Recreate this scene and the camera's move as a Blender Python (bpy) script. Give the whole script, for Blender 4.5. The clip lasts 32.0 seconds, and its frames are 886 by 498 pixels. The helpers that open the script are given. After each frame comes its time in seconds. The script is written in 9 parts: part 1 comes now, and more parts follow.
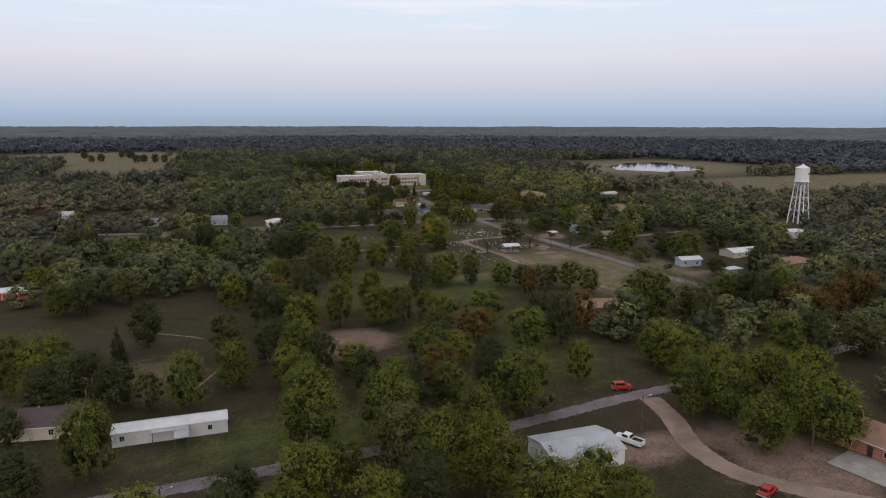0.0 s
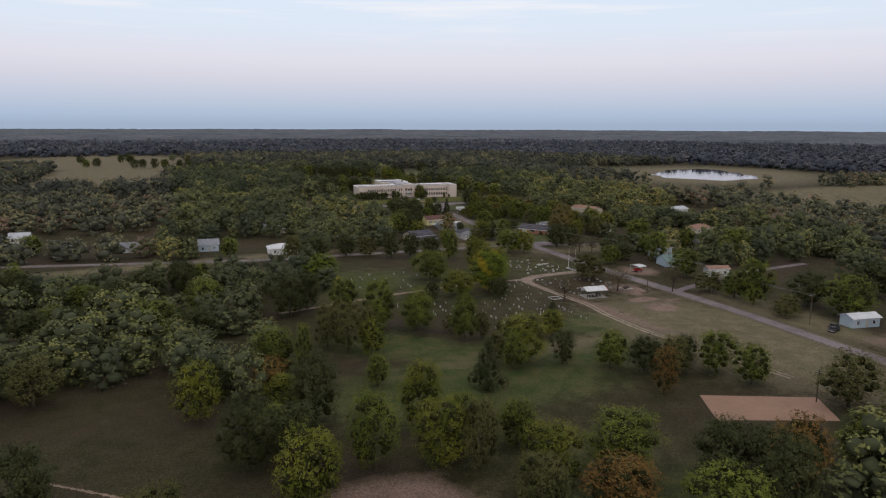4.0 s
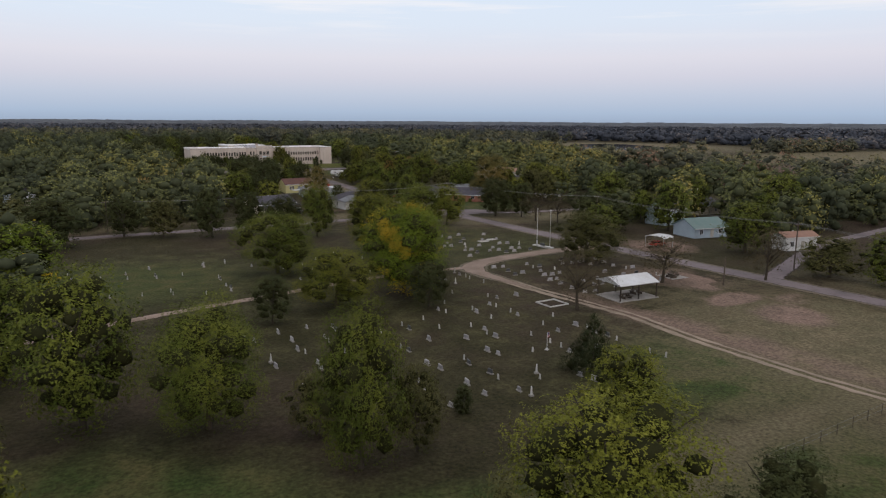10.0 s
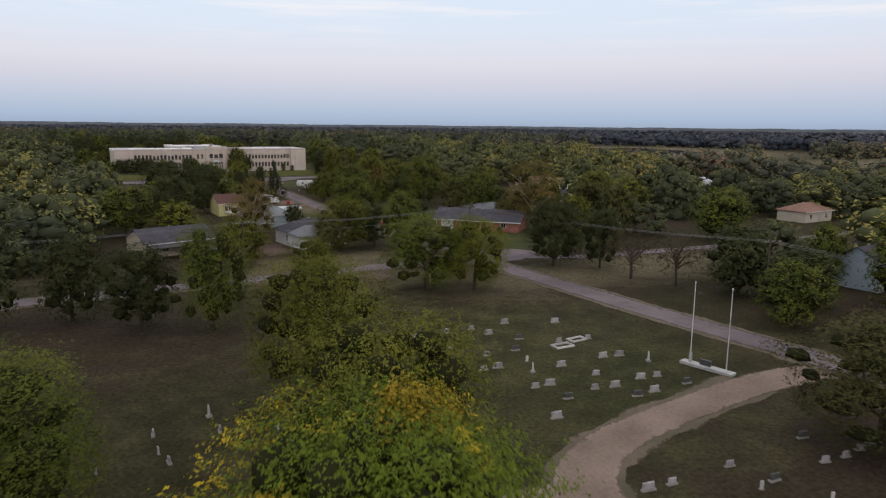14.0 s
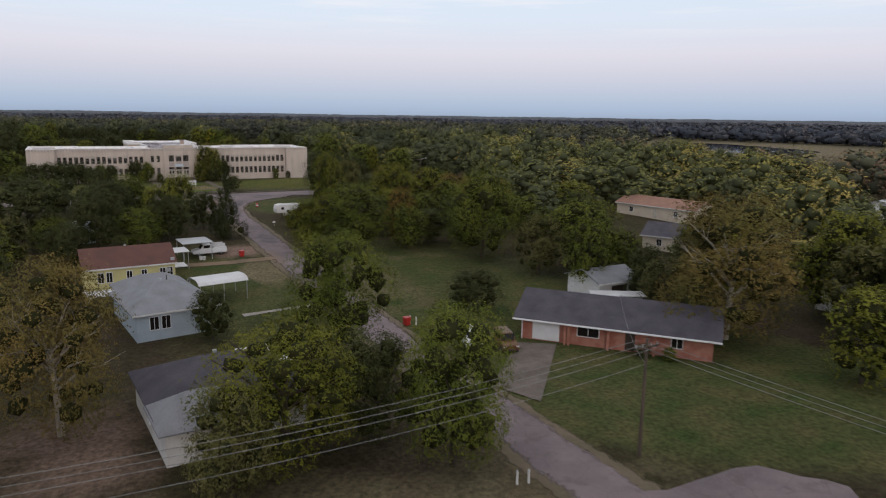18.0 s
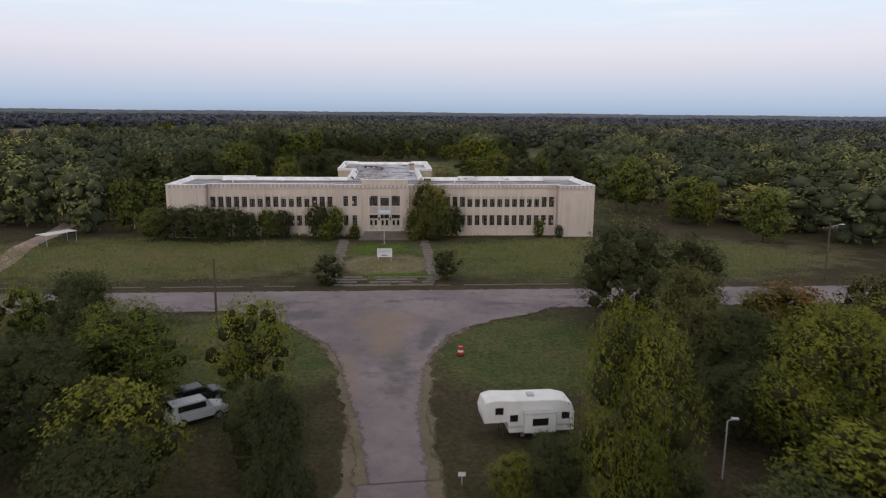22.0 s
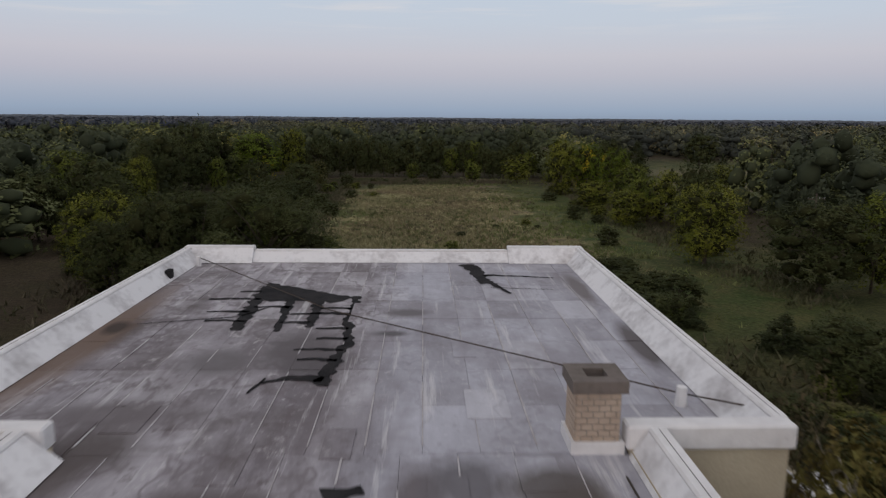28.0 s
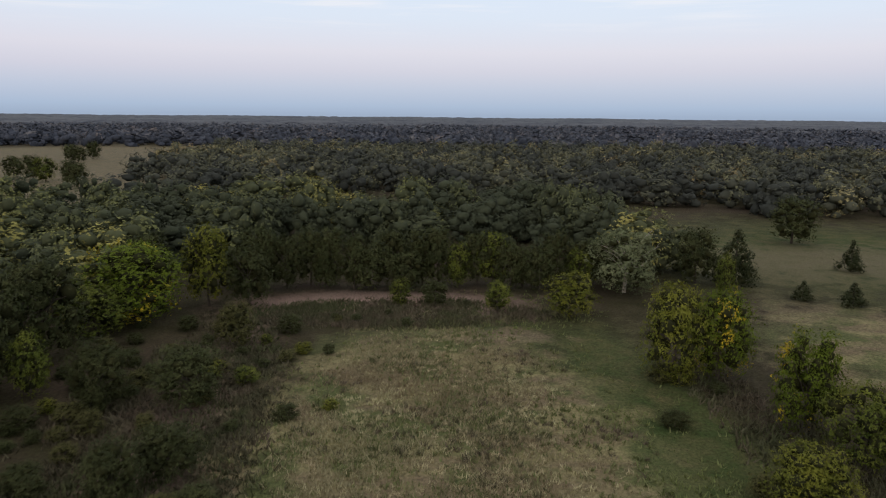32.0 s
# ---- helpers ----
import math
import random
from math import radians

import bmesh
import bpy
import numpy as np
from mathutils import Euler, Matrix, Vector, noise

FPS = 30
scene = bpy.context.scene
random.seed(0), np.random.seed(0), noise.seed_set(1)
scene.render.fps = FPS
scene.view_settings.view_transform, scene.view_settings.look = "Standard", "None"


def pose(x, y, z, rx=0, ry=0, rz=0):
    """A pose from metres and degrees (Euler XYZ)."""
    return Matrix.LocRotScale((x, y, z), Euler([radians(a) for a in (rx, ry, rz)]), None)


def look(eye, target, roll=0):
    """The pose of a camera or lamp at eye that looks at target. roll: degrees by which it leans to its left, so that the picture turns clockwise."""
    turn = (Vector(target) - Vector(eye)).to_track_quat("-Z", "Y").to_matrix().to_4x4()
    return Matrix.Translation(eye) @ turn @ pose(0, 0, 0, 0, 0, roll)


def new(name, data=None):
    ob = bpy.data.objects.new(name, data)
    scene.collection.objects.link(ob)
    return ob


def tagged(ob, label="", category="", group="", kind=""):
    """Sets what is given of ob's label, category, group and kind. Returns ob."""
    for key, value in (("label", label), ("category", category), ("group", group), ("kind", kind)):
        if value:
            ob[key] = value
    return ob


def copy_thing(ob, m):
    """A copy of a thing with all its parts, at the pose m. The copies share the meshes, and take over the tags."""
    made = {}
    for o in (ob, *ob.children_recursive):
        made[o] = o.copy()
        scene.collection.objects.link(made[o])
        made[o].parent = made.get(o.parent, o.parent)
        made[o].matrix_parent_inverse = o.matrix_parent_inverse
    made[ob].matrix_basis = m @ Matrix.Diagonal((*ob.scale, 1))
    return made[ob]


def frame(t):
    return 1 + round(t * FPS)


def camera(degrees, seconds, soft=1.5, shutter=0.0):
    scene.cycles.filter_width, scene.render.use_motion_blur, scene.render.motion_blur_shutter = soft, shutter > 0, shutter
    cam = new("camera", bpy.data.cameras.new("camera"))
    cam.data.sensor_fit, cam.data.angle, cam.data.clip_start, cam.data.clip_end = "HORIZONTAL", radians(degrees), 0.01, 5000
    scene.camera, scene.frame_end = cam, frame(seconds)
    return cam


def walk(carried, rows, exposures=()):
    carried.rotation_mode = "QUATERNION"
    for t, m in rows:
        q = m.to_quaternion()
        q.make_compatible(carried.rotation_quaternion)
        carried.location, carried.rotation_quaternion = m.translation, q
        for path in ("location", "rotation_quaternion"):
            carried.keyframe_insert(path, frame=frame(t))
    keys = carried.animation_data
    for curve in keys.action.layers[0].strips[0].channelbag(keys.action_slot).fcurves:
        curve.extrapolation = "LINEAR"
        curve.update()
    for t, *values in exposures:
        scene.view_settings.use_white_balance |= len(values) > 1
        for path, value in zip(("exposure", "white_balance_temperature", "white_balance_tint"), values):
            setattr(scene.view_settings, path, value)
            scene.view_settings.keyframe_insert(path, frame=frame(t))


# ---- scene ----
cam = camera(64.95, 32.0, 1.15, 0.2)
PATH = [
    (0.0, look((-178.96, -588.69, 56.56), (-160.76, -543.00, 47.54), 0.09)),
    (0.5, look((-177.31, -577.30, 56.42), (-159.20, -531.57, 47.41), 0.10)),
    (1.0, look((-175.58, -566.22, 56.23), (-157.57, -520.45, 47.26), 0.10)),
    (1.5, look((-174.08, -555.26, 56.07), (-156.13, -509.44, 47.19), 0.11)),
    (2.0, look((-172.58, -544.23, 55.98), (-154.68, -498.37, 47.19), 0.17)),
    (2.5, look((-170.58, -533.50, 56.00), (-152.74, -487.62, 47.22), 0.23)),
    (3.0, look((-168.09, -522.73, 56.01), (-150.40, -476.79, 47.26), 0.24)),
    (3.5, look((-165.12, -512.08, 55.79), (-147.57, -466.09, 47.03), 0.23)),
    (4.0, look((-162.14, -501.49, 55.05), (-144.71, -455.46, 46.26), 0.20)),
    (4.5, look((-159.15, -491.85, 53.80), (-141.82, -445.78, 44.99), 0.10)),
    (6.5, look((-144.94, -449.36, 44.38), (-127.91, -403.21, 35.42), -0.02)),
    (7.0, look((-141.10, -438.98, 41.55), (-121.46, -393.89, 32.53), 0.12)),
    (7.5, look((-137.24, -428.77, 38.75), (-112.88, -386.05, 29.69), 0.19)),
    (8.0, look((-132.86, -418.46, 35.96), (-108.28, -375.89, 26.84), 0.25)),
    (8.5, look((-128.17, -408.59, 33.24), (-103.38, -366.14, 24.09), 0.29)),
    (9.0, look((-123.17, -399.31, 30.45), (-98.29, -356.92, 21.29), 0.31)),
    (9.5, look((-117.76, -389.11, 27.47), (-92.75, -346.78, 18.36), 0.32)),
    (10.0, look((-112.26, -379.03, 24.38), (-87.07, -336.79, 15.34), 0.34)),
    (10.5, look((-106.57, -369.43, 21.49), (-81.22, -327.29, 12.45), 0.25)),
    (11.0, look((-100.62, -359.06, 20.25), (-75.22, -316.94, 11.27), 0.20)),
    (11.5, look((-94.93, -348.93, 19.97), (-69.53, -306.79, 11.09), 0.23)),
    (12.0, look((-89.55, -338.91, 19.78), (-64.13, -296.77, 10.94), 0.36)),
    (12.5, look((-84.15, -328.93, 19.75), (-58.75, -286.79, 10.89), 0.46)),
    (13.0, look((-79.20, -319.06, 19.82), (-53.78, -276.92, 10.99), 0.40)),
    (13.5, look((-74.44, -309.36, 19.90), (-49.01, -267.21, 11.13), 0.55)),
    (14.0, look((-69.73, -299.66, 20.04), (-44.32, -257.48, 11.33), 0.58)),
    (14.5, look((-64.99, -290.09, 20.20), (-39.56, -247.92, 11.53), 0.64)),
    (16.5, look((-44.81, -250.06, 20.00), (-19.45, -207.86, 11.29), 0.78)),
    (17.0, look((-39.59, -239.91, 20.00), (-14.27, -197.69, 11.23), 0.80)),
    (17.5, look((-34.28, -229.45, 20.04), (-9.03, -187.22, 11.15), 0.76)),
    (18.0, look((-29.00, -218.68, 20.01), (-5.71, -175.43, 10.63), 0.80)),
    (18.5, look((-23.61, -207.81, 19.97), (-4.68, -162.51, 10.46), 0.76)),
    (19.0, look((-18.46, -196.71, 19.93), (-2.58, -150.27, 10.39), 0.48)),
    (19.5, look((-14.17, -185.84, 20.50), (0.64, -139.04, 10.99), 0.57)),
    (20.0, look((-10.14, -174.62, 21.75), (2.71, -127.25, 12.20), 0.62)),
    (20.5, look((-6.62, -163.30, 22.42), (4.38, -115.47, 12.85), 0.57)),
    (21.0, look((-3.25, -151.17, 22.63), (4.95, -102.80, 12.98), 0.50)),
    (21.5, look((-0.74, -138.56, 22.79), (4.81, -89.83, 13.02), 0.56)),
    (22.0, look((1.13, -126.38, 22.63), (4.81, -77.45, 13.00), 0.56)),
    (22.5, look((1.75, -113.65, 22.69), (4.74, -64.67, 13.11), 0.54)),
    (23.0, look((2.43, -101.12, 22.82), (4.98, -52.12, 13.23), 0.51)),
    (23.5, look((2.92, -88.90, 22.69), (4.54, -39.86, 13.09), 0.47)),
    (24.0, look((3.19, -76.58, 22.20), (4.82, -27.54, 12.60), 0.61)),
    (24.5, look((3.21, -64.59, 21.32), (4.80, -15.55, 11.70), 0.80)),
    (26.5, look((2.47, -16.12, 17.22), (4.07, 32.96, 7.80), 0.75)),
    (27.0, look((2.15, -3.84, 17.07), (3.73, 45.26, 7.76), 0.71)),
    (27.5, look((1.80, 7.78, 17.06), (3.37, 56.87, 7.72), 0.56)),
    (28.0, look((1.76, 19.68, 16.84), (3.20, 68.81, 7.63), 0.45)),
    (28.5, look((1.55, 31.25, 16.80), (2.92, 80.39, 7.66), 0.51)),
    (29.0, look((1.09, 42.84, 16.80), (2.44, 91.98, 7.67), 0.50)),
    (29.5, look((0.87, 54.64, 17.80), (2.10, 103.77, 8.62), 0.42)),
    (30.0, look((0.50, 65.47, 20.34), (1.70, 114.61, 11.14), 0.43)),
    (30.5, look((0.18, 75.13, 23.47), (1.27, 124.26, 14.27), 0.45)),
    (31.0, look((-0.24, 83.78, 26.52), (0.74, 132.90, 17.24), 0.53)),
    (31.5, look((-0.52, 92.32, 29.65), (0.59, 141.42, 20.23), 0.49)),
    (32.0, look((-0.97, 100.40, 33.31), (1.96, 149.42, 23.88), 0.52)),
]
walk(cam, PATH, ((0.0, 0.0), (18.5, 0.0), (20.5, 0.1), (22.2, 0.06), (23.5, -0.08), (24.5, -0.16), (26.0, -0.36), (27.0, -0.46), (28.0, -0.43), (28.5, -0.38), (29.0, -0.18), (29.5, -0.05), (30.2, 0.0), (32.0, 0.0)))

# ---- world and sun ----
world = bpy.data.worlds.new("dusk_sky")
scene.world = world
world.use_nodes = True
wt = world.node_tree
wt.nodes.clear()


def wnode(kind, **values):
    n = wt.nodes.new(kind)
    for k, v in values.items():
        n.inputs[k].default_value = v
    return n


sky = wt.nodes.new("ShaderNodeTexSky")
sky.sky_type = "NISHITA"
sky.sun_disc = False
sky.sun_elevation, sky.sun_rotation = radians(5.0), radians(196.0)
sky.air_density, sky.dust_density, sky.ozone_density = 1.0, 1.5, 2.0
coords = wt.nodes.new("ShaderNodeTexCoord")
split = wt.nodes.new("ShaderNodeSeparateXYZ")
wt.links.new(coords.outputs["Generated"], split.inputs[0])
belt = wt.nodes.new("ShaderNodeValToRGB")
wt.links.new(split.outputs["Z"], belt.inputs[0])
stops = [(0.0, (0.33, 0.42, 0.57)), (0.012, (0.38, 0.485, 0.655)), (0.035, (0.475, 0.54, 0.695)), (0.06, (0.595, 0.59, 0.715)),
         (0.085, (0.68, 0.655, 0.756)), (0.13, (0.67, 0.72, 0.838)), (0.2, (0.67, 0.75, 0.880)), (0.45, (0.74, 0.755, 0.81)), (1.0, (0.86, 0.83, 0.83))]
ramp = belt.color_ramp
while len(ramp.elements) < len(stops):
    ramp.elements.new(0.5)
for e, (p, c) in zip(ramp.elements, stops):
    e.position, e.color = p, (*c, 1)
# thin streaks of high cloud
stretch = wt.nodes.new("ShaderNodeMapping")
stretch.inputs["Scale"].default_value = (1.5, 1.5, 26.0)
stretch.inputs["Rotation"].default_value = (radians(3), radians(-4), 0)
wt.links.new(coords.outputs["Generated"], stretch.inputs[0])
cloud = wnode("ShaderNodeTexNoise", Scale=2.2, Detail=5.0, Roughness=0.6)
wt.links.new(stretch.outputs[0], cloud.inputs["Vector"])
cmap = wt.nodes.new("ShaderNodeMapRange")
cmap.inputs["From Min"].default_value, cmap.inputs["From Max"].default_value = 0.52, 0.74
cmap.inputs["To Max"].default_value = 0.6
wt.links.new(cloud.outputs["Fac"], cmap.inputs[0])
streak = wt.nodes.new("ShaderNodeMix")
streak.data_type = "RGBA"
streak.inputs["B"].default_value = (0.95, 0.86, 0.84, 1)
high = wt.nodes.new("ShaderNodeMapRange")
high.inputs["From Min"].default_value, high.inputs["From Max"].default_value = 0.10, 0.15
wt.links.new(split.outputs["Z"], high.inputs[0])
cmul = wt.nodes.new("ShaderNodeMath")
cmul.operation = "MULTIPLY"
wt.links.new(cmap.outputs[0], cmul.inputs[0])
wt.links.new(high.outputs[0], cmul.inputs[1])
wt.links.new(cmul.outputs[0], streak.inputs["Factor"])
wt.links.new(belt.outputs[0], streak.inputs["A"])
bg_sky = wnode("ShaderNodeBackground", Strength=0.03)
wt.links.new(sky.outputs[0], bg_sky.inputs[0])
bg_belt = wnode("ShaderNodeBackground", Strength=1.0)
wt.links.new(streak.outputs["Result"], bg_belt.inputs[0])
both = wt.nodes.new("ShaderNodeAddShader")
wt.links.new(bg_sky.outputs[0], both.inputs[0])
wt.links.new(bg_belt.outputs[0], both.inputs[1])
wout = wt.nodes.new("ShaderNodeOutputWorld")
wt.links.new(both.outputs[0], wout.inputs[0])

sun = new("sun", bpy.data.lights.new("sun", "SUN"))
sun.data.energy, sun.data.angle, sun.data.color = 0.55, radians(30), (1.0, 0.86, 0.76)
sun.matrix_world = look((-90, -330, 90), (0, 0, 0))


# ---- materials ----
def material(name, base, second=None, scale=1.0, rough=0.85, bump=0.2, metal=0.0, fine=12.0, mixed=0.5, island=0.0, stretch=None, sheen=0.0, obj_random=0.0, emit=None, bias=0.0, gloss=0.3):
    """Two colours mixed by noise at two scales, with bump."""
    m = bpy.data.materials.new(name)
    m.use_nodes = True
    nt = m.node_tree
    b = nt.nodes["Principled BSDF"]
    b.inputs["Roughness"].default_value, b.inputs["Metallic"].default_value = rough, metal
    b.inputs["Specular IOR Level"].default_value = gloss
    second = second or tuple(c * 0.6 for c in base)
    tc = nt.nodes.new("ShaderNodeTexCoord")
    vec = tc.outputs["Object"]
    geo = nt.nodes.new("ShaderNodeNewGeometry")
    if stretch:
        mp = nt.nodes.new("ShaderNodeMapping")
        mp.inputs["Scale"].default_value = stretch
        nt.links.new(vec, mp.inputs[0])
        vec = mp.outputs[0]
    n1 = nt.nodes.new("ShaderNodeTexNoise")
    n1.inputs["Scale"].default_value, n1.inputs["Detail"].default_value = scale, 6.0
    nt.links.new(vec, n1.inputs["Vector"])
    n2 = nt.nodes.new("ShaderNodeTexNoise")
    n2.inputs["Scale"].default_value, n2.inputs["Detail"].default_value = scale * fine, 4.0
    nt.links.new(vec, n2.inputs["Vector"])
    add = nt.nodes.new("ShaderNodeMath")
    add.operation = "MULTIPLY_ADD"
    nt.links.new(n2.outputs["Fac"], add.inputs[0])
    add.inputs[1].default_value = 0.5
    nt.links.new(n1.outputs["Fac"], add.inputs[2])
    rng = nt.nodes.new("ShaderNodeMapRange")
    nt.links.new(add.outputs[0], rng.inputs[0])
    rng.inputs["From Min"].default_value, rng.inputs["From Max"].default_value = 0.75 + bias - mixed * 0.45, 0.75 + bias + mixed * 0.45
    mix = nt.nodes.new("ShaderNodeMix")
    mix.data_type = "RGBA"
    mix.inputs["A"].default_value, mix.inputs["B"].default_value = (*base, 1), (*second, 1)
    nt.links.new(rng.outputs[0], mix.inputs["Factor"])
    out = mix.outputs["Result"]
    if island or obj_random:
        val = nt.nodes.new("ShaderNodeMath")
        val.operation = "MULTIPLY_ADD"
        if island:
            nt.links.new(geo.outputs["Random Per Island"], val.inputs[0])
        else:
            oi = nt.nodes.new("ShaderNodeObjectInfo")
            nt.links.new(oi.outputs["Random"], val.inputs[0])
        amount = island or obj_random
        val.inputs[1].default_value, val.inputs[2].default_value = amount, 1 - amount / 2
        if island:
            oi = nt.nodes.new("ShaderNodeObjectInfo")
            v2 = nt.nodes.new("ShaderNodeMath")
            v2.operation = "MULTIPLY_ADD"
            nt.links.new(oi.outputs["Random"], v2.inputs[0])
            v2.inputs[1].default_value, v2.inputs[2].default_value = 0.3, 0.85
            v3 = nt.nodes.new("ShaderNodeMath")
            v3.operation = "MULTIPLY"
            nt.links.new(val.outputs[0], v3.inputs[0])
            nt.links.new(v2.outputs[0], v3.inputs[1])
            val = v3
        hsv = nt.nodes.new("ShaderNodeHueSaturation")
        nt.links.new(val.outputs[0], hsv.inputs["Value"])
        nt.links.new(out, hsv.inputs["Color"])
        out = hsv.outputs[0]
    nt.links.new(out, b.inputs["Base Color"])
    if bump:
        bp = nt.nodes.new("ShaderNodeBump")
        bp.inputs["Strength"].default_value, bp.inputs["Distance"].default_value = bump, 0.5 / (scale * fine) + 0.005
        nt.links.new(n2.outputs["Fac"], bp.inputs["Height"])
        nt.links.new(bp.outputs[0], b.inputs["Normal"])
    if emit:
        b.inputs["Emission Color"].default_value, b.inputs["Emission Strength"].default_value = (*emit, 1), 3.0
    return m


def glass_material(name, tint=(0.03, 0.035, 0.04)):
    m = bpy.data.materials.new(name)
    m.use_nodes = True
    b = m.node_tree.nodes["Principled BSDF"]
    b.inputs["Base Color"].default_value = (*tint, 1)
    b.inputs["Roughness"].default_value = 0.03 if "water" in name else 0.22
    b.inputs["Specular IOR Level"].default_value = 0.5 if "water" in name else 0.16
    if "water" in name:
        # wind ripples
        nt = m.node_tree
        n, bump = nt.nodes.new("ShaderNodeTexNoise"), nt.nodes.new("ShaderNodeBump")
        geo = nt.nodes.new("ShaderNodeNewGeometry")
        n.inputs["Scale"].default_value, n.inputs["Detail"].default_value = 1.6, 3.0
        bump.inputs["Strength"].default_value, bump.inputs["Distance"].default_value = 0.25, 0.03
        nt.links.new(geo.outputs["Position"], n.inputs["Vector"])
        nt.links.new(n.outputs["Fac"], bump.inputs["Height"])
        nt.links.new(bump.outputs[0], b.inputs["Normal"])
    return m


grass = material("grass", (0.055, 0.062, 0.020), (0.105, 0.085, 0.042), 0.035, 0.95, 0.5, fine=14.0, mixed=0.45)
lawn = material("mown_lawn", (0.042, 0.068, 0.018), (0.075, 0.085, 0.03), 0.08, 0.95, 0.4, fine=16.0, mixed=0.5)
dry_grass = material("dry_grass", (0.150, 0.115, 0.055), (0.085, 0.085, 0.035), 0.05, 0.95, 0.5, fine=18.0, mixed=0.55)
tall_grass = material("tall_dry_grass", (0.285, 0.258, 0.142), (0.236, 0.190, 0.112), 0.05, 0.95, 0.0, fine=6.0, mixed=0.3, island=0.4)
green_grass = material("tall_green_grass", (0.108, 0.133, 0.040), (0.173, 0.179, 0.076), 0.06, 0.95, 0.0, fine=6.0, mixed=0.4, island=0.4)
dirt = material("bare_dirt", (0.23, 0.165, 0.115), (0.13, 0.095, 0.06), 0.15, 0.95, 0.4, fine=10.0)
clay = material("infield_clay", (0.34, 0.20, 0.145), (0.24, 0.15, 0.10), 0.12, 0.95, 0.3, fine=12.0)


def road_material():
    """Sun-bleached pinkish asphalt with cracks; dirt and tar where the attributes say."""
    m = bpy.data.materials.new("old_asphalt")
    m.use_nodes = True
    nt = m.node_tree
    b = nt.nodes["Principled BSDF"]
    b.inputs["Roughness"].default_value, b.inputs["Specular IOR Level"].default_value = 0.9, 0.2
    tc = nt.nodes.new("ShaderNodeTexCoord")

    def tex(scale, detail=6.0, rough=0.65):
        n = nt.nodes.new("ShaderNodeTexNoise")
        n.inputs["Scale"].default_value, n.inputs["Detail"].default_value, n.inputs["Roughness"].default_value = scale, detail, rough
        nt.links.new(tc.outputs["Object"], n.inputs["Vector"])
        return n

    def ranged(v, lo, hi, a=0.0, c=1.0):
        r = nt.nodes.new("ShaderNodeMapRange")
        r.inputs["From Min"].default_value, r.inputs["From Max"].default_value = lo, hi
        r.inputs["To Min"].default_value, r.inputs["To Max"].default_value = a, c
        nt.links.new(v, r.inputs[0])
        return r.outputs[0]

    def mixed(fac, a, c):
        x = nt.nodes.new("ShaderNodeMix")
        x.data_type = "RGBA"
        for sock, v in (("A", a), ("B", c)):
            if isinstance(v, tuple):
                x.inputs[sock].default_value = (*v, 1)
            else:
                nt.links.new(v, x.inputs[sock])
        nt.links.new(fac, x.inputs["Factor"])
        return x.outputs["Result"]

    big, mid, fine = tex(0.11), tex(0.6), tex(7.0, 4.0)
    col = mixed(ranged(big.outputs["Fac"], 0.4, 0.62), (0.196, 0.160, 0.166), (0.130, 0.107, 0.115))
    col = mixed(ranged(mid.outputs["Fac"], 0.52, 0.72, 0.0, 0.7), col, (0.098, 0.078, 0.076))
    col = mixed(ranged(fine.outputs["Fac"], 0.58, 0.72, 0.0, 0.4), col, (0.34, 0.29, 0.27))
    warp = nt.nodes.new("ShaderNodeMix")
    warp.data_type = "RGBA"
    warp.inputs["Factor"].default_value = 0.25
    nt.links.new(tc.outputs["Object"], warp.inputs["A"])
    nt.links.new(mid.outputs["Color"], warp.inputs["B"])
    vor = nt.nodes.new("ShaderNodeTexVoronoi")
    vor.feature = "DISTANCE_TO_EDGE"
    vor.inputs["Scale"].default_value = 0.42
    nt.links.new(warp.outputs["Result"], vor.inputs["Vector"])
    col = mixed(ranged(vor.outputs["Distance"], 0.012, 0.002, 0.0, 0.3), col, (0.06, 0.052, 0.048))
    for key, a, c in (("dirt", (0.215, 0.160, 0.130), (0.155, 0.115, 0.092)), ("tar", (0.070, 0.066, 0.072), (0.105, 0.096, 0.098))):
        at = nt.nodes.new("ShaderNodeAttribute")
        at.attribute_name = key
        s = nt.nodes.new("ShaderNodeMath")
        s.operation = "MULTIPLY_ADD"
        nt.links.new(mid.outputs["Fac"], s.inputs[0])
        s.inputs[1].default_value = 1.6
        nt.links.new(at.outputs["Fac"], s.inputs[2])
        col = mixed(ranged(s.outputs[0], 0.95, 1.5, 0.0, 0.85), col, mixed(ranged(fine.outputs["Fac"], 0.4, 0.6), a, c))
    nt.links.new(col, b.inputs["Base Color"])
    bp = nt.nodes.new("ShaderNodeBump")
    bp.inputs["Strength"].default_value, bp.inputs["Distance"].default_value = 0.3, 0.03
    nt.links.new(fine.outputs["Fac"], bp.inputs["Height"])
    nt.links.new(bp.outputs[0], b.inputs["Normal"])
    return m


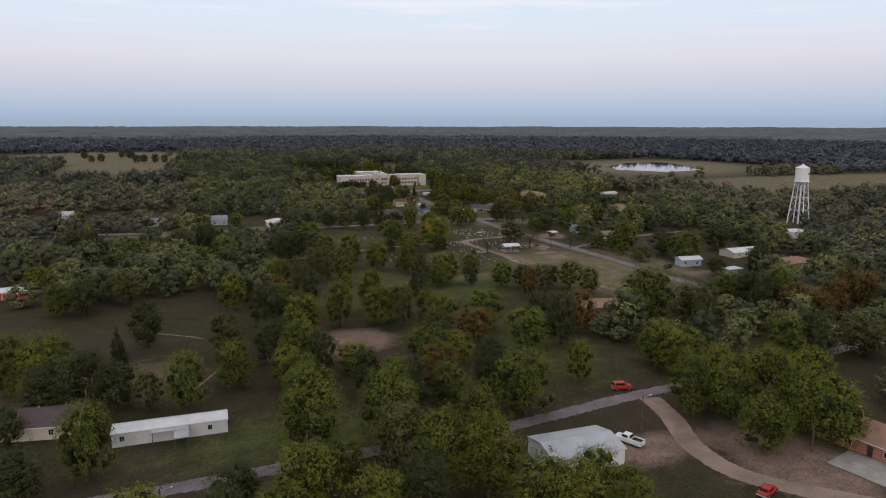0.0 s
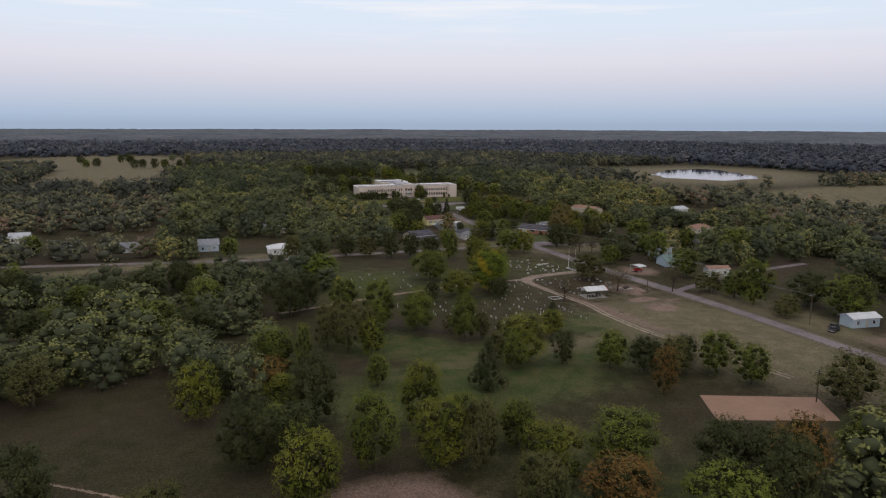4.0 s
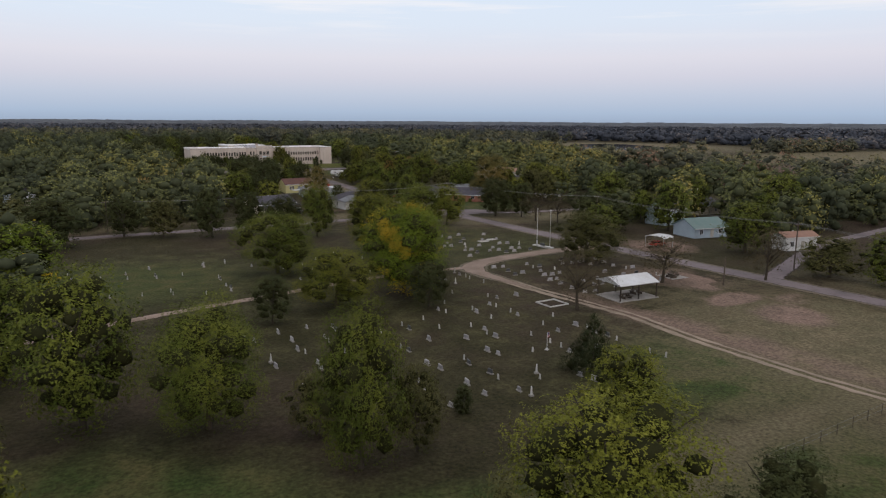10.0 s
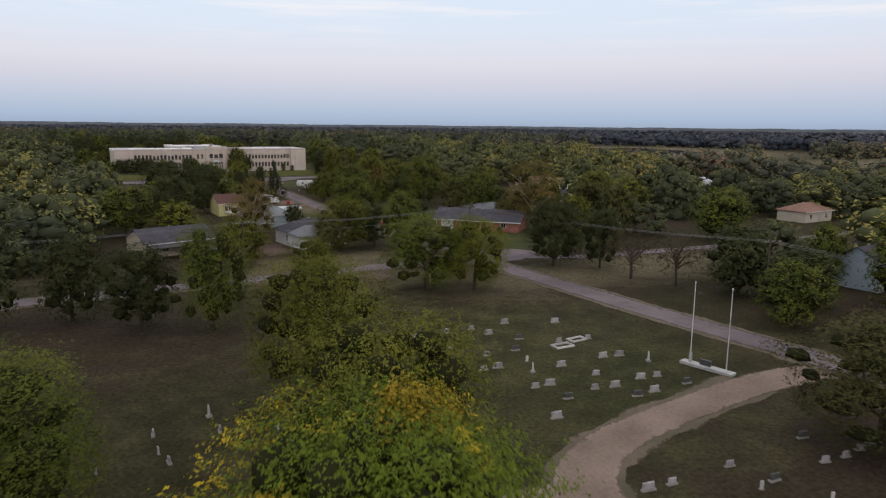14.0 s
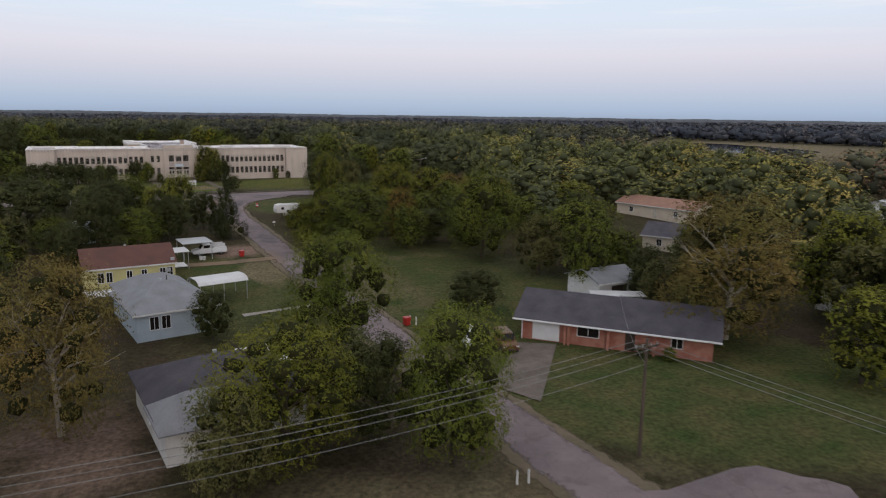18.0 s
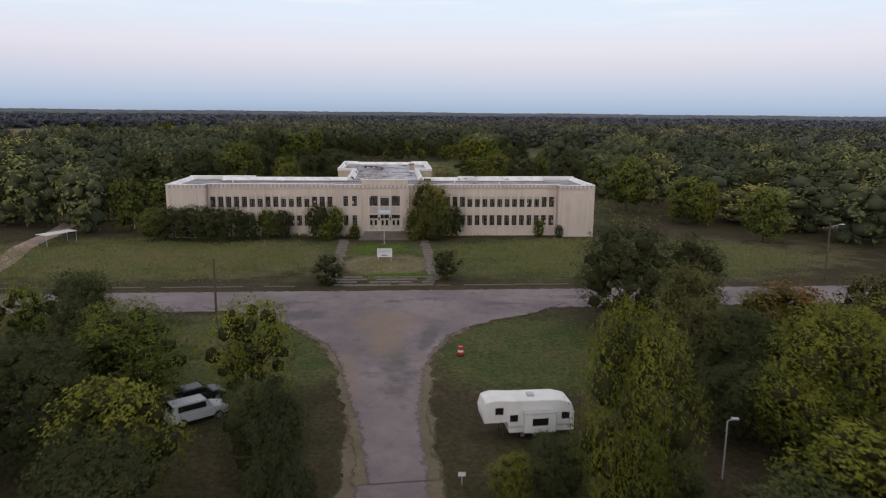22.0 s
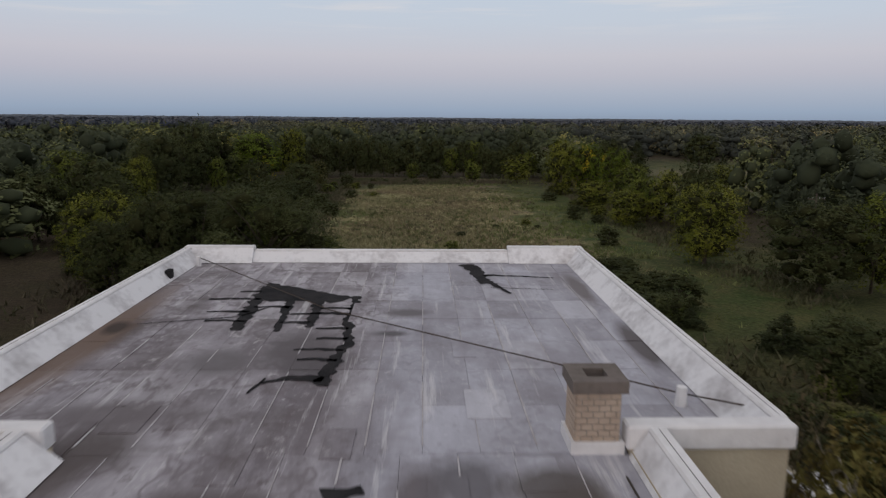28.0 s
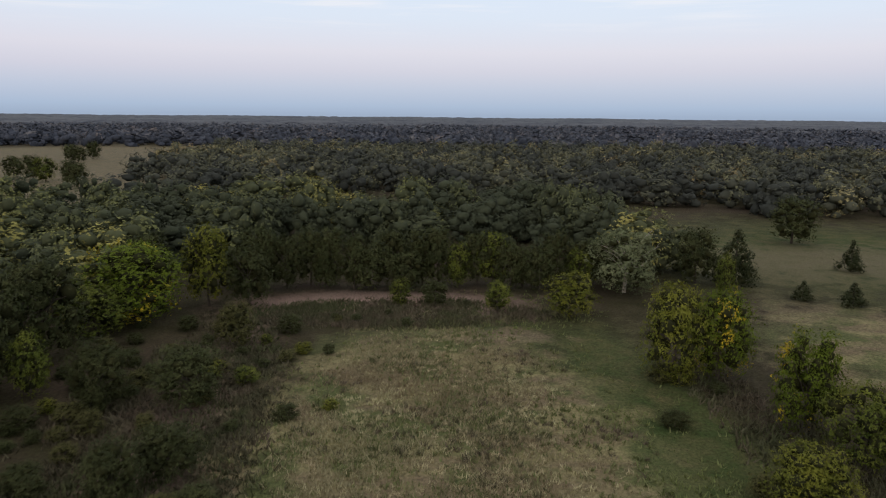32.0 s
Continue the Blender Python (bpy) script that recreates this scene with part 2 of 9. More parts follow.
asphalt = road_material()
gravel = material("gravel_lane", (0.296, 0.222, 0.183), (0.163, 0.116, 0.086), 0.2, 0.95, 0.5, fine=16.0)
patch_tar = material("tar_patch", (0.05, 0.05, 0.055), (0.09, 0.085, 0.085), 0.5, 0.8, 0.3)
mossy = material("stained_concrete", (0.165, 0.138, 0.125), (0.09, 0.075, 0.06), 0.5, 0.95, 0.3, fine=10.0)
concrete = material("old_concrete", (0.36, 0.34, 0.32), (0.22, 0.2, 0.18), 0.4, 0.9, 0.25, fine=14.0)
bark = material("bark", (0.075, 0.06, 0.045), (0.035, 0.028, 0.02), 2.0, 0.95, 0.6, stretch=(1, 1, 0.2))
pale_bark = material("pale_bark", (0.38, 0.35, 0.30), (0.2, 0.17, 0.13), 1.2, 0.9, 0.3)
LEAF = {
    "g": material("leaves_green", (0.057, 0.076, 0.014), (0.133, 0.146, 0.025), 0.22, 0.75, 0.0, fine=6.0, island=0.22, mixed=0.36, gloss=0.06),
    "y": material("leaves_yellow_green", (0.074, 0.086, 0.013), (0.163, 0.163, 0.025), 0.22, 0.75, 0.0, fine=6.0, island=0.22, mixed=0.36, gloss=0.06),
    "Y": material("leaves_turning_yellow", (0.089, 0.118, 0.013), (0.438, 0.315, 0.022), 0.20, 0.75, 0.0, fine=2.2, island=0.35, mixed=0.12, bias=0.14, gloss=0.06),
    "d": material("leaves_dark_green", (0.032, 0.040, 0.015), (0.065, 0.071, 0.027), 0.25, 0.75, 0.0, fine=6.0, island=0.22, mixed=0.36, gloss=0.06),
    "o": material("leaves_rusty_brown", (0.159, 0.081, 0.026), (0.100, 0.078, 0.022), 0.2, 0.8, 0.0, fine=6.0, island=0.45, gloss=0.06),
    "s": material("leaves_thin_olive", (0.100, 0.093, 0.035), (0.065, 0.067, 0.022), 0.25, 0.8, 0.0, fine=6.0, island=0.22, mixed=0.36, gloss=0.06),
    "S": material("leaves_silver_green", (0.145, 0.158, 0.082), (0.093, 0.109, 0.051), 0.25, 0.8, 0.0, fine=6.0, island=0.22, mixed=0.36, gloss=0.06),
    "B": material("leaves_sycamore_brown", (0.153, 0.109, 0.035), (0.097, 0.089, 0.027), 0.25, 0.8, 0.0, fine=6.0, island=0.22, mixed=0.36, gloss=0.06),
    "b": material("leaves_sparse_brown", (0.097, 0.074, 0.044), (0.070, 0.062, 0.034), 0.25, 0.85, 0.0, fine=6.0, island=0.45, gloss=0.06),
    "c": material("needles_dark", (0.026, 0.034, 0.014), (0.043, 0.048, 0.022), 0.3, 0.8, 0.0, fine=6.0, island=0.45, gloss=0.06),
    "W": material("vine_leaves", (0.062, 0.074, 0.016), (0.165, 0.150, 0.030), 0.25, 0.75, 0.0, fine=6.0, island=0.22, mixed=0.36, gloss=0.06),
}
# Dark cores: the shade inside a crown, put into the colour.
crown_shade = material("crown_inner_shade", (0.024, 0.026, 0.011), (0.038, 0.038, 0.015), 0.8, 0.95, 0.0, gloss=0.05)


def woods_material(name, stops, rough=0.85):
    """Every crown has its own tone from the attribute, darker at its core; every spray its own brightness."""
    m = bpy.data.materials.new(name)
    m.use_nodes = True
    nt = m.node_tree
    b = nt.nodes["Principled BSDF"]
    b.inputs["Roughness"].default_value, b.inputs["Specular IOR Level"].default_value = rough, 0.06
    at = nt.nodes.new("ShaderNodeAttribute")
    at.attribute_name = "tone"
    rp = nt.nodes.new("ShaderNodeValToRGB")
    while len(rp.color_ramp.elements) < len(stops):
        rp.color_ramp.elements.new(0.5)
    for e, (p, c) in zip(rp.color_ramp.elements, stops):
        e.position, e.color = p, (*c, 1)
    nt.links.new(at.outputs["Fac"], rp.inputs[0])
    geo = nt.nodes.new("ShaderNodeNewGeometry")
    val = nt.nodes.new("ShaderNodeMapRange")
    val.inputs["To Min"].default_value, val.inputs["To Max"].default_value = 0.82, 1.18
    nt.links.new(geo.outputs["Random Per Island"], val.inputs[0])
    hsv = nt.nodes.new("ShaderNodeHueSaturation")
    nt.links.new(rp.outputs[0], hsv.inputs["Color"])
    nt.links.new(val.outputs[0], hsv.inputs["Value"])
    nt.links.new(hsv.outputs[0], b.inputs["Base Color"])
    return m


mid_leaves = woods_material("mid_leaves", [(0.0, (0.050, 0.058, 0.035)), (0.25, (0.099, 0.108, 0.049)), (0.55, (0.162, 0.167, 0.060)), (0.78, (0.250, 0.227, 0.068)), (0.92, (0.292, 0.234, 0.074)), (0.96, (0.239, 0.128, 0.071)), (1.0, (0.178, 0.122, 0.103))])
# Aerial haze is mixed into these three colours, bluer with distance.
hazed_wood_leaves = woods_material("hazed_wood_leaves", [(0.0, (0.048, 0.052, 0.044)), (0.25, (0.098, 0.100, 0.064)), (0.55, (0.145, 0.142, 0.079)), (0.78, (0.219, 0.193, 0.090)), (0.92, (0.228, 0.178, 0.090)), (0.96, (0.215, 0.124, 0.095)), (1.0, (0.176, 0.122, 0.121))])
hazed_far_leaves = woods_material("hazed_far_leaves", [(0.0, (0.053, 0.060, 0.077)), (0.4, (0.090, 0.093, 0.105)), (0.75, (0.139, 0.135, 0.138)), (0.95, (0.149, 0.127, 0.120)), (1.0, (0.149, 0.101, 0.113))])
hazed_canopy = material("distant_canopy", (0.034, 0.043, 0.060), (0.112, 0.116, 0.124), 0.006, 0.95, 0.6, fine=14.0, mixed=0.5)
water = glass_material("pond_water", (0.02, 0.025, 0.03))
# Opaque near-black panes that nothing shows through.
window_glass = glass_material("dark_window_glass", (0.016, 0.014, 0.013))
# Near-black interior: the darkness of unlit rooms, given as colour.
unlit_inside = material("unlit_inside", (0.015, 0.014, 0.013), None, 1.0, 0.95, 0.0)


# ---- mesh helpers ----
def finish(bm, name):
    me = bpy.data.meshes.new(name)
    bm.to_mesh(me)
    bm.free()
    return me


def part(name, bm, mat, parent=None, label="", at=None):
    """One bmesh (or mesh) as one object, under parent."""
    me = finish(bm, name) if isinstance(bm, bmesh.types.BMesh) else bm
    if mat is not None and not me.materials:
        me.materials.append(mat)
    ob = new(name, me)
    if parent is not None:
        ob.parent = parent
    if at is not None:
        ob.matrix_local = at
    return tagged(ob, label)


def box(bm, x0, x1, y0, y1, z0, z1, bevel=0.0):
    r = bmesh.ops.create_cube(bm, size=1.0, matrix=Matrix.Translation(((x0 + x1) / 2, (y0 + y1) / 2, (z0 + z1) / 2)) @ Matrix.Diagonal((x1 - x0, y1 - y0, z1 - z0, 1)))
    if bevel:
        edges = {e for v in r["verts"] for e in v.link_edges}
        bmesh.ops.bevel(bm, geom=list(edges), offset=bevel, segments=1, affect="EDGES")
    return bm


def boxes(*rows, bevel=0.0):
    bm = bmesh.new()
    for r in rows:
        box(bm, *r, bevel=bevel)
    return bm


def rod(bm, a, b, r0, r1=None, n=6):
    a, b = Vector(a), Vector(b)
    d = b - a
    m = Matrix.Translation((a + b) / 2) @ d.to_track_quat("Z", "Y").to_matrix().to_4x4()
    bmesh.ops.create_cone(bm, cap_ends=True, segments=n, radius1=r0, radius2=r0 if r1 is None else r1, depth=d.length, matrix=m)
    return bm


def from_np(name, verts, faces, mat, smooth=False):
    me = bpy.data.meshes.new(name)
    verts, faces = np.asarray(verts, np.float32), np.asarray(faces, np.int32)
    k = faces.shape[1]
    me.vertices.add(len(verts))
    me.vertices.foreach_set("co", verts.ravel())
    me.loops.add(faces.size)
    me.loops.foreach_set("vertex_index", faces.ravel())
    me.polygons.add(len(faces))
    me.polygons.foreach_set("loop_start", np.arange(0, faces.size, k, dtype=np.int32))
    if smooth:
        me.polygons.foreach_set("use_smooth", np.ones(len(faces), bool))
    me.update(calc_edges=True)
    me.validate()
    if mat is not None:
        me.materials.append(mat)
    return me


KNOTS = ((-2000, -600, -430, -330, -150, -100, -45, 0, 100, 250, 6000), (-2, -2, -3, -3.6, -4.2, -2.2, 0, 0, -0.5, -1.2, -1.2))


def gz(x, y):
    """Height of the ground: it falls from the school's lawn to the cemetery, and rises far away to fit the horizon in
    the camera's view.
    """
    base = np.interp(y, *KNOTS)
    r = np.hypot(np.asarray(x) - 0.0, np.asarray(y) + 250.0)
    return base + 10.0 * np.clip((r - 1300.0) / 3200.0, 0, 1) ** 1.3


def thing(name, x, y, rz=0.0, label="", category="", group="", kind="", z=None):
    e = new(name)
    e.matrix_world = pose(x, y, float(gz(x, y)) if z is None else z, 0, 0, rz)
    return tagged(e, label, category, group, kind)


# ---- ground ----
xs = np.unique(np.concatenate([np.linspace(-4900, -700, 26), np.arange(-300, 301, 7.5), np.arange(-44, 45, 2.0), np.arange(-700, 701, 20.0), np.linspace(700, 4900, 26)]))
ys = np.unique(np.concatenate([np.linspace(-4000, -700, 16), np.arange(-620, 321, 7.5), np.arange(-60, 0, 2.0), np.arange(-700, 501, 10.0), np.linspace(500, 4900, 30), KNOTS[0][1:-1]]))
gx, gy = np.meshgrid(xs, ys)
gv = np.stack([gx, gy, gz(gx, gy)], -1).reshape(-1, 3)
ii = np.arange(len(ys) - 1)[:, None] * len(xs) + np.arange(len(xs) - 1)[None]
gf = np.stack([ii, ii + 1, ii + 1 + len(xs), ii + len(xs)], -1).reshape(-1, 4)
# what grows where: dry, mown green, bare earth and deep shade-loving scrub, as soft-edged patches
COVER = {"dry": [(-20, -352, 26, 46, 0, 0.8), (14, -340, 8, 34, 0, 0.8), (-38, -18, 34, 16, 0, 0.4), (48, -16, 34, 16, 0, 0.4), (0.5, -23, 5.5, 5.5, 0, 1.5), 
                 (105, 262, 42, 26, 0, 0.45), (72, 200, 16, 30, 0, 0.45), (-240, 285, 62, 105, 0, 1.3), (-230, 590, 130, 130, 0, 1.2), (-200, 400, 90, 80, 0, 1.2), (-330, 640, 120, 90, 0, 1.2), (430, -105, 165, 62, 0, 1.3), (-280, 705, 110, 120, 0, 1.2), (20, -214, 40, 10, 0, 0.6), (-24, -186, 24, 8, 0, 0.8), (-20, -205, 22, 6, 0, 0.5),
                 (-195, -420, 20, 14, 20, 0.6), (410, 150, 150, 110, 45, 0.9), (-4.5, -118, 3, 5.5, 0, 1.2), (7, -128, 6, 18, 0, 0.4), (14, -116, 12, 5, 0, 0.35), (-150, -186, 80, 7, 8, 0.8), (-70, -345, 40, 5, 4, 0.6)],
         "field": [(3, 160, 19, 44, 0, 1.15), (5, 112, 19, 32, 0, 1.0), (74, 196, 20, 24, 0, 0.6)],
         "lawn": [(-104, -248, 30, 22, 0, 0.6), (34, -18, 34, 15, 0, 0.85), (-36, -15, 34, 15, 0, 0.8), (14, -128, 18, 20, 0, 0.9), (-100, -362, 40, 16, 0, 0.8), (-112, -328, 16, 9, -25, 1.0), (-88, -345, 18, 7, -25, 1.3), (-64, -350, 16, 9, -20, 0.9), (-40, -330, 22, 12, 0, 0.8), (-14, -345, 20, 22, 0, 0.6), (22, -175, 17, 13, -40, 1.8), (18, -142, 17, 20, 0, 0.95), (-10, -125, 14, 26, 0, 0.6), (-11.5, -115.5, 4.2, 3.0, 0, 2.2), (-9, -108, 4, 1.5, 0, 1.4), (-13, -59, 10, 9, 0, 1.2), (15, -61, 9, 9, 0, 1.1), (-0.5, -12, 6, 5.5, 0, 2.0), (2, -31, 5, 2.2, 0, 1.8), (24, -24, 9, 3.5, 0, 1.6), (38, -14, 10, 5, 0, 1.4), (-20, -8, 10, 3, 0, 1.2), (-60, -270, 60, 60, 0, 0.25),
                  (-25, -240, 26, 40, 0, 0.35), (28, 150, 9, 56, 0, 1.05), (30, 95, 22, 30, 0, 0.7), (30, 45, 26, 26, 0, 0.35), (115, 270, 60, 60, 0, 0.6), (14, 205, 22, 14, 0, 0.5), (20, -20, 14, 12, 0, 0.6), (-95, -425, 22, 40, 20, 0.5), (-160, -462, 30, 10, 0, 0.6)],
         "bare": [(-17, -309.5, 6, 1.5, -12, 1.5), (-10.5, -298.5, 5, 1.0, 30, 1.4), (-32, -308.4, 2.6, 0.8, 0, 1.3), (-37, -306, 3, 9, 0, 0.5), (-14, -318, 9, 2.6, 30, 1.2), (-138, -409, 13, 9, 10, 1.4), (1.5, -56, 5, 7, 0, 0.7), (-5, -103, 4.5, 2.6, 0, 1.0), (410, 150, 128, 86, 45, 0.3), (-78, -505, 10, 14, 0, 0.9), (-100, -492, 9, 5, 0, 0.9), (-35, -320, 4, 30, 4, 0.5),
                  (-30, -165, 7, 8, 0, 0.5), (-24, -198, 20, 4, 0, 0.45), (12, -268, 7, 7, 0, 0.9), (-12, -292, 8, 10, 0, 0.5), (20, -372, 10, 4, 0, 0.5), (8, 205, 16, 5, 0, 0.5), (-5, 225, 26, 9, 0, 0.8), (-26, 150, 6, 60, 0, 0.5)]}


WEAR = {"dirt": [(0.4, -52, 3.6, 4.0, 0, 0.7), (0.5, -57.5, 1.6, 4.0, 0, 1.0), (5, -38.6, 9, 0.9, 0, 0.9), (-25, -38.4, 20, 0.8, 0, 0.8), (1, -62, 0.7, 9, 0, 0.6), (-3.6, -68, 1.6, 6, 0, 1.0), (4.4, -70, 1.0, 7, 0, 0.7), (-2, -110, 2.0, 5, 0, 1.0)],
        "tar": [(-9.0, -49.6, 2.6, 1.5, 15, 1.0), (-14, -45.6, 5.0, 1.1, 8, 0.75), (5.0, -57, 0.8, 3.0, -12, 1.0), (1.5, -44.6, 0.9, 0.6, 0, 0.9), (15, -46.0, 2.6, 0.7, -10, 0.9), (5.5, -43.4, 2.6, 0.5, 5, 0.8), (1.5, -66, 1.6, 5.0, 0, 0.6), (2.5, -120, 1.2, 8, 0, 0.8), (1.5, -96, 1.8, 5, 0, 0.6), (25, -43, 4, 0.8, 0, 0.7), (8, -199, 3, 1.5, 30, 0.8)]}


def cover(name, x, y, table=COVER):
    v = np.zeros_like(x)
    for cx, cy, rx, ry, rot, power in table[name]:
        ca, sa = math.cos(radians(rot)), math.sin(radians(rot))
        u, w = ((x - cx) * ca + (y - cy) * sa) / rx, (-(x - cx) * sa + (y - cy) * ca) / ry
        v = np.maximum(v, power * np.clip(1.35 - 0.85 * np.hypot(u, w), 0, 1))
    return v


ground_me = from_np("ground", gv, gf, None)
for key in COVER:
    att = ground_me.attributes.new(key, "FLOAT", "POINT")
    att.data.foreach_set("value", cover(key, gv[:, 0], gv[:, 1]).astype(np.float32))


def ground_material():
    m = bpy.data.materials.new("ground_cover")
    m.use_nodes = True
    nt = m.node_tree
    b = nt.nodes["Principled BSDF"]
    b.inputs["Roughness"].default_value, b.inputs["Specular IOR Level"].default_value = 0.95, 0.1
    tc = nt.nodes.new("ShaderNodeTexCoord")

    def noise_tex(scale, detail=6.0, vec=None):
        n = nt.nodes.new("ShaderNodeTexNoise")
        n.inputs["Scale"].default_value, n.inputs["Detail"].default_value, n.inputs["Roughness"].default_value = scale, detail, 0.65
        nt.links.new(vec or tc.outputs["Object"], n.inputs["Vector"])
        return n.outputs["Fac"]

    def mixed(fac, a, c):
        x = nt.nodes.new("ShaderNodeMix")
        x.data_type = "RGBA"
        for sock, v in (("A", a), ("B", c)):
            if isinstance(v, tuple):
                x.inputs[sock].default_value = (*v, 1)
            else:
                nt.links.new(v, x.inputs[sock])
        nt.links.new(fac, x.inputs["Factor"])
        return x.outputs["Result"]

    def ranged(v, lo, hi):
        r = nt.nodes.new("ShaderNodeMapRange")
        r.inputs["From Min"].default_value, r.inputs["From Max"].default_value = lo, hi
        nt.links.new(v, r.inputs[0])
        return r.outputs[0]

    big, mid, fine = noise_tex(0.03), noise_tex(0.22), noise_tex(2.6, 5.0)
    grass_c = mixed(ranged(mid, 0.35, 0.65), (0.033, 0.031, 0.013), (0.053, 0.044, 0.024))
    grass_c = mixed(ranged(big, 0.45, 0.7), grass_c, (0.057, 0.039, 0.029))
    dry_c = mixed(ranged(mid, 0.35, 0.65), (0.167, 0.134, 0.083), (0.107, 0.095, 0.055))
    lawn_c = mixed(ranged(mid, 0.35, 0.65), (0.042, 0.062, 0.018), (0.084, 0.078, 0.032))
    bare_c = mixed(ranged(mid, 0.35, 0.65), (0.239, 0.162, 0.132), (0.154, 0.110, 0.085))
    bands = nt.nodes.new("ShaderNodeMapping")
    bands.inputs["Scale"].default_value = (0.35, 1.0, 1.0)
    nt.links.new(tc.outputs["Object"], bands.inputs[0])
    row, row2 = noise_tex(0.14, 5.0, bands.outputs[0]), noise_tex(0.09, 5.0)
    field_c = mixed(ranged(row, 0.44, 0.56), (0.200, 0.176, 0.086), (0.156, 0.121, 0.072))
    field_c = mixed(ranged(row2, 0.46, 0.56), field_c, (0.085, 0.096, 0.036))
    col = grass_c
    for key, c in (("lawn", lawn_c), ("dry", dry_c), ("bare", bare_c), ("field", field_c)):
        at = nt.nodes.new("ShaderNodeAttribute")
        at.attribute_name = key
        mul = nt.nodes.new("ShaderNodeMath")
        mul.operation = "MULTIPLY_ADD"
        nt.links.new(mid, mul.inputs[0])
        mul.inputs[1].default_value = 0.9
        nt.links.new(at.outputs["Fac"], mul.inputs[2])
        col = mixed(ranged(mul.outputs[0], 0.62, 1.02), col, c)
    dark = nt.nodes.new("ShaderNodeHueSaturation")
    nt.links.new(col, dark.inputs["Color"])
    mr = nt.nodes.new("ShaderNodeMapRange")
    mr.inputs["From Min"].default_value, mr.inputs["From Max"].default_value, mr.inputs["To Min"].default_value, mr.inputs["To Max"].default_value = 0.3, 0.7, 0.5, 1.5
    nt.links.new(fine, mr.inputs[0])
    nt.links.new(mr.outputs[0], dark.inputs["Value"])
    nt.links.new(dark.outputs[0], b.inputs["Base Color"])
    bp = nt.nodes.new("ShaderNodeBump")
    bp.inputs["Strength"].default_value, bp.inputs["Distance"].default_value = 0.8, 0.25
    nt.links.new(fine, bp.inputs["Height"])
    nt.links.new(bp.outputs[0], b.inputs["Normal"])
    return m


ground_me.materials.append(ground_material())
ground = new("ground", ground_me)
tagged(ground, "wide grassy ground with dry and green patches", "ground", kind="structure")


def strip(name, points, width, mat, label, category, lift=0.06, rough_edge=0.25, kind="structure", widths=None, cols=9, step=2.2):
    """A ribbon along points on the ground, with an uneven edge."""
    rnd = random.Random(name + str(points[0]))
    pts = [Vector((*p, 0)) for p in points]
    path, wide = [], []
    for i in range(len(pts) - 1):
        n = max(1, int((pts[i + 1] - pts[i]).length / step))
        for k in range(n):
            path.append(pts[i].lerp(pts[i + 1], k / n))
            wide.append((widths[i] + (widths[i + 1] - widths[i]) * k / n) if widths else width)
    path.append(pts[-1])
    wide.append(widths[-1] if widths else width)
    for _ in range(4):
        path = [path[0]] + [(path[i - 1] + path[i] * 2 + path[i + 1]) / 4 for i in range(1, len(path) - 1)] + [path[-1]]
    verts, faces, verge = [], [], []
    for i, p in enumerate(path):
        d = (path[min(i + 1, len(path) - 1)] - path[max(i - 1, 0)]).normalized()
        s = Vector((d.y, -d.x, 0))
        for k in np.linspace(-1, 1, cols):
            w = wide[i] / 2 * k + (rnd.uniform(-rough_edge, rough_edge) if abs(k) == 1 else 0)
            q = p + s * w
            verge.append(min(1.0, max(0.0, 1 - (1 - abs(k)) * wide[i] / 2 / (1.3 if mat is asphalt else 0.9))))
            verts.append((q.x, q.y, float(gz(q.x, q.y)) + (lift if abs(k) < 1 else lift - 0.03)))
        if i:
            a = (i - 1) * cols
            faces += [(a + k, a + cols + k, a + cols + 1 + k, a + 1 + k) for k in range(cols - 1)]
    me = from_np(name, verts, faces, mat)
    att = me.attributes.new("verge", "FLOAT", "POINT")
    att.data.foreach_set("value", np.array(verge, np.float32))
    if mat is asphalt:
        co = np.array(verts)
        for key in WEAR:
            att = me.attributes.new(key, "FLOAT", "POINT")
            att.data.foreach_set("value", cover(key, co[:, 0], co[:, 1], WEAR).astype(np.float32))
    return tagged(new(name, me), label, category, kind=kind)


def blob(name, cx, cy, rx, ry, mat, label, category, lift=0.03, rz=0.0, n=40, seed=1, kind="structure"):
    """A flat patch of ground with an uneven outline."""
    rnd = random.Random(seed)
    ph = [rnd.uniform(0, 6.28) for _ in range(4)]
    verts, faces = [(cx, cy, float(gz(cx, cy)) + lift)], []
    rings = max(2, int(max(rx, ry) / 8))
    ca, sa = math.cos(radians(rz)), math.sin(radians(rz))
    for j in range(1, rings + 1):
        for i in range(n):
            a = 2 * math.pi * i / n
            r = j / rings * (1 + 0.13 * math.sin(2 * a + ph[0]) + 0.09 * math.sin(3 * a + ph[1]) + 0.05 * math.sin(7 * a + ph[2]) + 0.03 * math.sin(11 * a + ph[3]))
            u, v = rx * r * math.cos(a), ry * r * math.sin(a)
            x, y = cx + u * ca - v * sa, cy + u * sa + v * ca
            verts.append((x, y, float(gz(x, y)) + lift))
    tri = [(0, 1 + i, 1 + (i + 1) % n) for i in range(n)]
    quads = []
    for j in range(rings - 1):
        a, b = 1 + j * n, 1 + (j + 1) * n
        for i in range(n):
            k = (i + 1) % n
            tri += [(a + i, b + i, b + k), (a + i, b + k, a + k)]
    return tagged(new(name, from_np(name, verts, tri, mat)), label, category, kind=kind)


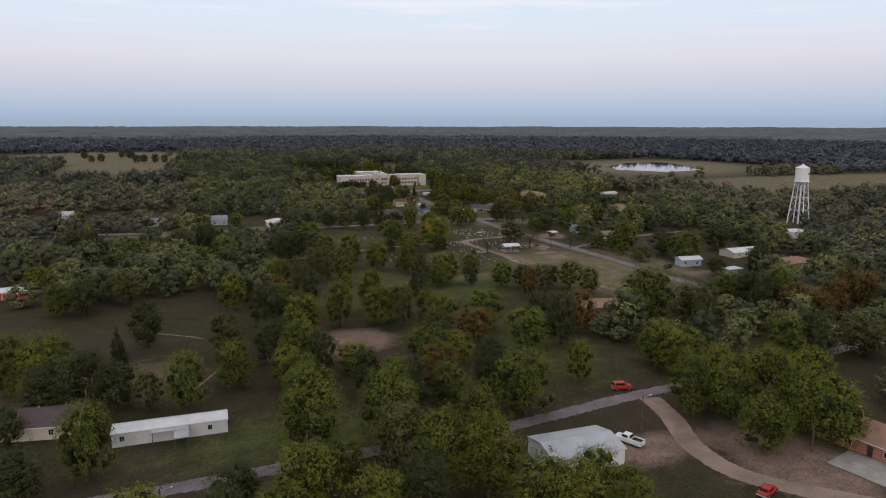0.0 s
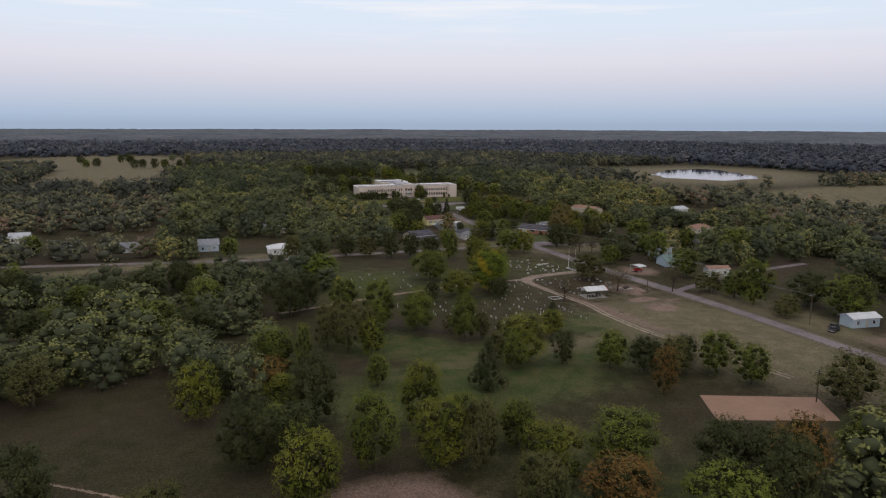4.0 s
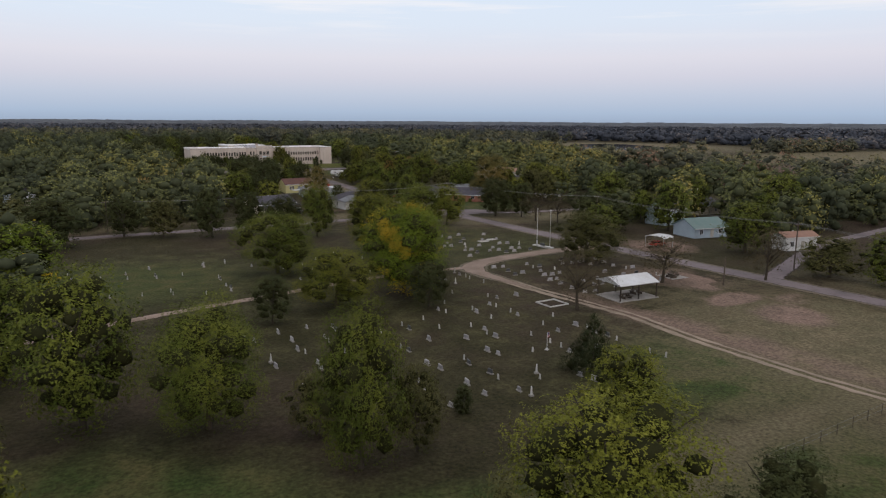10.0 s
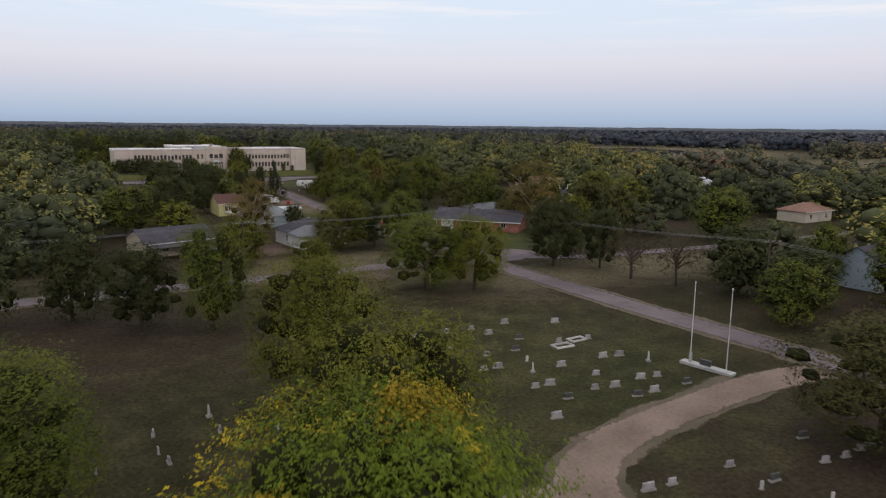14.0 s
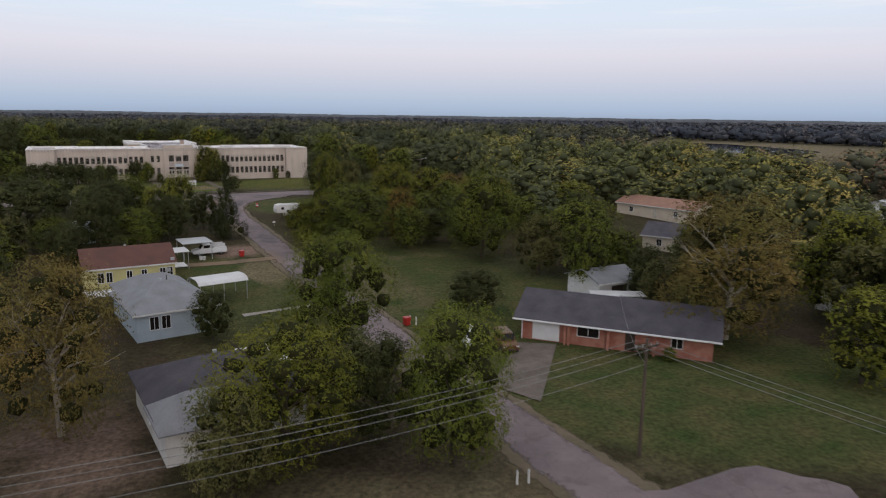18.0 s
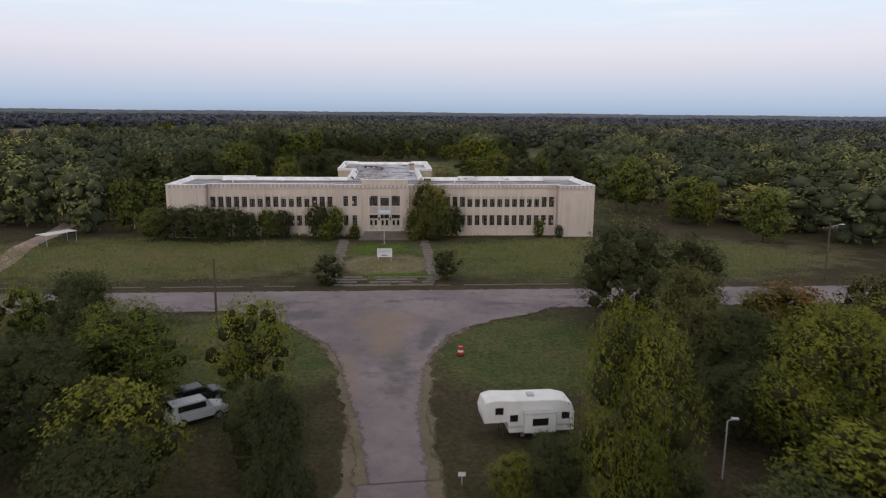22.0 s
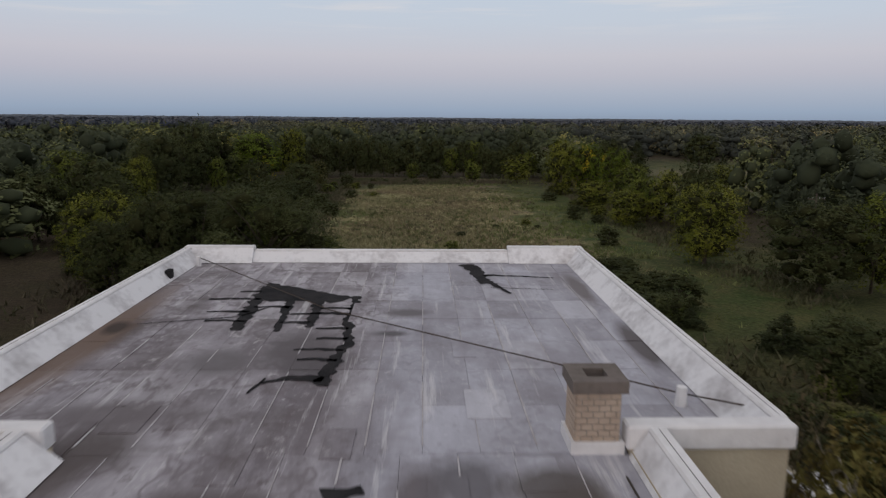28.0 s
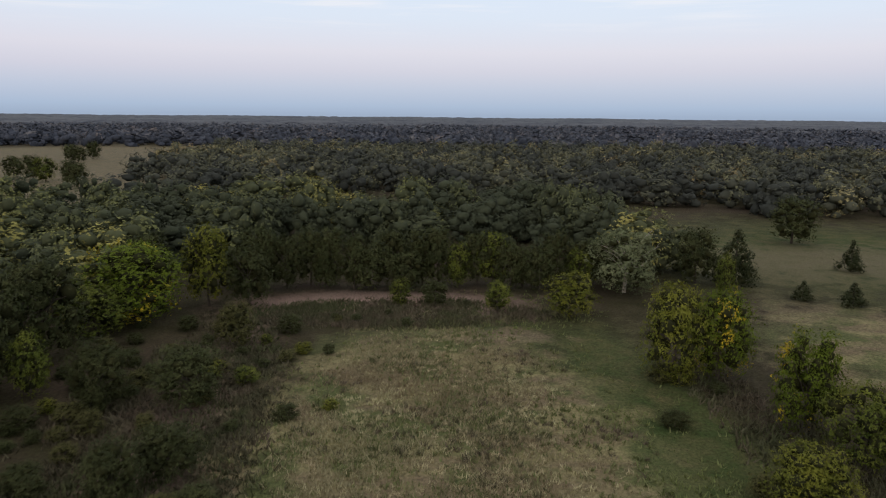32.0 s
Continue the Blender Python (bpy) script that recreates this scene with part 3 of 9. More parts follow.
def slab(name, corners, mat, label, category, lift=0.05, kind="structure"):
    """A flat quad-sided surface laid on the ground, cut into small cells."""
    a, b, c, d = [Vector((*p, 0)) for p in corners]
    n, m = max(1, int((b - a).length / 4)), max(1, int((d - a).length / 4))
    verts, faces = [], []
    for j in range(m + 1):
        for i in range(n + 1):
            p = a.lerp(b, i / n).lerp(d.lerp(c, i / n), j / m)
            verts.append((p.x, p.y, float(gz(p.x, p.y)) + lift))
    for j in range(m):
        for i in range(n):
            k = j * (n + 1) + i
            faces.append((k, k + 1, k + n + 2, k + n + 1))
    return tagged(new(name, from_np(name, verts, faces, mat)), label, category, kind=kind)


def fray(m):
    """Lets the worn edge of a road break up into the grass."""
    nt = m.node_tree
    out = nt.nodes["Material Output"]
    at = nt.nodes.new("ShaderNodeAttribute")
    at.attribute_name = "verge"
    tc = nt.nodes.new("ShaderNodeTexCoord")
    n = nt.nodes.new("ShaderNodeTexNoise")
    n.inputs["Scale"].default_value, n.inputs["Detail"].default_value, n.inputs["Roughness"].default_value = 0.9, 7.0, 0.7
    nt.links.new(tc.outputs["Object"], n.inputs["Vector"])
    s = nt.nodes.new("ShaderNodeMath")
    s.operation = "MULTIPLY_ADD"
    nt.links.new(n.outputs["Fac"], s.inputs[0])
    s.inputs[1].default_value = 1.5
    nt.links.new(at.outputs["Fac"], s.inputs[2])
    r = nt.nodes.new("ShaderNodeMapRange")
    r.inputs["From Min"].default_value, r.inputs["From Max"].default_value = 1.2, 1.55
    nt.links.new(s.outputs[0], r.inputs[0])
    clear = nt.nodes.new("ShaderNodeBsdfTransparent")
    mix = nt.nodes.new("ShaderNodeMixShader")
    keep = nt.nodes.new("ShaderNodeMath")
    keep.operation = "MULTIPLY"
    gate = nt.nodes.new("ShaderNodeMath")
    gate.operation = "GREATER_THAN"
    nt.links.new(at.outputs["Fac"], gate.inputs[0])
    gate.inputs[1].default_value = 0.02
    nt.links.new(r.outputs[0], keep.inputs[0])
    nt.links.new(gate.outputs[0], keep.inputs[1])
    nt.links.new(keep.outputs[0], mix.inputs[0])
    nt.links.new(nt.nodes["Principled BSDF"].outputs[0], mix.inputs[1])
    nt.links.new(clear.outputs[0], mix.inputs[2])
    nt.links.new(mix.outputs[0], out.inputs["Surface"])


# roads and lanes, each on a broad worn shoulder
shoulder = material("worn_shoulder", (0.150, 0.116, 0.082), (0.092, 0.080, 0.048), 0.25, 0.95, 0.4, fine=8.0)
for worn in (asphalt, gravel, dirt, shoulder):
    fray(worn)
strip("street_shoulder", [(1, -620), (1.5, -375), (3, -332), (1.5, -292), (0, -236), (0.5, -190), (1, -150), (1, -100), (1, -50)], 7.4, shoulder, "bare worn shoulder along the street", "shoulder", 0.045, 0.35)
strip("side_shoulder", [(-420, -150), (-228, -172), (-136, -191), (-60, -193), (0, -193)], 7.0, shoulder, "bare worn shoulder along the side street", "shoulder", 0.05, 0.35)
strip("lane_shoulder", [(-12, -261), (-25, -262), (-34, -263.5), (-40, -267), (-41, -272), (-40, -281), (-39.6, -290)], 5.5, shoulder, "worn bare strip beside the lane", "shoulder", 0.045, 0.6, widths=[6.5, 6, 6, 7, 5.5, 4.2, 3.0])
strip("street", [(1, -620), (1.5, -375), (3, -332), (1.5, -292), (0, -236), (0.5, -190), (1, -150), (1, -100), (1, -50)], 5.6, asphalt, "worn grey asphalt street through the town", "road", 0.07)
strip("cross_street", [(-420, -150), (-228, -172), (-136, -191), (-60, -193), (0, -193)], 5.2, asphalt, "worn grey asphalt side street", "road", 0.09)
strip("school_road", [(-260, -43), (-60, -43.5), (0, -43.5), (60, -43), (260, -38)], 9.5, asphalt, "patched asphalt road in front of the school", "road", 0.09, cols=14, step=0.9)
strip("mouth_shoulder", [(1.5, -84), (0.9, -76), (0.4, -70), (0.4, -65), (0.4, -61.5), (0.3, -58), (0.2, -55), (0.3, -51.3), (0.5, -48.7), (0.5, -46)], 7, shoulder, "bare dirt edge round the junction", "shoulder", 0.085, 0.5, widths=[6.4, 6.8, 8.8, 10.0, 11.4, 14.8, 19, 27, 38, 46], cols=9, step=1.2)
strip("street_mouth", [(1.5, -84), (0.9, -76), (0.4, -70), (0.4, -65), (0.4, -61.5), (0.3, -58), (0.2, -55), (0.3, -51.3), (0.5, -48.7), (0.5, -46)], 6, asphalt, "broken asphalt where the streets meet", "road", 0.12, 0.3, widths=[5.0, 5.4, 7.2, 8.6, 10.0, 13.2, 17.2, 25, 36, 44], cols=40, step=0.8)
blob("junction_asphalt", 3, -194, 10, 7, asphalt, "broad worn asphalt street junction", "road", 0.11, seed=4)
strip("river_road", [(-330, -468), (-186, -475), (-157, -474), (-119, -474), (-90, -470), (-40, -466), (60, -455)], 5.0, asphalt, "narrow asphalt road between the trees", "road", 0.07)
strip("curved_drive", [(-84, -472), (-86, -482), (-92, -494), (-92, -506), (-80, -520), (-60, -535)], 5.5, gravel, "curved gravel drive", "road", 0.1)
strip("cemetery_lane", [(-3, -262), (-12, -261), (-25, -262), (-34, -263.5), (-40, -267), (-41, -272), (-40.2, -279), (-39.8, -287)], 3.2, gravel, "pale gravel cemetery lane", "road", 0.08, widths=[5, 4.6, 4.4, 4.6, 5.2, 4, 2.8, 1.6])
pale_sand = material("pale_sand", (0.33, 0.255, 0.195), (0.20, 0.16, 0.115), 0.35, 0.95, 0.4, fine=9.0)
for off_, wide_ in ((-0.75, 0.95), (0.75, 0.6)):
    strip("wheel_track", [(-40.1 + off_, -280), (-39.7 + off_, -288), (-38.6 + off_, -298), (-37.4 + off_, -308), (-38.8 + off_, -322), (-38.5 + off_, -340), (-36 + off_, -354), (-30 + off_, -385)], wide_, pale_sand, "pale sandy wheel track across the grass", "track", 0.07, 0.2, widths=[wide_ * k for k in (1.2, 1.2, 1.1, 1.0, 1.0, 0.9, 0.8, 0.7)], cols=7, step=1.2)
strip("inner_lane", [(-41, -267), (-60, -266), (-84, -271), (-100, -274), (-135, -285)], 2.8, gravel, "gravel lane between the graves", "road", 0.07)
strip("east_lane", [(3, -303), (20, -296), (45, -286), (90, -280)], 4.5, asphalt, "narrow lane between the yards", "road", 0.06)
strip("east_street", [(5, -195), (20, -203), (60, -208), (140, -212)], 4.5, asphalt, "side street past the houses", "road", 0.06)
slab("infield", [(-64, -398), (-41, -407), (-35, -396), (-58, -386)], clay, "reddish clay ball field infield", "ball field", 0.05)
strip("meadow_track", [(-176, -430), (-168, -415), (-166, -402), (-172, -390), (-185, -380)], 1.4, dirt, "faint curved track through the meadow", "track", 0.06)
slab("driveway", [(3.6, -168.0), (5.4, -173.0), (16.2, -161.0), (12.8, -158.6)], mossy, "stained grey concrete driveway", "driveway", 0.09)
strip("dirt_drive", [(-1.2, -110.2), (-5, -110.6), (-10, -111.2), (-16, -110.2)], 3.0, dirt, "bare dirt drive", "driveway", 0.07)
strip("garden_path", [(-1.5, -136), (-12, -137)], 0.8, concrete, "narrow concrete garden path", "path", 0.07)
blob("pond", 405, 150, 92, 56, water, "still pond reflecting the sky", "pond", 0.15, rz=45, seed=32, kind="structure")
kerb_rnd = random.Random(12)
for x0, x1 in ((-60, -10), (-5, 5), (7, 27)):
    x = x0
    while x < x1:
        ln = kerb_rnd.uniform(1.0, 2.8)
        if kerb_rnd.random() < 0.8:
            bm = boxes((-ln / 2, ln / 2 - 0.04, -0.14, 0.14, -0.15, kerb_rnd.uniform(0.05, 0.11)), bevel=0.03)
            k = part("kerb", bm, mossy, at=pose(x + ln / 2, -36.45 + kerb_rnd.uniform(-0.08, 0.08), 0, kerb_rnd.uniform(-2, 2), kerb_rnd.uniform(-1, 1), kerb_rnd.uniform(-2.5, 2.5)))
            tagged(k, "low broken concrete kerb along the lawn", "kerb", kind="structure")
        x += ln

# ---- the school ----
stucco = material("pinkish_stucco", (0.560, 0.485, 0.432), (0.465, 0.398, 0.352), 0.35, 0.9, 0.25, fine=16.0, stretch=(1, 1, 0.45))
stucco_trim = material("weathered_stucco_trim", (0.605, 0.530, 0.480), (0.49, 0.42, 0.375), 0.6, 0.9, 0.25, fine=12.0, stretch=(1, 1, 0.3))


def streaked(m, dirt, amount):
    """Runs of dirt down a wall: narrow across, long in height."""
    nt = m.node_tree
    b = nt.nodes["Principled BSDF"]
    src = b.inputs["Base Color"].links[0].from_socket
    geo, mp, n, r, mx = (nt.nodes.new(k) for k in ("ShaderNodeNewGeometry", "ShaderNodeMapping", "ShaderNodeTexNoise", "ShaderNodeMapRange", "ShaderNodeMix"))
    mp.inputs["Scale"].default_value = (1.0, 1.0, 0.07)
    n.inputs["Scale"].default_value, n.inputs["Detail"].default_value = 1.7, 5.0
    r.inputs["From Min"].default_value, r.inputs["From Max"].default_value, r.inputs["To Max"].default_value = 0.50, 0.72, amount
    mx.data_type = "RGBA"
    mx.inputs["B"].default_value = (*dirt, 1)
    nt.links.new(geo.outputs["Position"], mp.inputs[0])
    nt.links.new(mp.outputs[0], n.inputs["Vector"])
    nt.links.new(n.outputs["Fac"], r.inputs[0])
    nt.links.new(r.outputs[0], mx.inputs["Factor"])
    nt.links.new(src, mx.inputs["A"])
    nt.links.new(mx.outputs["Result"], b.inputs["Base Color"])


streaked(stucco, (0.24, 0.20, 0.17), 0.24)
streaked(stucco_trim, (0.22, 0.19, 0.165), 0.30)
spandrel_mat = material("grey_spandrel", (0.45, 0.395, 0.38), (0.36, 0.31, 0.295), 0.8, 0.9, 0.2)
side_brick = material("cream_brick", (0.50, 0.44, 0.33), (0.40, 0.34, 0.25), 0.8, 0.9, 0.4, fine=18.0)
chimney_brick = material("tan_chimney_brick", (0.47, 0.375, 0.30), (0.36, 0.275, 0.215), 1.5, 0.9, 0.3, fine=12.0)
# Darker than the dentils set on it, so the gaps read grey.
frieze_mat = material("grey_frieze", (0.30, 0.27, 0.265), (0.42, 0.375, 0.36), 0.5, 0.9, 0.2)
coping = material("white_roof_coating", (0.80, 0.785, 0.79), (0.56, 0.535, 0.535), 0.22, 0.75, 0.25, fine=12.0, mixed=0.6)


def roof_material():
    """Pale coated roofing sheets with grime drawn along the fall, ponding marks and rust."""
    m = bpy.data.materials.new("stained_roof_membrane")
    m.use_nodes = True
    nt = m.node_tree
    b = nt.nodes["Principled BSDF"]
    b.inputs["Roughness"].default_value, b.inputs["Specular IOR Level"].default_value = 0.75, 0.3
    geo = nt.nodes.new("ShaderNodeNewGeometry")
    info = nt.nodes.new("ShaderNodeObjectInfo")

    def tex(scale, stretch, detail=6.0, rough=0.65):
        mp = nt.nodes.new("ShaderNodeMapping")
        mp.inputs["Scale"].default_value = stretch
        nt.links.new(geo.outputs["Position"], mp.inputs[0])
        n = nt.nodes.new("ShaderNodeTexNoise")
        n.inputs["Scale"].default_value, n.inputs["Detail"].default_value, n.inputs["Roughness"].default_value = scale, detail, rough
        nt.links.new(mp.outputs[0], n.inputs["Vector"])
        return n.outputs["Fac"]

    def math_node(op, x, y):
        n = nt.nodes.new("ShaderNodeMath")
        n.operation = op
        for i, v in enumerate((x, y)):
            if isinstance(v, float):
                n.inputs[i].default_value = v
            else:
                nt.links.new(v, n.inputs[i])
        return n.outputs[0]

    def ranged(v, lo, hi, a=0.0, c=1.0):
        r = nt.nodes.new("ShaderNodeMapRange")
        r.inputs["From Min"].default_value, r.inputs["From Max"].default_value = lo, hi
        r.inputs["To Min"].default_value, r.inputs["To Max"].default_value = a, c
        nt.links.new(v, r.inputs[0])
        return r.outputs[0]

    def mixed(fac, a, c):
        x = nt.nodes.new("ShaderNodeMix")
        x.data_type = "RGBA"
        for sock, v in (("A", a), ("B", c)):
            if isinstance(v, tuple):
                x.inputs[sock].default_value = (*v, 1)
            else:
                nt.links.new(v, x.inputs[sock])
        nt.links.new(fac, x.inputs["Factor"])
        return x.outputs["Result"]

    sep = nt.nodes.new("ShaderNodeSeparateXYZ")
    nt.links.new(geo.outputs["Position"], sep.inputs[0])
    lengthways, across = tex(0.8, (1.0, 0.25, 1.0)), tex(0.8, (0.16, 1.3, 1.0))
    pick = nt.nodes.new("ShaderNodeMix")
    nt.links.new(ranged(sep.outputs[1], 13.6, 14.2), pick.inputs["Factor"])
    nt.links.new(across, pick.inputs["A"])
    nt.links.new(lengthways, pick.inputs["B"])
    streaks = pick.outputs["Result"]
    blotch, fine = tex(0.33, (1.0, 1.0, 1.0)), tex(5.0, (1.0, 1.0, 1.0), 4.0)
    old = mixed(ranged(streaks, 0.37, 0.66), (0.412, 0.387, 0.415), (0.162, 0.142, 0.155))
    newer = mixed(ranged(streaks, 0.34, 0.70), (0.451, 0.446, 0.499), (0.309, 0.299, 0.336))
    edge = math_node("ADD", sep.outputs[0], math_node("MULTIPLY", blotch, 2.2))
    renewed = math_node("MULTIPLY", ranged(edge, 0.4, 2.2), ranged(sep.outputs[1], 13.8, 14.6))
    col = mixed(renewed, old, newer)
    worn = math_node("SUBTRACT", 1.0, math_node("MULTIPLY", renewed, 0.7))
    grime = math_node("ADD", ranged(blotch, 0.45, 0.68), math_node("MULTIPLY", info.outputs["Random"], 0.6))
    col = mixed(math_node("MULTIPLY", ranged(grime, 0.40, 1.30), worn), col, (0.110, 0.090, 0.092))
    col = mixed(ranged(info.outputs["Random"], 0.55, 0.98, 0.0, 0.3), col, (0.150, 0.130, 0.138))
    col = mixed(ranged(info.outputs["Random"], 0.25, 0.0, 0.0, 0.18), col, (0.60, 0.575, 0.585))
    col = mixed(ranged(fine, 0.60, 0.75, 0.0, 0.35), col, (0.72, 0.71, 0.72))
    grit = tex(1.7, (1.0, 0.6, 1.0), 7.0, 0.75)
    col = mixed(math_node("MULTIPLY", ranged(grit, 0.56, 0.66, 0.0, 0.75), worn), col, (0.115, 0.095, 0.095))
    col = mixed(math_node("MULTIPLY", ranged(grit, 0.42, 0.34, 0.0, 0.5), worn), col, (0.58, 0.555, 0.555))
    # tide marks of standing water, and pale runs along the laps
    pond = tex(0.30, (1.0, 0.6, 1.0), 4.0, 0.6)
    mark = math_node("ABSOLUTE", math_node("SUBTRACT", pond, 0.5), 0.0)
    col = mixed(math_node("MULTIPLY", ranged(mark, 0.022, 0.004, 0.0, 0.55), worn), col, (0.125, 0.100, 0.108))
    col = mixed(ranged(pond, 0.52, 0.62, 0.0, 0.40), col, (0.165, 0.140, 0.152))
    runs = tex(1.1, (1.6, 0.10, 1.0), 5.0, 0.7)
    col = mixed(math_node("MULTIPLY", ranged(runs, 0.58, 0.68, 0.0, 0.6), ranged(sep.outputs[1], 13.6, 14.2)), col, (0.60, 0.58, 0.59))
    front = math_node("MULTIPLY", ranged(sep.outputs[1], 14.2, 13.6), ranged(across, 0.58, 0.42, 0.0, 0.42))
    col = mixed(front, col, mixed(ranged(grit, 0.4, 0.6), (0.150, 0.138, 0.145), (0.075, 0.066, 0.070)))
    for x, y, rx, ry, c in ((-2.6, 32.6, 1.6, 0.8, (0.11, 0.09, 0.09)), (-3.6, 27.5, 1.8, 1.0, (0.10, 0.08, 0.085)), (-5.6, 27.0, 0.8, 2.6, (0.12, 0.095, 0.09)), (5.2, 24.6, 0.8, 2.0, (0.075, 0.062, 0.06)), (5.1, 32.4, 1.0, 0.9, (0.10, 0.075, 0.055)), (-6.3, 33.6, 0.8, 1.6, (0.11, 0.09, 0.09)), (1.7, 33.0, 0.8, 1.4, (0.12, 0.10, 0.105)), (-9.3, 44.4, 0.9, 2.6, (0.06, 0.035, 0.025)), (-9.9, 44.0, 1.2, 8.0, (0.15, 0.10, 0.075)), (-9.5, 44.8, 0.5, 0.9, (0.03, 0.017, 0.012)), (-1.7, 41.0, 1.3, 2.2, (0.07, 0.06, 0.064)), (-6.0, 35.0, 1.2, 1.6, (0.085, 0.068, 0.066)), (9.0, 51.0, 0.5, 4.0, (0.14, 0.12, 0.12)), (2.7, 33.4, 1.1, 1.4, (0.12, 0.11, 0.12)), (0.6, 44.0, 0.8, 0.4, (0.09, 0.08, 0.085)), (9.3, 42.5, 0.55, 3.2, (0.08, 0.065, 0.065)), (0.2, 22.0, 1.6, 0.9, (0.11, 0.10, 0.105)), (8.8, 12.0, 1.4, 0.8, (0.13, 0.085, 0.055)),
                            (-9.2, 12.2, 2.0, 0.6, (0.12, 0.08, 0.06)), (-2.3, 42.4, 1.6, 2.6, (0.10, 0.085, 0.09)), (-4.6, 41.0, 1.6, 1.5, (0.13, 0.115, 0.12)), (5.6, 29.5, 0.6, 2.6, (0.10, 0.085, 0.09)), (4.6, 33.2, 1.4, 1.0, (0.09, 0.075, 0.07)),
                            (-5.0, 21.5, 0.7, 3.0, (0.14, 0.12, 0.125)), (-6.4, 37.0, 2.5, 1.2, (0.13, 0.11, 0.115)), (1.2, 46.8, 1.0, 0.6, (0.12, 0.105, 0.11)), (3.0, 18.0, 1.4, 0.7, (0.15, 0.13, 0.135)), (14.0, 11.5, 3.0, 0.7, (0.16, 0.14, 0.14)), (-18, 10.5, 5.0, 0.9, (0.15, 0.13, 0.135))):
        ux = math_node("DIVIDE", math_node("SUBTRACT", sep.outputs[0], float(x)), float(rx))
        uy = math_node("DIVIDE", math_node("SUBTRACT", sep.outputs[1], float(y)), float(ry))
        r = math_node("SQRT", math_node("ADD", math_node("MULTIPLY", ux, ux), math_node("MULTIPLY", uy, uy)), 0.0)
        r = math_node("ADD", r, math_node("MULTIPLY", streaks, 1.3))
        col = mixed(ranged(r, 1.75, 1.1, 0.0, 0.9), col, c)
    nt.links.new(col, b.inputs["Base Color"])
    bp = nt.nodes.new("ShaderNodeBump")
    bp.inputs["Strength"].default_value, bp.inputs["Distance"].default_value = 0.35, 0.03
    nt.links.new(streaks, bp.inputs["Height"])
    nt.links.new(bp.outputs[0], b.inputs["Normal"])
    return m


membrane = roof_material()
torn = material("torn_black_underlay", (0.012, 0.012, 0.013), (0.035, 0.032, 0.033), 1.2, 0.9, 0.5, gloss=0.08)
rust = material("rust_stain", (0.16, 0.085, 0.05), (0.10, 0.07, 0.06), 0.9, 0.95, 0.3)
frame_white = material("flaking_white_frame", (0.42, 0.40, 0.36), (0.25, 0.23, 0.2), 2.0, 0.8, 0.2)
dark_metal = material("dark_metal", (0.05, 0.048, 0.045), (0.08, 0.05, 0.035), 3.0, 0.6, 0.2, metal=0.4)
door_paint = material("faded_door_paint", (0.5, 0.47, 0.42), (0.34, 0.31, 0.27), 1.5, 0.8, 0.2)
sign_white = material("white_sign_board", (0.72, 0.72, 0.76), (0.6, 0.6, 0.63), 1.0, 0.6, 0.05)
banner_mat = material("pale_blue_banner", (0.50, 0.60, 0.68), (0.42, 0.5, 0.58), 1.0, 0.7, 0.1)
red_ink = material("faded_red_letters", (0.42, 0.12, 0.16), None, 3.0, 0.7, 0.0)
dark_ink = material("dark_blue_letters", (0.10, 0.11, 0.17), None, 3.0, 0.7, 0.0)

school = thing("school_building", 0, 0, 0, "abandoned two-storey pinkish stucco school with flat roof", "school", z=0.0)


def wall_cells(x0, x1, z0, z1, y0, y1, holes):
    """A wall with thickness, cut through by holes (x0, x1, z0, z1)."""
    bm = bmesh.new()
    cx = sorted({x0, x1, *[v for h in holes for v in h[:2]]})
    for a, b in zip(cx, cx[1:]):
        mine = sorted([(h[2], h[3]) for h in holes if h[0] <= a + 1e-6 and h[1] >= b - 1e-6])
        z = z0
        for lo, hi in mine + [(z1, z1)]:
            if lo - z > 1e-4:
                box(bm, a, b, y0, y1, z, lo)
            z = hi
    return bm


def window(parent, x, y, z0, z1, w, cols=3, rows=4, broken=0, name="window"):
    """Steel sash: frame and bars, with one dark pane sheet per light; some panes are gone or boarded."""
    rnd = random.Random(int(x * 37 + z0 * 11))
    bm = bmesh.new()
    t = 0.05
    for a, b, c, d in ((-w / 2, -w / 2 + t, z0, z1), (w / 2 - t, w / 2, z0, z1), (-w / 2 + t, w / 2 - t, z0, z0 + t), (-w / 2 + t, w / 2 - t, z1 - t, z1)):
        box(bm, x + a, x + b, y - 0.05, y + 0.05, c, d)
    for i in range(1, cols):
        u = x - w / 2 + w * i / cols
        box(bm, u - 0.012, u + 0.012, y - 0.03, y + 0.03, z0 + t, z1 - t)
    for j in range(1, rows):
        v = z0 + (z1 - z0) * j / rows
        box(bm, x - w / 2 + t, x + w / 2 - t, y - 0.026, y + 0.026, v - 0.012, v + 0.012)
    win = part(name, bm, frame_white, parent)
    bm = bmesh.new()
    box(bm, x - w / 2 - 0.04, x + w / 2 + 0.04, y - 0.16, y + 0.02, z0 - 0.09, z0)
    part("sill", bm, stucco_trim, win)
    for i in range(cols):
        for j in range(rows):
            if rnd.random() < 0.28:
                continue
            a, c = x - w / 2 + w * i / cols + 0.02, z0 + (z1 - z0) * j / rows + 0.02
            p = bmesh.new()
            box(p, a, a + w / cols - 0.04, y - 0.004, y + 0.004, c, c + (z1 - z0) / rows - 0.04)
            part("pane", p, board if rnd.random() < 0.012 else window_glass, win)
    if broken:
        bm = bmesh.new()
        box(bm, x - w / 2 + t, x + w / 2 - t, y - 0.045, y - 0.03, z1 - (z1 - z0) * broken, z1 - t)
        part("board", bm, board, win, "pale board over the upper panes")
    return win


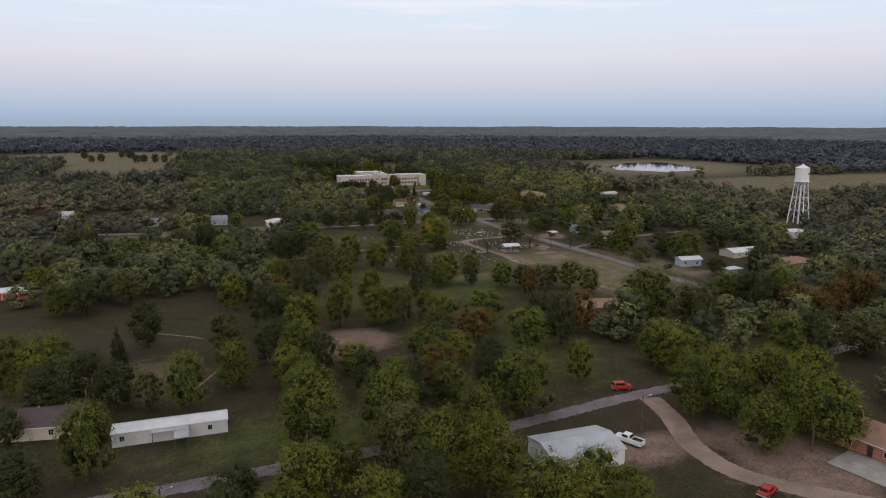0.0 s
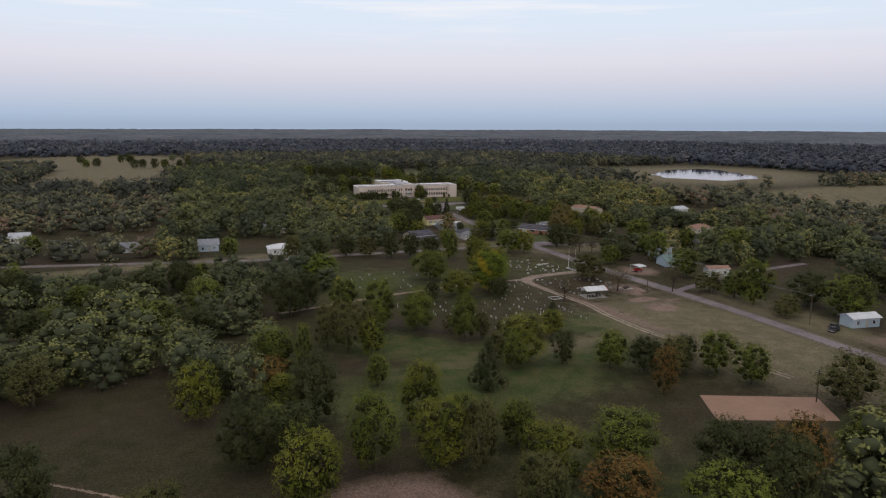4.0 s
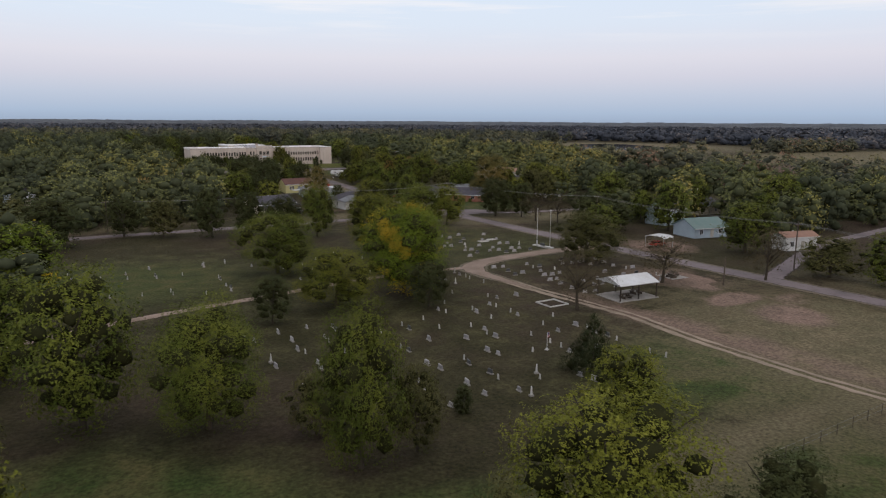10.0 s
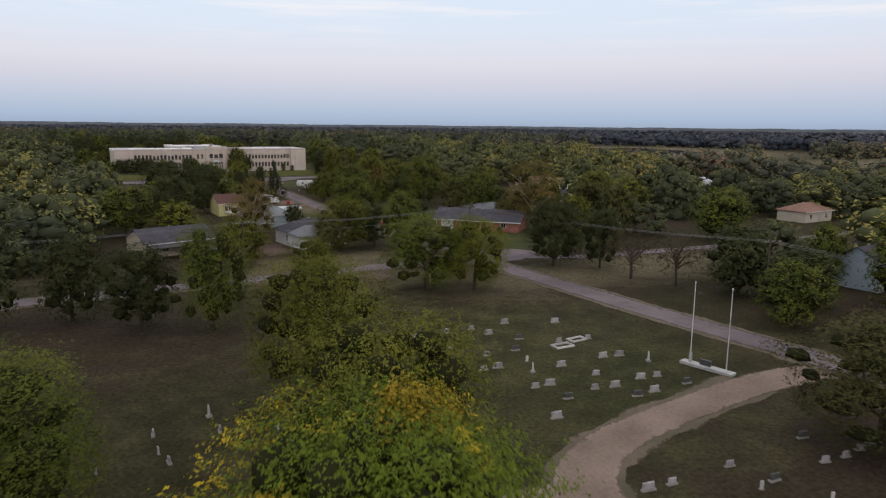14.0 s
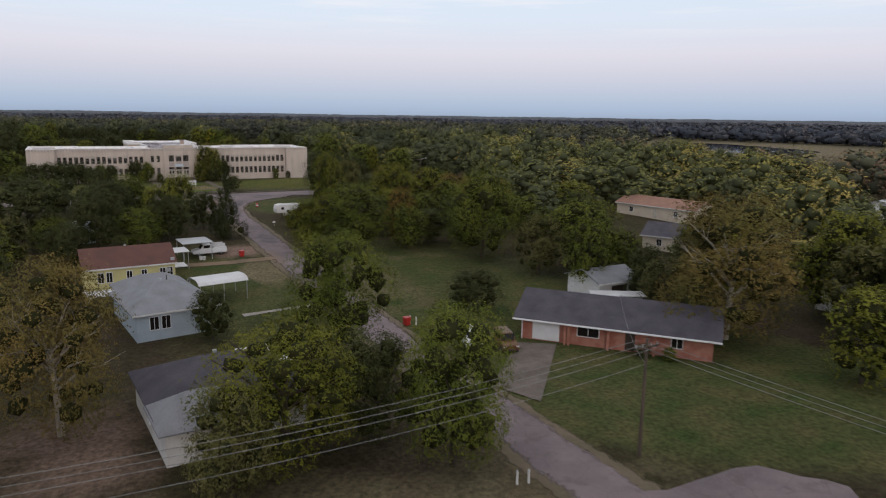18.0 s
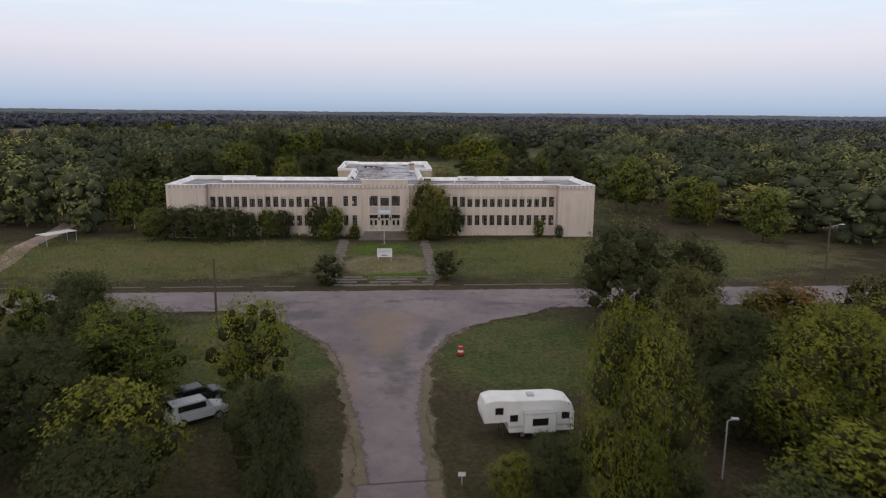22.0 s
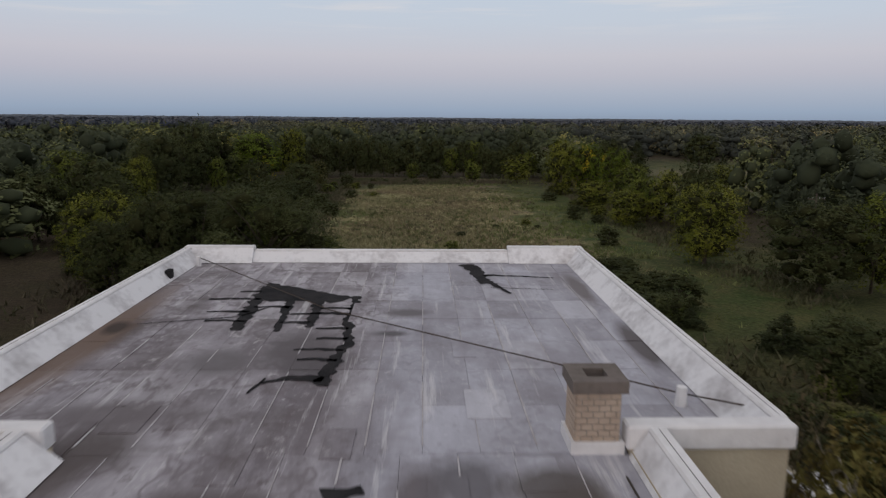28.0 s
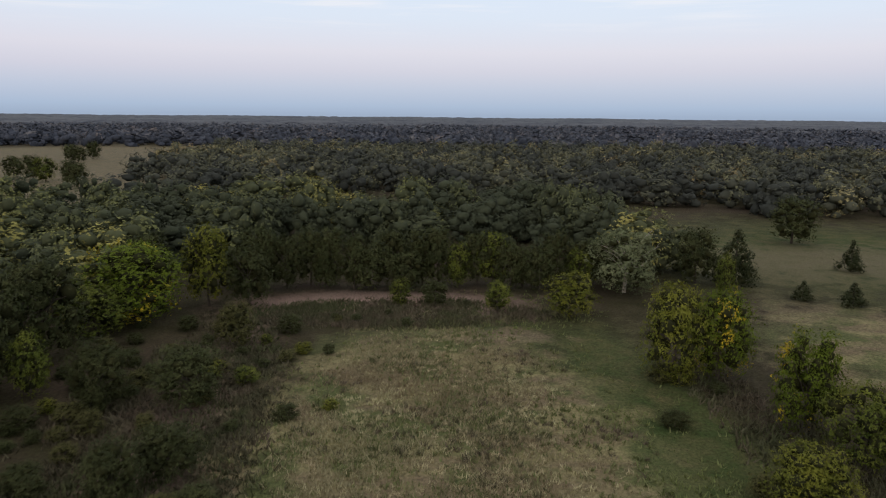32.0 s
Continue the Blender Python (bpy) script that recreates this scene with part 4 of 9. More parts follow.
board = material("pale_board", (0.48, 0.45, 0.41), (0.36, 0.33, 0.3), 0.9, 0.85, 0.15)
UP, LOW = (5.35, 7.3), (1.9, 3.85)
win_x = [31.1 - 1.4 * k for k in range(16)]
pair_x = (5.6, 7.2)
for side in (-1, 1):
    holes = [(side * x - 0.475, side * x + 0.475, *lv) for x in win_x for lv in (UP, LOW)]
    x0, x1 = sorted((side * 9.3, side * 32.0))
    part("front_wall", wall_cells(x0, x1, 0, 9.0, 1.6, 2.0, holes), stucco, school)
    for k, x in enumerate(win_x):
        for lv in (UP, LOW):
            b = 0.0
            if side > 0 and lv is UP and 2 <= k <= 11:
                b = 0.24
            if side < 0 and lv is UP and k in (5, 6, 9, 10, 12):
                b = 0.22
            window(school, side * x, 1.78, lv[0], lv[1], 0.95, 3, 5 if lv is UP else 4, b)
    for k in range(17):
        x = side * (31.8 - 1.4 * k)
        if abs(x) < 9.45:
            continue
        bm = boxes((x - 0.13, x + 0.13, 1.42, 1.6, 1.7, 7.7))
        box(bm, x - 0.10, x + 0.10, 1.44, 1.6, 7.7, 7.95)
        part("pilaster", bm, stucco_trim, school)
    part("water_table", boxes((x0, x1, 1.5, 1.6, 1.62, 1.72)), stucco_trim, school)
    # centre flank with a pair of windows
    holes = [(side * x - 0.45, side * x + 0.45, *lv) for x in pair_x for lv in ((5.6, 7.5), (2.0, 3.95))]
    x0, x1 = sorted((side * 4.3, side * 9.3))
    part("front_wall", wall_cells(x0, x1, 0, 9.0, 1.0, 1.4, holes), stucco, school)
    for x in pair_x:
        for lv in ((5.6, 7.5), (2.0, 3.95)):
            window(school, side * x, 1.2, lv[0], lv[1], 0.9, 3, 4)
    for k in range(5):
        x = side * (7.85 + 0.3 * k)
        part("flute", boxes((x - 0.09, x + 0.09, 0.86, 1.0, 0.3, 8.9)), stucco_trim, school)
    for k in range(5):
        x = side * (3.15 + 0.27 * k)
        part("flute", boxes((x - 0.085, x + 0.085, 0.14, 0.3, 0.6, 8.9)), stucco_trim, school)
    part("return_wall", boxes((min(side * 9.3, side * 9.0), max(side * 9.3, side * 9.0), 1.4, 2.0, 0, 9.0)), stucco, school)
    part("return_wall", boxes((min(side * 4.0, side * 4.3), max(side * 4.0, side * 4.3), 0.7, 1.4, 0, 9.0)), stucco, school)
    # end block
    x0, x1 = sorted((side * 32.0, side * 38.8))
    outer, inner = sorted((side * 38.8, side * 38.4)), sorted((side * 32.0, side * 32.4))
    part("end_block_wall", boxes((x0, x1, 0, 0.4, 0, 9.0)), stucco, school)
    part("end_block_side", boxes((*outer, 0.4, 16, 0, 9.0)), stucco, school)
    part("end_block_return", boxes((*inner, 0.4, 2.0, 0, 9.0)), stucco, school)
    part("end_block_back", boxes((x0, x1, 16, 16.4, 0, 9.0)), stucco, school)
    for k in range(3):
        x = side * (32.35 + 0.36 * k)
        part("flute", boxes((x - 0.11, x + 0.11, -0.08, 0.0, 0.2, 8.9)), stucco_trim, school)
        x = side * (37.65 + 0.42 * k)
        part("flute", boxes((x - 0.17, x + 0.17, -0.08, 0.0, 0.2, 8.9)), stucco_trim, school)
    for k in range(3):
        x = side * (34.5 + 0.85 * k)
        part("relief_panel", boxes((x - 0.33, x + 0.33, -0.05, 0.0, 8.05, 8.6), bevel=0.015), stucco_trim, school)
    # frieze with upright grooves
    for a, b, y in ((32.0, 38.8, 0.0), (9.3, 32.0, 1.6), (4.3, 9.3, 1.0)):
        x0, x1 = sorted((side * a, side * b))
        part("frieze", boxes((x0, x1, y - 0.06, y + 0.35, 9.0, 9.55)), frieze_mat, school)
        part("frieze_band", boxes((x0, x1, y - 0.14, y - 0.06, 8.92, 9.0)), stucco_trim, school)
        part("coping", boxes((x0, x1, y - 0.14, y + 0.42, 9.55, 9.66), bevel=0.02), coping, school)
        n = int((x1 - x0) / 0.72)
        for i in range(n):
            x = x0 + (i + 0.5) * (x1 - x0) / n
            part("dentil", boxes((x - 0.21, x + 0.21, y - 0.16, y - 0.06, 9.04, 9.5), bevel=0.02), stucco_trim, school)

    # the frieze turns the inner corners
    for xa, ya, yb in ((32.0, 0.35, 1.54), (9.3, 1.35, 1.54), (4.3, 0.65, 0.94)):
        x0, x1 = sorted((side * (xa - 0.06), side * (xa + 0.3)))
        part("frieze", boxes((x0, x1, ya, yb, 8.95, 9.55)), frieze_mat, school)
        x0, x1 = sorted((side * (xa - 0.14), side * (xa + 0.36)))
        part("coping", boxes((x0, x1, ya + 0.07, yb - 0.08, 9.55, 9.655)), coping, school)

# middle bay with three doors
bay = (-2.15, -0.1, 1.95)
holes = [(x - 0.8, x + 0.8, 5.75, 7.6) for x in bay] + [(x - 0.8, x + 0.8, 1.2, 4.15) for x in bay]
part("entrance_wall", wall_cells(-4.3, 4.3, 0, 9.0, 0.3, 0.7, holes), stucco, school)
for x in bay:
    window(school, x, 0.5, 5.75, 7.6, 1.6, 5, 5, 0.2 if x == -0.1 else 0)
    window(school, x, 0.55, 3.4, 4.15, 1.6, 5, 1, name="transom")
    for s in (-1, 1):
        bm = boxes((x + s * 0.4 - 0.39, x + s * 0.4 + 0.39, 0.5, 0.56, 1.2, 3.38))
        door = part("door", bm, door_paint, school)
        part("door_glass", boxes((x + s * 0.4 - 0.2, x + s * 0.4 + 0.2, 0.485, 0.5, 2.2, 3.1)), window_glass, door)
        part("handle", boxes((x + s * 0.12 - 0.02, x + s * 0.12 + 0.02, 0.44, 0.5, 2.05, 2.35)), dark_metal, door)
for x in (-3.05, -1.12, 0.92, 2.85):
    part("pier", boxes((x - 0.2, x + 0.2, 0.12, 0.3, 0.6, 8.9)), stucco_trim, school)
for x in bay:
    part("spandrel", boxes((x - 0.78, x + 0.78, 0.24, 0.3, 4.45, 5.6), bevel=0.02), spandrel_mat, school)
for x in (-1.12, 0.92):
    part("wall_lantern", boxes((x - 0.12, x + 0.12, -0.04, 0.12, 3.2, 3.75), bevel=0.03), dark_metal, school)
part("frieze", boxes((-4.3, 4.3, 0.24, 0.65, 9.0, 9.6)), frieze_mat, school)
for i in range(12):
    x = -4.0 + i * 8.0 / 11
    part("dentil", boxes((x - 0.24, x + 0.24, 0.14, 0.24, 9.06, 9.54)), stucco_trim, school)
part("raised_parapet", boxes((-4.3, 4.1, 0.3, 0.7, 9.6, 10.5)), stucco, school)
for i in range(17):
    x = -4.05 + i * 0.495
    part("rib", boxes((x - 0.16, x + 0.16, 0.26, 0.3, 9.7, 10.4)), stucco_trim, school)
part("coping", boxes((-4.4, 4.2, 0.2, 0.75, 10.5, 10.62), bevel=0.02), coping, school)
part("coping_block", boxes((-4.42, -4.0, 0.18, 0.78, 10.62, 10.74)), coping, school)
part("coping_block", boxes((3.8, 4.22, 0.18, 0.78, 10.62, 10.74)), coping, school)
bm = boxes((-1.25, 1.05, -0.12, -0.02, 4.3, 5.05), bevel=0.01)
part("banner", bm, banner_mat, school, "pale blue banner with unreadable lettering")
part("banner_bars", boxes((-0.95, 0.75, -0.128, -0.121, 4.72, 4.85), (-0.8, 0.55, -0.128, -0.121, 4.5, 4.6)), sign_white, school)
# porch and steps
for k in range(5):
    part("step", boxes((-3.9 - 0.2 * k, 3.9 + 0.2 * k, -1.7 - 0.35 * k, -1.35 - 0.35 * k if k else 0.3, -0.3, 1.15 - 0.19 * (k + 0.2)), bevel=0.02), mossy, school)
for x in (3.0, 3.6, 4.2):
    part("railing_post", rod(bmesh.new(), (x, -1.5, 1.1), (x, -1.5, 1.95), 0.03), dark_metal, school)
part("railing", rod(rod(bmesh.new(), (2.8, -1.5, 1.95), (4.4, -1.5, 1.95), 0.03), (2.8, -1.5, 1.5), (4.4, -1.5, 1.5), 0.02), dark_metal, school)

# back walls, wing and roofs
for x0, x1, y0, y1 in ((-32, -7.2, 13.9, 14.3), (7.0, 32, 13.9, 14.3), (-32.4, -32, 14.3, 16), (32, 32.4, 14.3, 16), (-7.2, -6.8, 14.3, 34.9), (6.6, 7.0, 14.3, 34.9),
                       (-11.0, -7.2, 34.7, 35.1), (7.0, 10.4, 34.7, 35.1), (-11.0, -10.6, 35.1, 57.5), (10.0, 10.4, 35.1, 57.5), (-10.6, 10.0, 57.1, 57.5)):
    part("rear_wall", boxes((x0, x1, y0, y1, -0.3, 9.3)), side_brick, school)
CAP = [(-32, -7.6, 13.95, 14.35, 9.25, 9.75), (7.4, 14.6, 13.95, 14.35, 9.25, 9.75), (14.6, 32, 14.0, 14.5, 9.25, 9.95), (-7.6, -7.15, 13.95, 34.55, 9.1, 9.9), (6.95, 7.4, 13.95, 34.55, 9.1, 9.9),
       (-11.1, -6.8, 34.55, 35.1, 9.3, 9.9), (6.5, 10.5, 34.55, 35.1, 9.3, 9.9), (-11.15, -10.75, 35.1, 57.0, 9.1, 9.9), (10.15, 10.55, 35.1, 57.0, 9.1, 9.9),
       (-11.15, -7.4, 57.0, 57.6, 9.25, 9.95), (6.4, 10.55, 57.0, 57.6, 9.25, 9.95), (-7.4, 6.4, 57.1, 57.55, 9.1, 9.75),
       (-38.9, -38.3, 0.45, 16.0, 9.0, 9.66), (38.3, 38.9, 0.45, 16.0, 9.0, 9.66), (-38.9, -26, 15.9, 16.5, 9.0, 9.8), (26, 38.9, 15.9, 16.5, 9.0, 9.8)]
for c in CAP:
    part("parapet", boxes(c, bevel=0.05), coping, school)
# sloped flashing at the foot of the parapets
flashing_mat = material("worn_flashing", (0.74, 0.725, 0.735), (0.36, 0.335, 0.34), 0.5, 0.75, 0.3, fine=7.0, mixed=0.4, bias=0.12)
def cant(x0, y0, x1, y1, nx, ny, z=9.14, w=0.42, hgt=0.38):
    bm = bmesh.new()
    v = [bm.verts.new(p) for p in ((x0, y0, z + hgt), (x1, y1, z + hgt), (x1 + nx * w, y1 + ny * w, z + 0.02), (x0 + nx * w, y0 + ny * w, z + 0.02), (x0, y0, z), (x1, y1, z))]
    for f in ((0, 1, 2, 3), (0, 3, 4), (1, 5, 2), (4, 3, 2, 5), (0, 4, 5, 1)):
        bm.faces.new([v[i] for i in f])
    part("flashing", bm, flashing_mat, school)


for a in ((-7.15, 14.0, -7.15, 34.5, 1, 0, 9.14, 0.8, 0.66), (6.95, 14.0, 6.95, 34.5, -1, 0, 9.14, 0.42, 0.66), (-10.75, 35.2, -10.75, 57, 1, 0, 9.14, 0.6, 0.66), (10.15, 35.2, 10.15, 57, -1, 0, 9.14, 0.6, 0.66),
          (-7.4, 57.1, 6.4, 57.1, 0, -1, 9.14, 0.5, 0.53), (-10.7, 57.0, -7.4, 57.0, 0, -1, 9.14, 0.6, 0.75), (6.4, 57.0, 10.1, 57.0, 0, -1, 9.14, 0.6, 0.75),
          (-32, 13.95, -7.5, 13.95, 0, -1, 9.14, 0.75, 0.58), (7.3, 13.95, 14.6, 13.95, 0, -1, 9.14, 0.7, 0.58), (14.6, 14.0, 32, 14.0, 0, -1, 9.14, 0.5, 0.74),
          (-38.3, 0.5, -38.3, 15.9, 1, 0, 9.14, 0.6, 0.45), (38.3, 0.5, 38.3, 15.9, -1, 0, 9.14, 0.6, 0.45)):
    cant(*a)
for c in ((-7.4, -7.385, 14.1, 34.4, 9.895, 9.904), (7.16, 7.175, 14.1, 34.4, 9.895, 9.904), (-10.96, -10.945, 35.2, 56.9, 9.895, 9.904), (10.34, 10.355, 35.2, 56.9, 9.895, 9.904)):
    part("coping_joint", boxes(c), dark_metal, school)

# roof membrane in laid sheets
roof_rnd = random.Random(3)
SHEETS = {}
def sheet(x0, x1, y0, y1):
    w, d = round(x1 - x0, 3), round(y1 - y0, 3)
    if (w, d) not in SHEETS:
        me = finish(boxes((0, w - 0.008, 0, d - 0.008, -0.05, 0.0)), "roof_sheet")
        me.materials.append(membrane)
        SHEETS[(w, d)] = me
    ob = part("roof_sheet", SHEETS[(w, d)], None, school)
    ob.location = (x0, y0, 9.14 + roof_rnd.uniform(-0.012, 0.012))


def laid(x0, x1, y0, y1, nx, ny):
    for i in range(nx):
        for j in range(ny):
            sheet(x0 + (x1 - x0) * i / nx, x0 + (x1 - x0) * (i + 1) / nx, y0 + (y1 - y0) * j / ny, y0 + (y1 - y0) * (j + 1) / ny)


laid(-6.8, 6.6, 14.0, 34.8, 10, 7)
laid(-10.6, 10.0, 34.8, 57.1, 15, 8)
laid(-32.0, 32.0, 1.9, 14.0, 12, 6)
for s in (-1, 1):
    x0, x1 = sorted((s * 32.0, s * 38.4))
    laid(x0, x1, 0.4, 16.0, 2, 6)
# pale lapped seams between the sheets, broken where the coating has worn
seam_rnd = random.Random(8)
seam_mat = material("worn_seam_coating", (0.50, 0.475, 0.485), (0.28, 0.255, 0.26), 1.2, 0.8, 0.1, fine=6.0)
for x0, x1, y0, y1, n in ((-6.8, 6.6, 14.6, 34.6, 10), (-10.6, 10.0, 35.2, 56.4, 15)):
    for i in range(1, n):
        x, y = x0 + (x1 - x0) * i / n, y0
        while y < y1 - 1:
            ln = seam_rnd.uniform(0.7, 5.0)
            if seam_rnd.random() < 0.78:
                w = seam_rnd.uniform(0.008, 0.026)
                part("seam", boxes((x - w, x + w, y, min(y + ln, y1), 9.12, 9.158)), seam_mat, school)
            y += ln + seam_rnd.uniform(0.1, 2.0)
for k in range(34):
    x, y, w, d = seam_rnd.uniform(-9, 8), seam_rnd.uniform(15, 55), seam_rnd.uniform(0.2, 0.6), seam_rnd.uniform(0.3, 1.4)
    if y < 35.5 and abs(x) > 5.6:
        continue
    part("patch", boxes((x - w, x + w, y - d, y + d, 9.12, 9.156 + 0.004 * (k % 3))), membrane, school)
part("roof_deck", boxes((-32, 32, 2.0, 13.95, 8.7, 9.0), (-6.9, 6.7, 13.95, 34.9, 8.7, 9.0), (-10.7, 10.1, 34.9, 57.15, 8.7, 9.0), (-38.4, -32.4, 0.4, 16, 8.7, 8.98), (32.4, 38.4, 0.4, 16, 8.7, 8.98), (-4.2, 4.2, 0.7, 2.0, 8.7, 9.12), (-9.2, -4.2, 1.36, 2.0, 8.7, 9.12), (4.2, 9.2, 1.36, 2.0, 8.7, 9.12)), unlit_inside, school)
# Added near-black floor and partition that back the windows.
part("upper_floor", boxes((-31.9, 31.9, 2.1, 13.8, 4.55, 4.75)), unlit_inside, school)
part("inner_partition", boxes((-32, 32, 6.0, 6.2, 0.2, 8.6)), unlit_inside, school)
part("foundation", boxes((-38.75, 38.75, 2.1, 13.9, -0.4, 0.05)), concrete, school)


def rip(points, w0, w1, seed, name="torn_strip"):
    """A ragged black split between points, from width w0 to w1."""
    rnd = random.Random(seed)
    path = []
    for (ax, ay), (bx, by) in zip(points, points[1:]):
        n = max(2, int(math.hypot(bx - ax, by - ay) / 0.22))
        path += [(ax + (bx - ax) * i / n, ay + (by - ay) * i / n) for i in range(n)]
    path.append(points[-1])
    bm = bmesh.new()
    a, b = [], []
    for i, (x, y) in enumerate(path):
        x2, y2 = path[min(i + 1, len(path) - 1)]
        x1, y1 = path[max(i - 1, 0)]
        ln = math.hypot(x2 - x1, y2 - y1) or 1
        nx, ny = -(y2 - y1) / ln, (x2 - x1) / ln
        w = w0 + (w1 - w0) * i / (len(path) - 1)
        u, v = w * rnd.uniform(0.2, 0.8), w * rnd.uniform(0.2, 0.8)
        a.append(bm.verts.new((x + nx * u, y + ny * u, 9.162)))
        b.append(bm.verts.new((x - nx * v, y - ny * v, 9.162)))
    for i in range(len(path) - 1):
        bm.faces.new((b[i], b[i + 1], a[i + 1], a[i]))
    bmesh.ops.recalc_face_normals(bm, faces=bm.faces)
    if bm.faces[:] and bm.faces[:][0].normal.z < 0:
        bmesh.ops.reverse_faces(bm, faces=bm.faces)
    part(name, bm, torn, school)


def scrap(outline, seed, name="torn_hole", step=0.25, ragged=0.12):
    """A hole in the sheets with a ragged edge."""
    rnd = random.Random(seed)
    bm = bmesh.new()
    ring = []
    for (ax, ay), (bx, by) in zip(outline, outline[1:] + outline[:1]):
        n = max(1, int(math.hypot(bx - ax, by - ay) / step))
        ring += [bm.verts.new((ax + (bx - ax) * i / n + rnd.uniform(-ragged, ragged), ay + (by - ay) * i / n + rnd.uniform(-ragged, ragged), 9.165)) for i in range(n)]
    face = bm.faces.new(ring)
    face.normal_update()
    if face.normal.z < 0:
        face.normal_flip()
    bmesh.ops.triangulate(bm, faces=bm.faces)
    part(name, bm, torn, school)


scrap([(-5.6, 52.0), (-3.9, 50.9), (-1.2, 49.2), (-2.1, 48.2), (-2.9, 48.6), (-3.8, 48.6), (-4.7, 48.5), (-5.5, 49.4)], 1)
scrap([(4.0, 56.1), (4.8, 54.7), (4.9, 52.0), (4.4, 51.6)], 2)
rip([(-5.3, 51.2), (-5.3, 48), (-5.1, 44.4)], 0.7, 0.35, 2)
rip([(-4.1, 50.6), (-3.8, 47.5), (-3.6, 44.3)], 0.5, 0.18, 3)
rip([(-2.9, 50.2), (-2.6, 47.5), (-2.5, 44.8)], 0.5, 0.3, 4)
rip([(-1.1, 49.4), (-1.1, 46), (-0.85, 43), (-1.1, 40.6), (-1.2, 39.0)], 0.3, 0.42, 5)
rip([(-3.0, 39.2), (-2.2, 39.7), (-1.2, 39.5)], 0.14, 0.5, 6)
rip([(-3.2, 38.4), (-2.95, 39.6)], 0.1, 0.16, 7)
for k, (x0, x1, y) in enumerate(((-7.4, -5.2, 48.9), (-6.4, -5.2, 50.2), (-5.2, -3.7, 47.6), (-6.6, -5.0, 45.6), (-3.5, -1.1, 46.6), (-2.4, -1.0, 47.4), (-2.2, -1.0, 44.6), (-2.0, -0.9, 43.4), (-2.6, -0.9, 42.2), (-2.3, -1.0, 41.2), (-3.7, -2.6, 45.4), (-6.9, -5.2, 46.9))):
    rip([(x0, y), ((x0 + x1) / 2, y + 0.1), (x1, y - 0.05)], 0.16, 0.30, 20 + k, "crack")
rip([(-9.0, 45.2), (-7.2, 45.7), (-5.4, 46.2), (-4.6, 47.6)], 0.05, 0.1, 40, "crack")
rip([(4.2, 56.2), (4.4, 54.4), (4.8, 52.6), (5.7, 49.9)], 0.85, 0.12, 41)
rip([(4.6, 53.6), (6.4, 53.4), (8.2, 53.0)], 0.4, 0.05, 42, "crack")
rip([(4.9, 51.0), (7.8, 50.6)], 0.08, 0.03, 43, "crack")
rip([(-0.7, 21.7), (0.1, 22.0), (0.7, 21.6)], 0.4, 0.3, 44)
rip([(-0.3, 22.5), (0.9, 22.3)], 0.12, 0.06, 45, "crack")
rip([(-0.3, 32.9), (0.5, 33.2)], 0.5, 0.3, 46)
for k in range(14):
    x, y = roof_rnd.uniform(-30, 30), roof_rnd.uniform(4, 11)
    rip([(x, y), (x + roof_rnd.uniform(0.5, 2.2), y + roof_rnd.uniform(-0.1, 0.1))], 0.14, 0.07, 70 + k, "crack")
for k in range(7):
    x = -9.5 + 3.1 * k
    part("slot", boxes((x, x + 2.6, 8.55, 8.8, 9.12, 9.166)), patch_tar, school)


def flap(cx, cy, cz, w, d, h, seed, mat, n=16, name="torn_flap"):
    """Curled scraps of membrane round a hole in the flashing."""
    rnd = random.Random(seed)
    bm = bmesh.new()
    for k in range(n):
        p = Vector((cx + rnd.uniform(-w, w) / 2, cy + rnd.uniform(-d, d) / 2, cz + rnd.uniform(0, h * 0.7)))
        q = rnd.uniform(0.12, 0.34)
        a = [bm.verts.new(p + Vector((rnd.uniform(-q, q), rnd.uniform(-q, q), rnd.uniform(-0.1, 0.22)))) for _ in range(4)]
        bm.faces.new(a[:3])
        bm.faces.new((a[0], a[2], a[3]))
    part(name, bm, mat, school)


bm = bmesh.new()
bmesh.ops.create_icosphere(bm, subdivisions=2, radius=1, matrix=Matrix.Translation((-6.8, 14.75, 9.35)) @ Matrix.Diagonal((0.5, 0.55, 0.36, 1)))
lump_rnd = random.Random(9)
for v in bm.verts:
    v.co += Vector((lump_rnd.uniform(-0.12, 0.12), lump_rnd.uniform(-0.12, 0.12), lump_rnd.uniform(-0.1, 0.1)))
part("torn_flap", bm, torn, school)
flap(-6.7, 29.2, 9.25, 0.6, 0.9, 0.35, 2, torn, 6)
part("hole", boxes((7.55, 9.05, 13.2, 13.5, 9.17, 9.52), bevel=0.05), torn, school)
flap(8.3, 13.25, 9.2, 1.3, 0.35, 0.45, 3, rust, 14)
flap(7.7, 13.3, 9.25, 0.5, 0.4, 0.4, 4, coping, 6)
flap(15.6, 13.6, 9.3, 1.5, 0.5, 0.4, 5, torn, 12)
flap(18.6, 13.9, 9.6, 1.4, 0.4, 0.5, 6, torn, 16)
flap(24.5, 13.6, 9.3, 0.9, 0.4, 0.3, 7, torn, 8)
flap(-11.2, 13.5, 9.3, 1.1, 0.3, 0.2, 8, torn, 8)
flap(-18.6, 13.7, 9.6, 1.2, 0.3, 0.3, 9, coping, 8)
flap(-2.2, 6.7, 9.14, 0.8, 0.4, 0.1, 10, torn, 10)
flap(17.0, 6.4, 9.14, 0.8, 0.5, 0.15, 11, torn, 10)
rip([(-10.5, 12.3), (-9.0, 12.4)], 0.35, 0.4, 93, "hole")
rip([(9.0, 12.0), (9.9, 12.1)], 0.3, 0.45, 94, "hole")
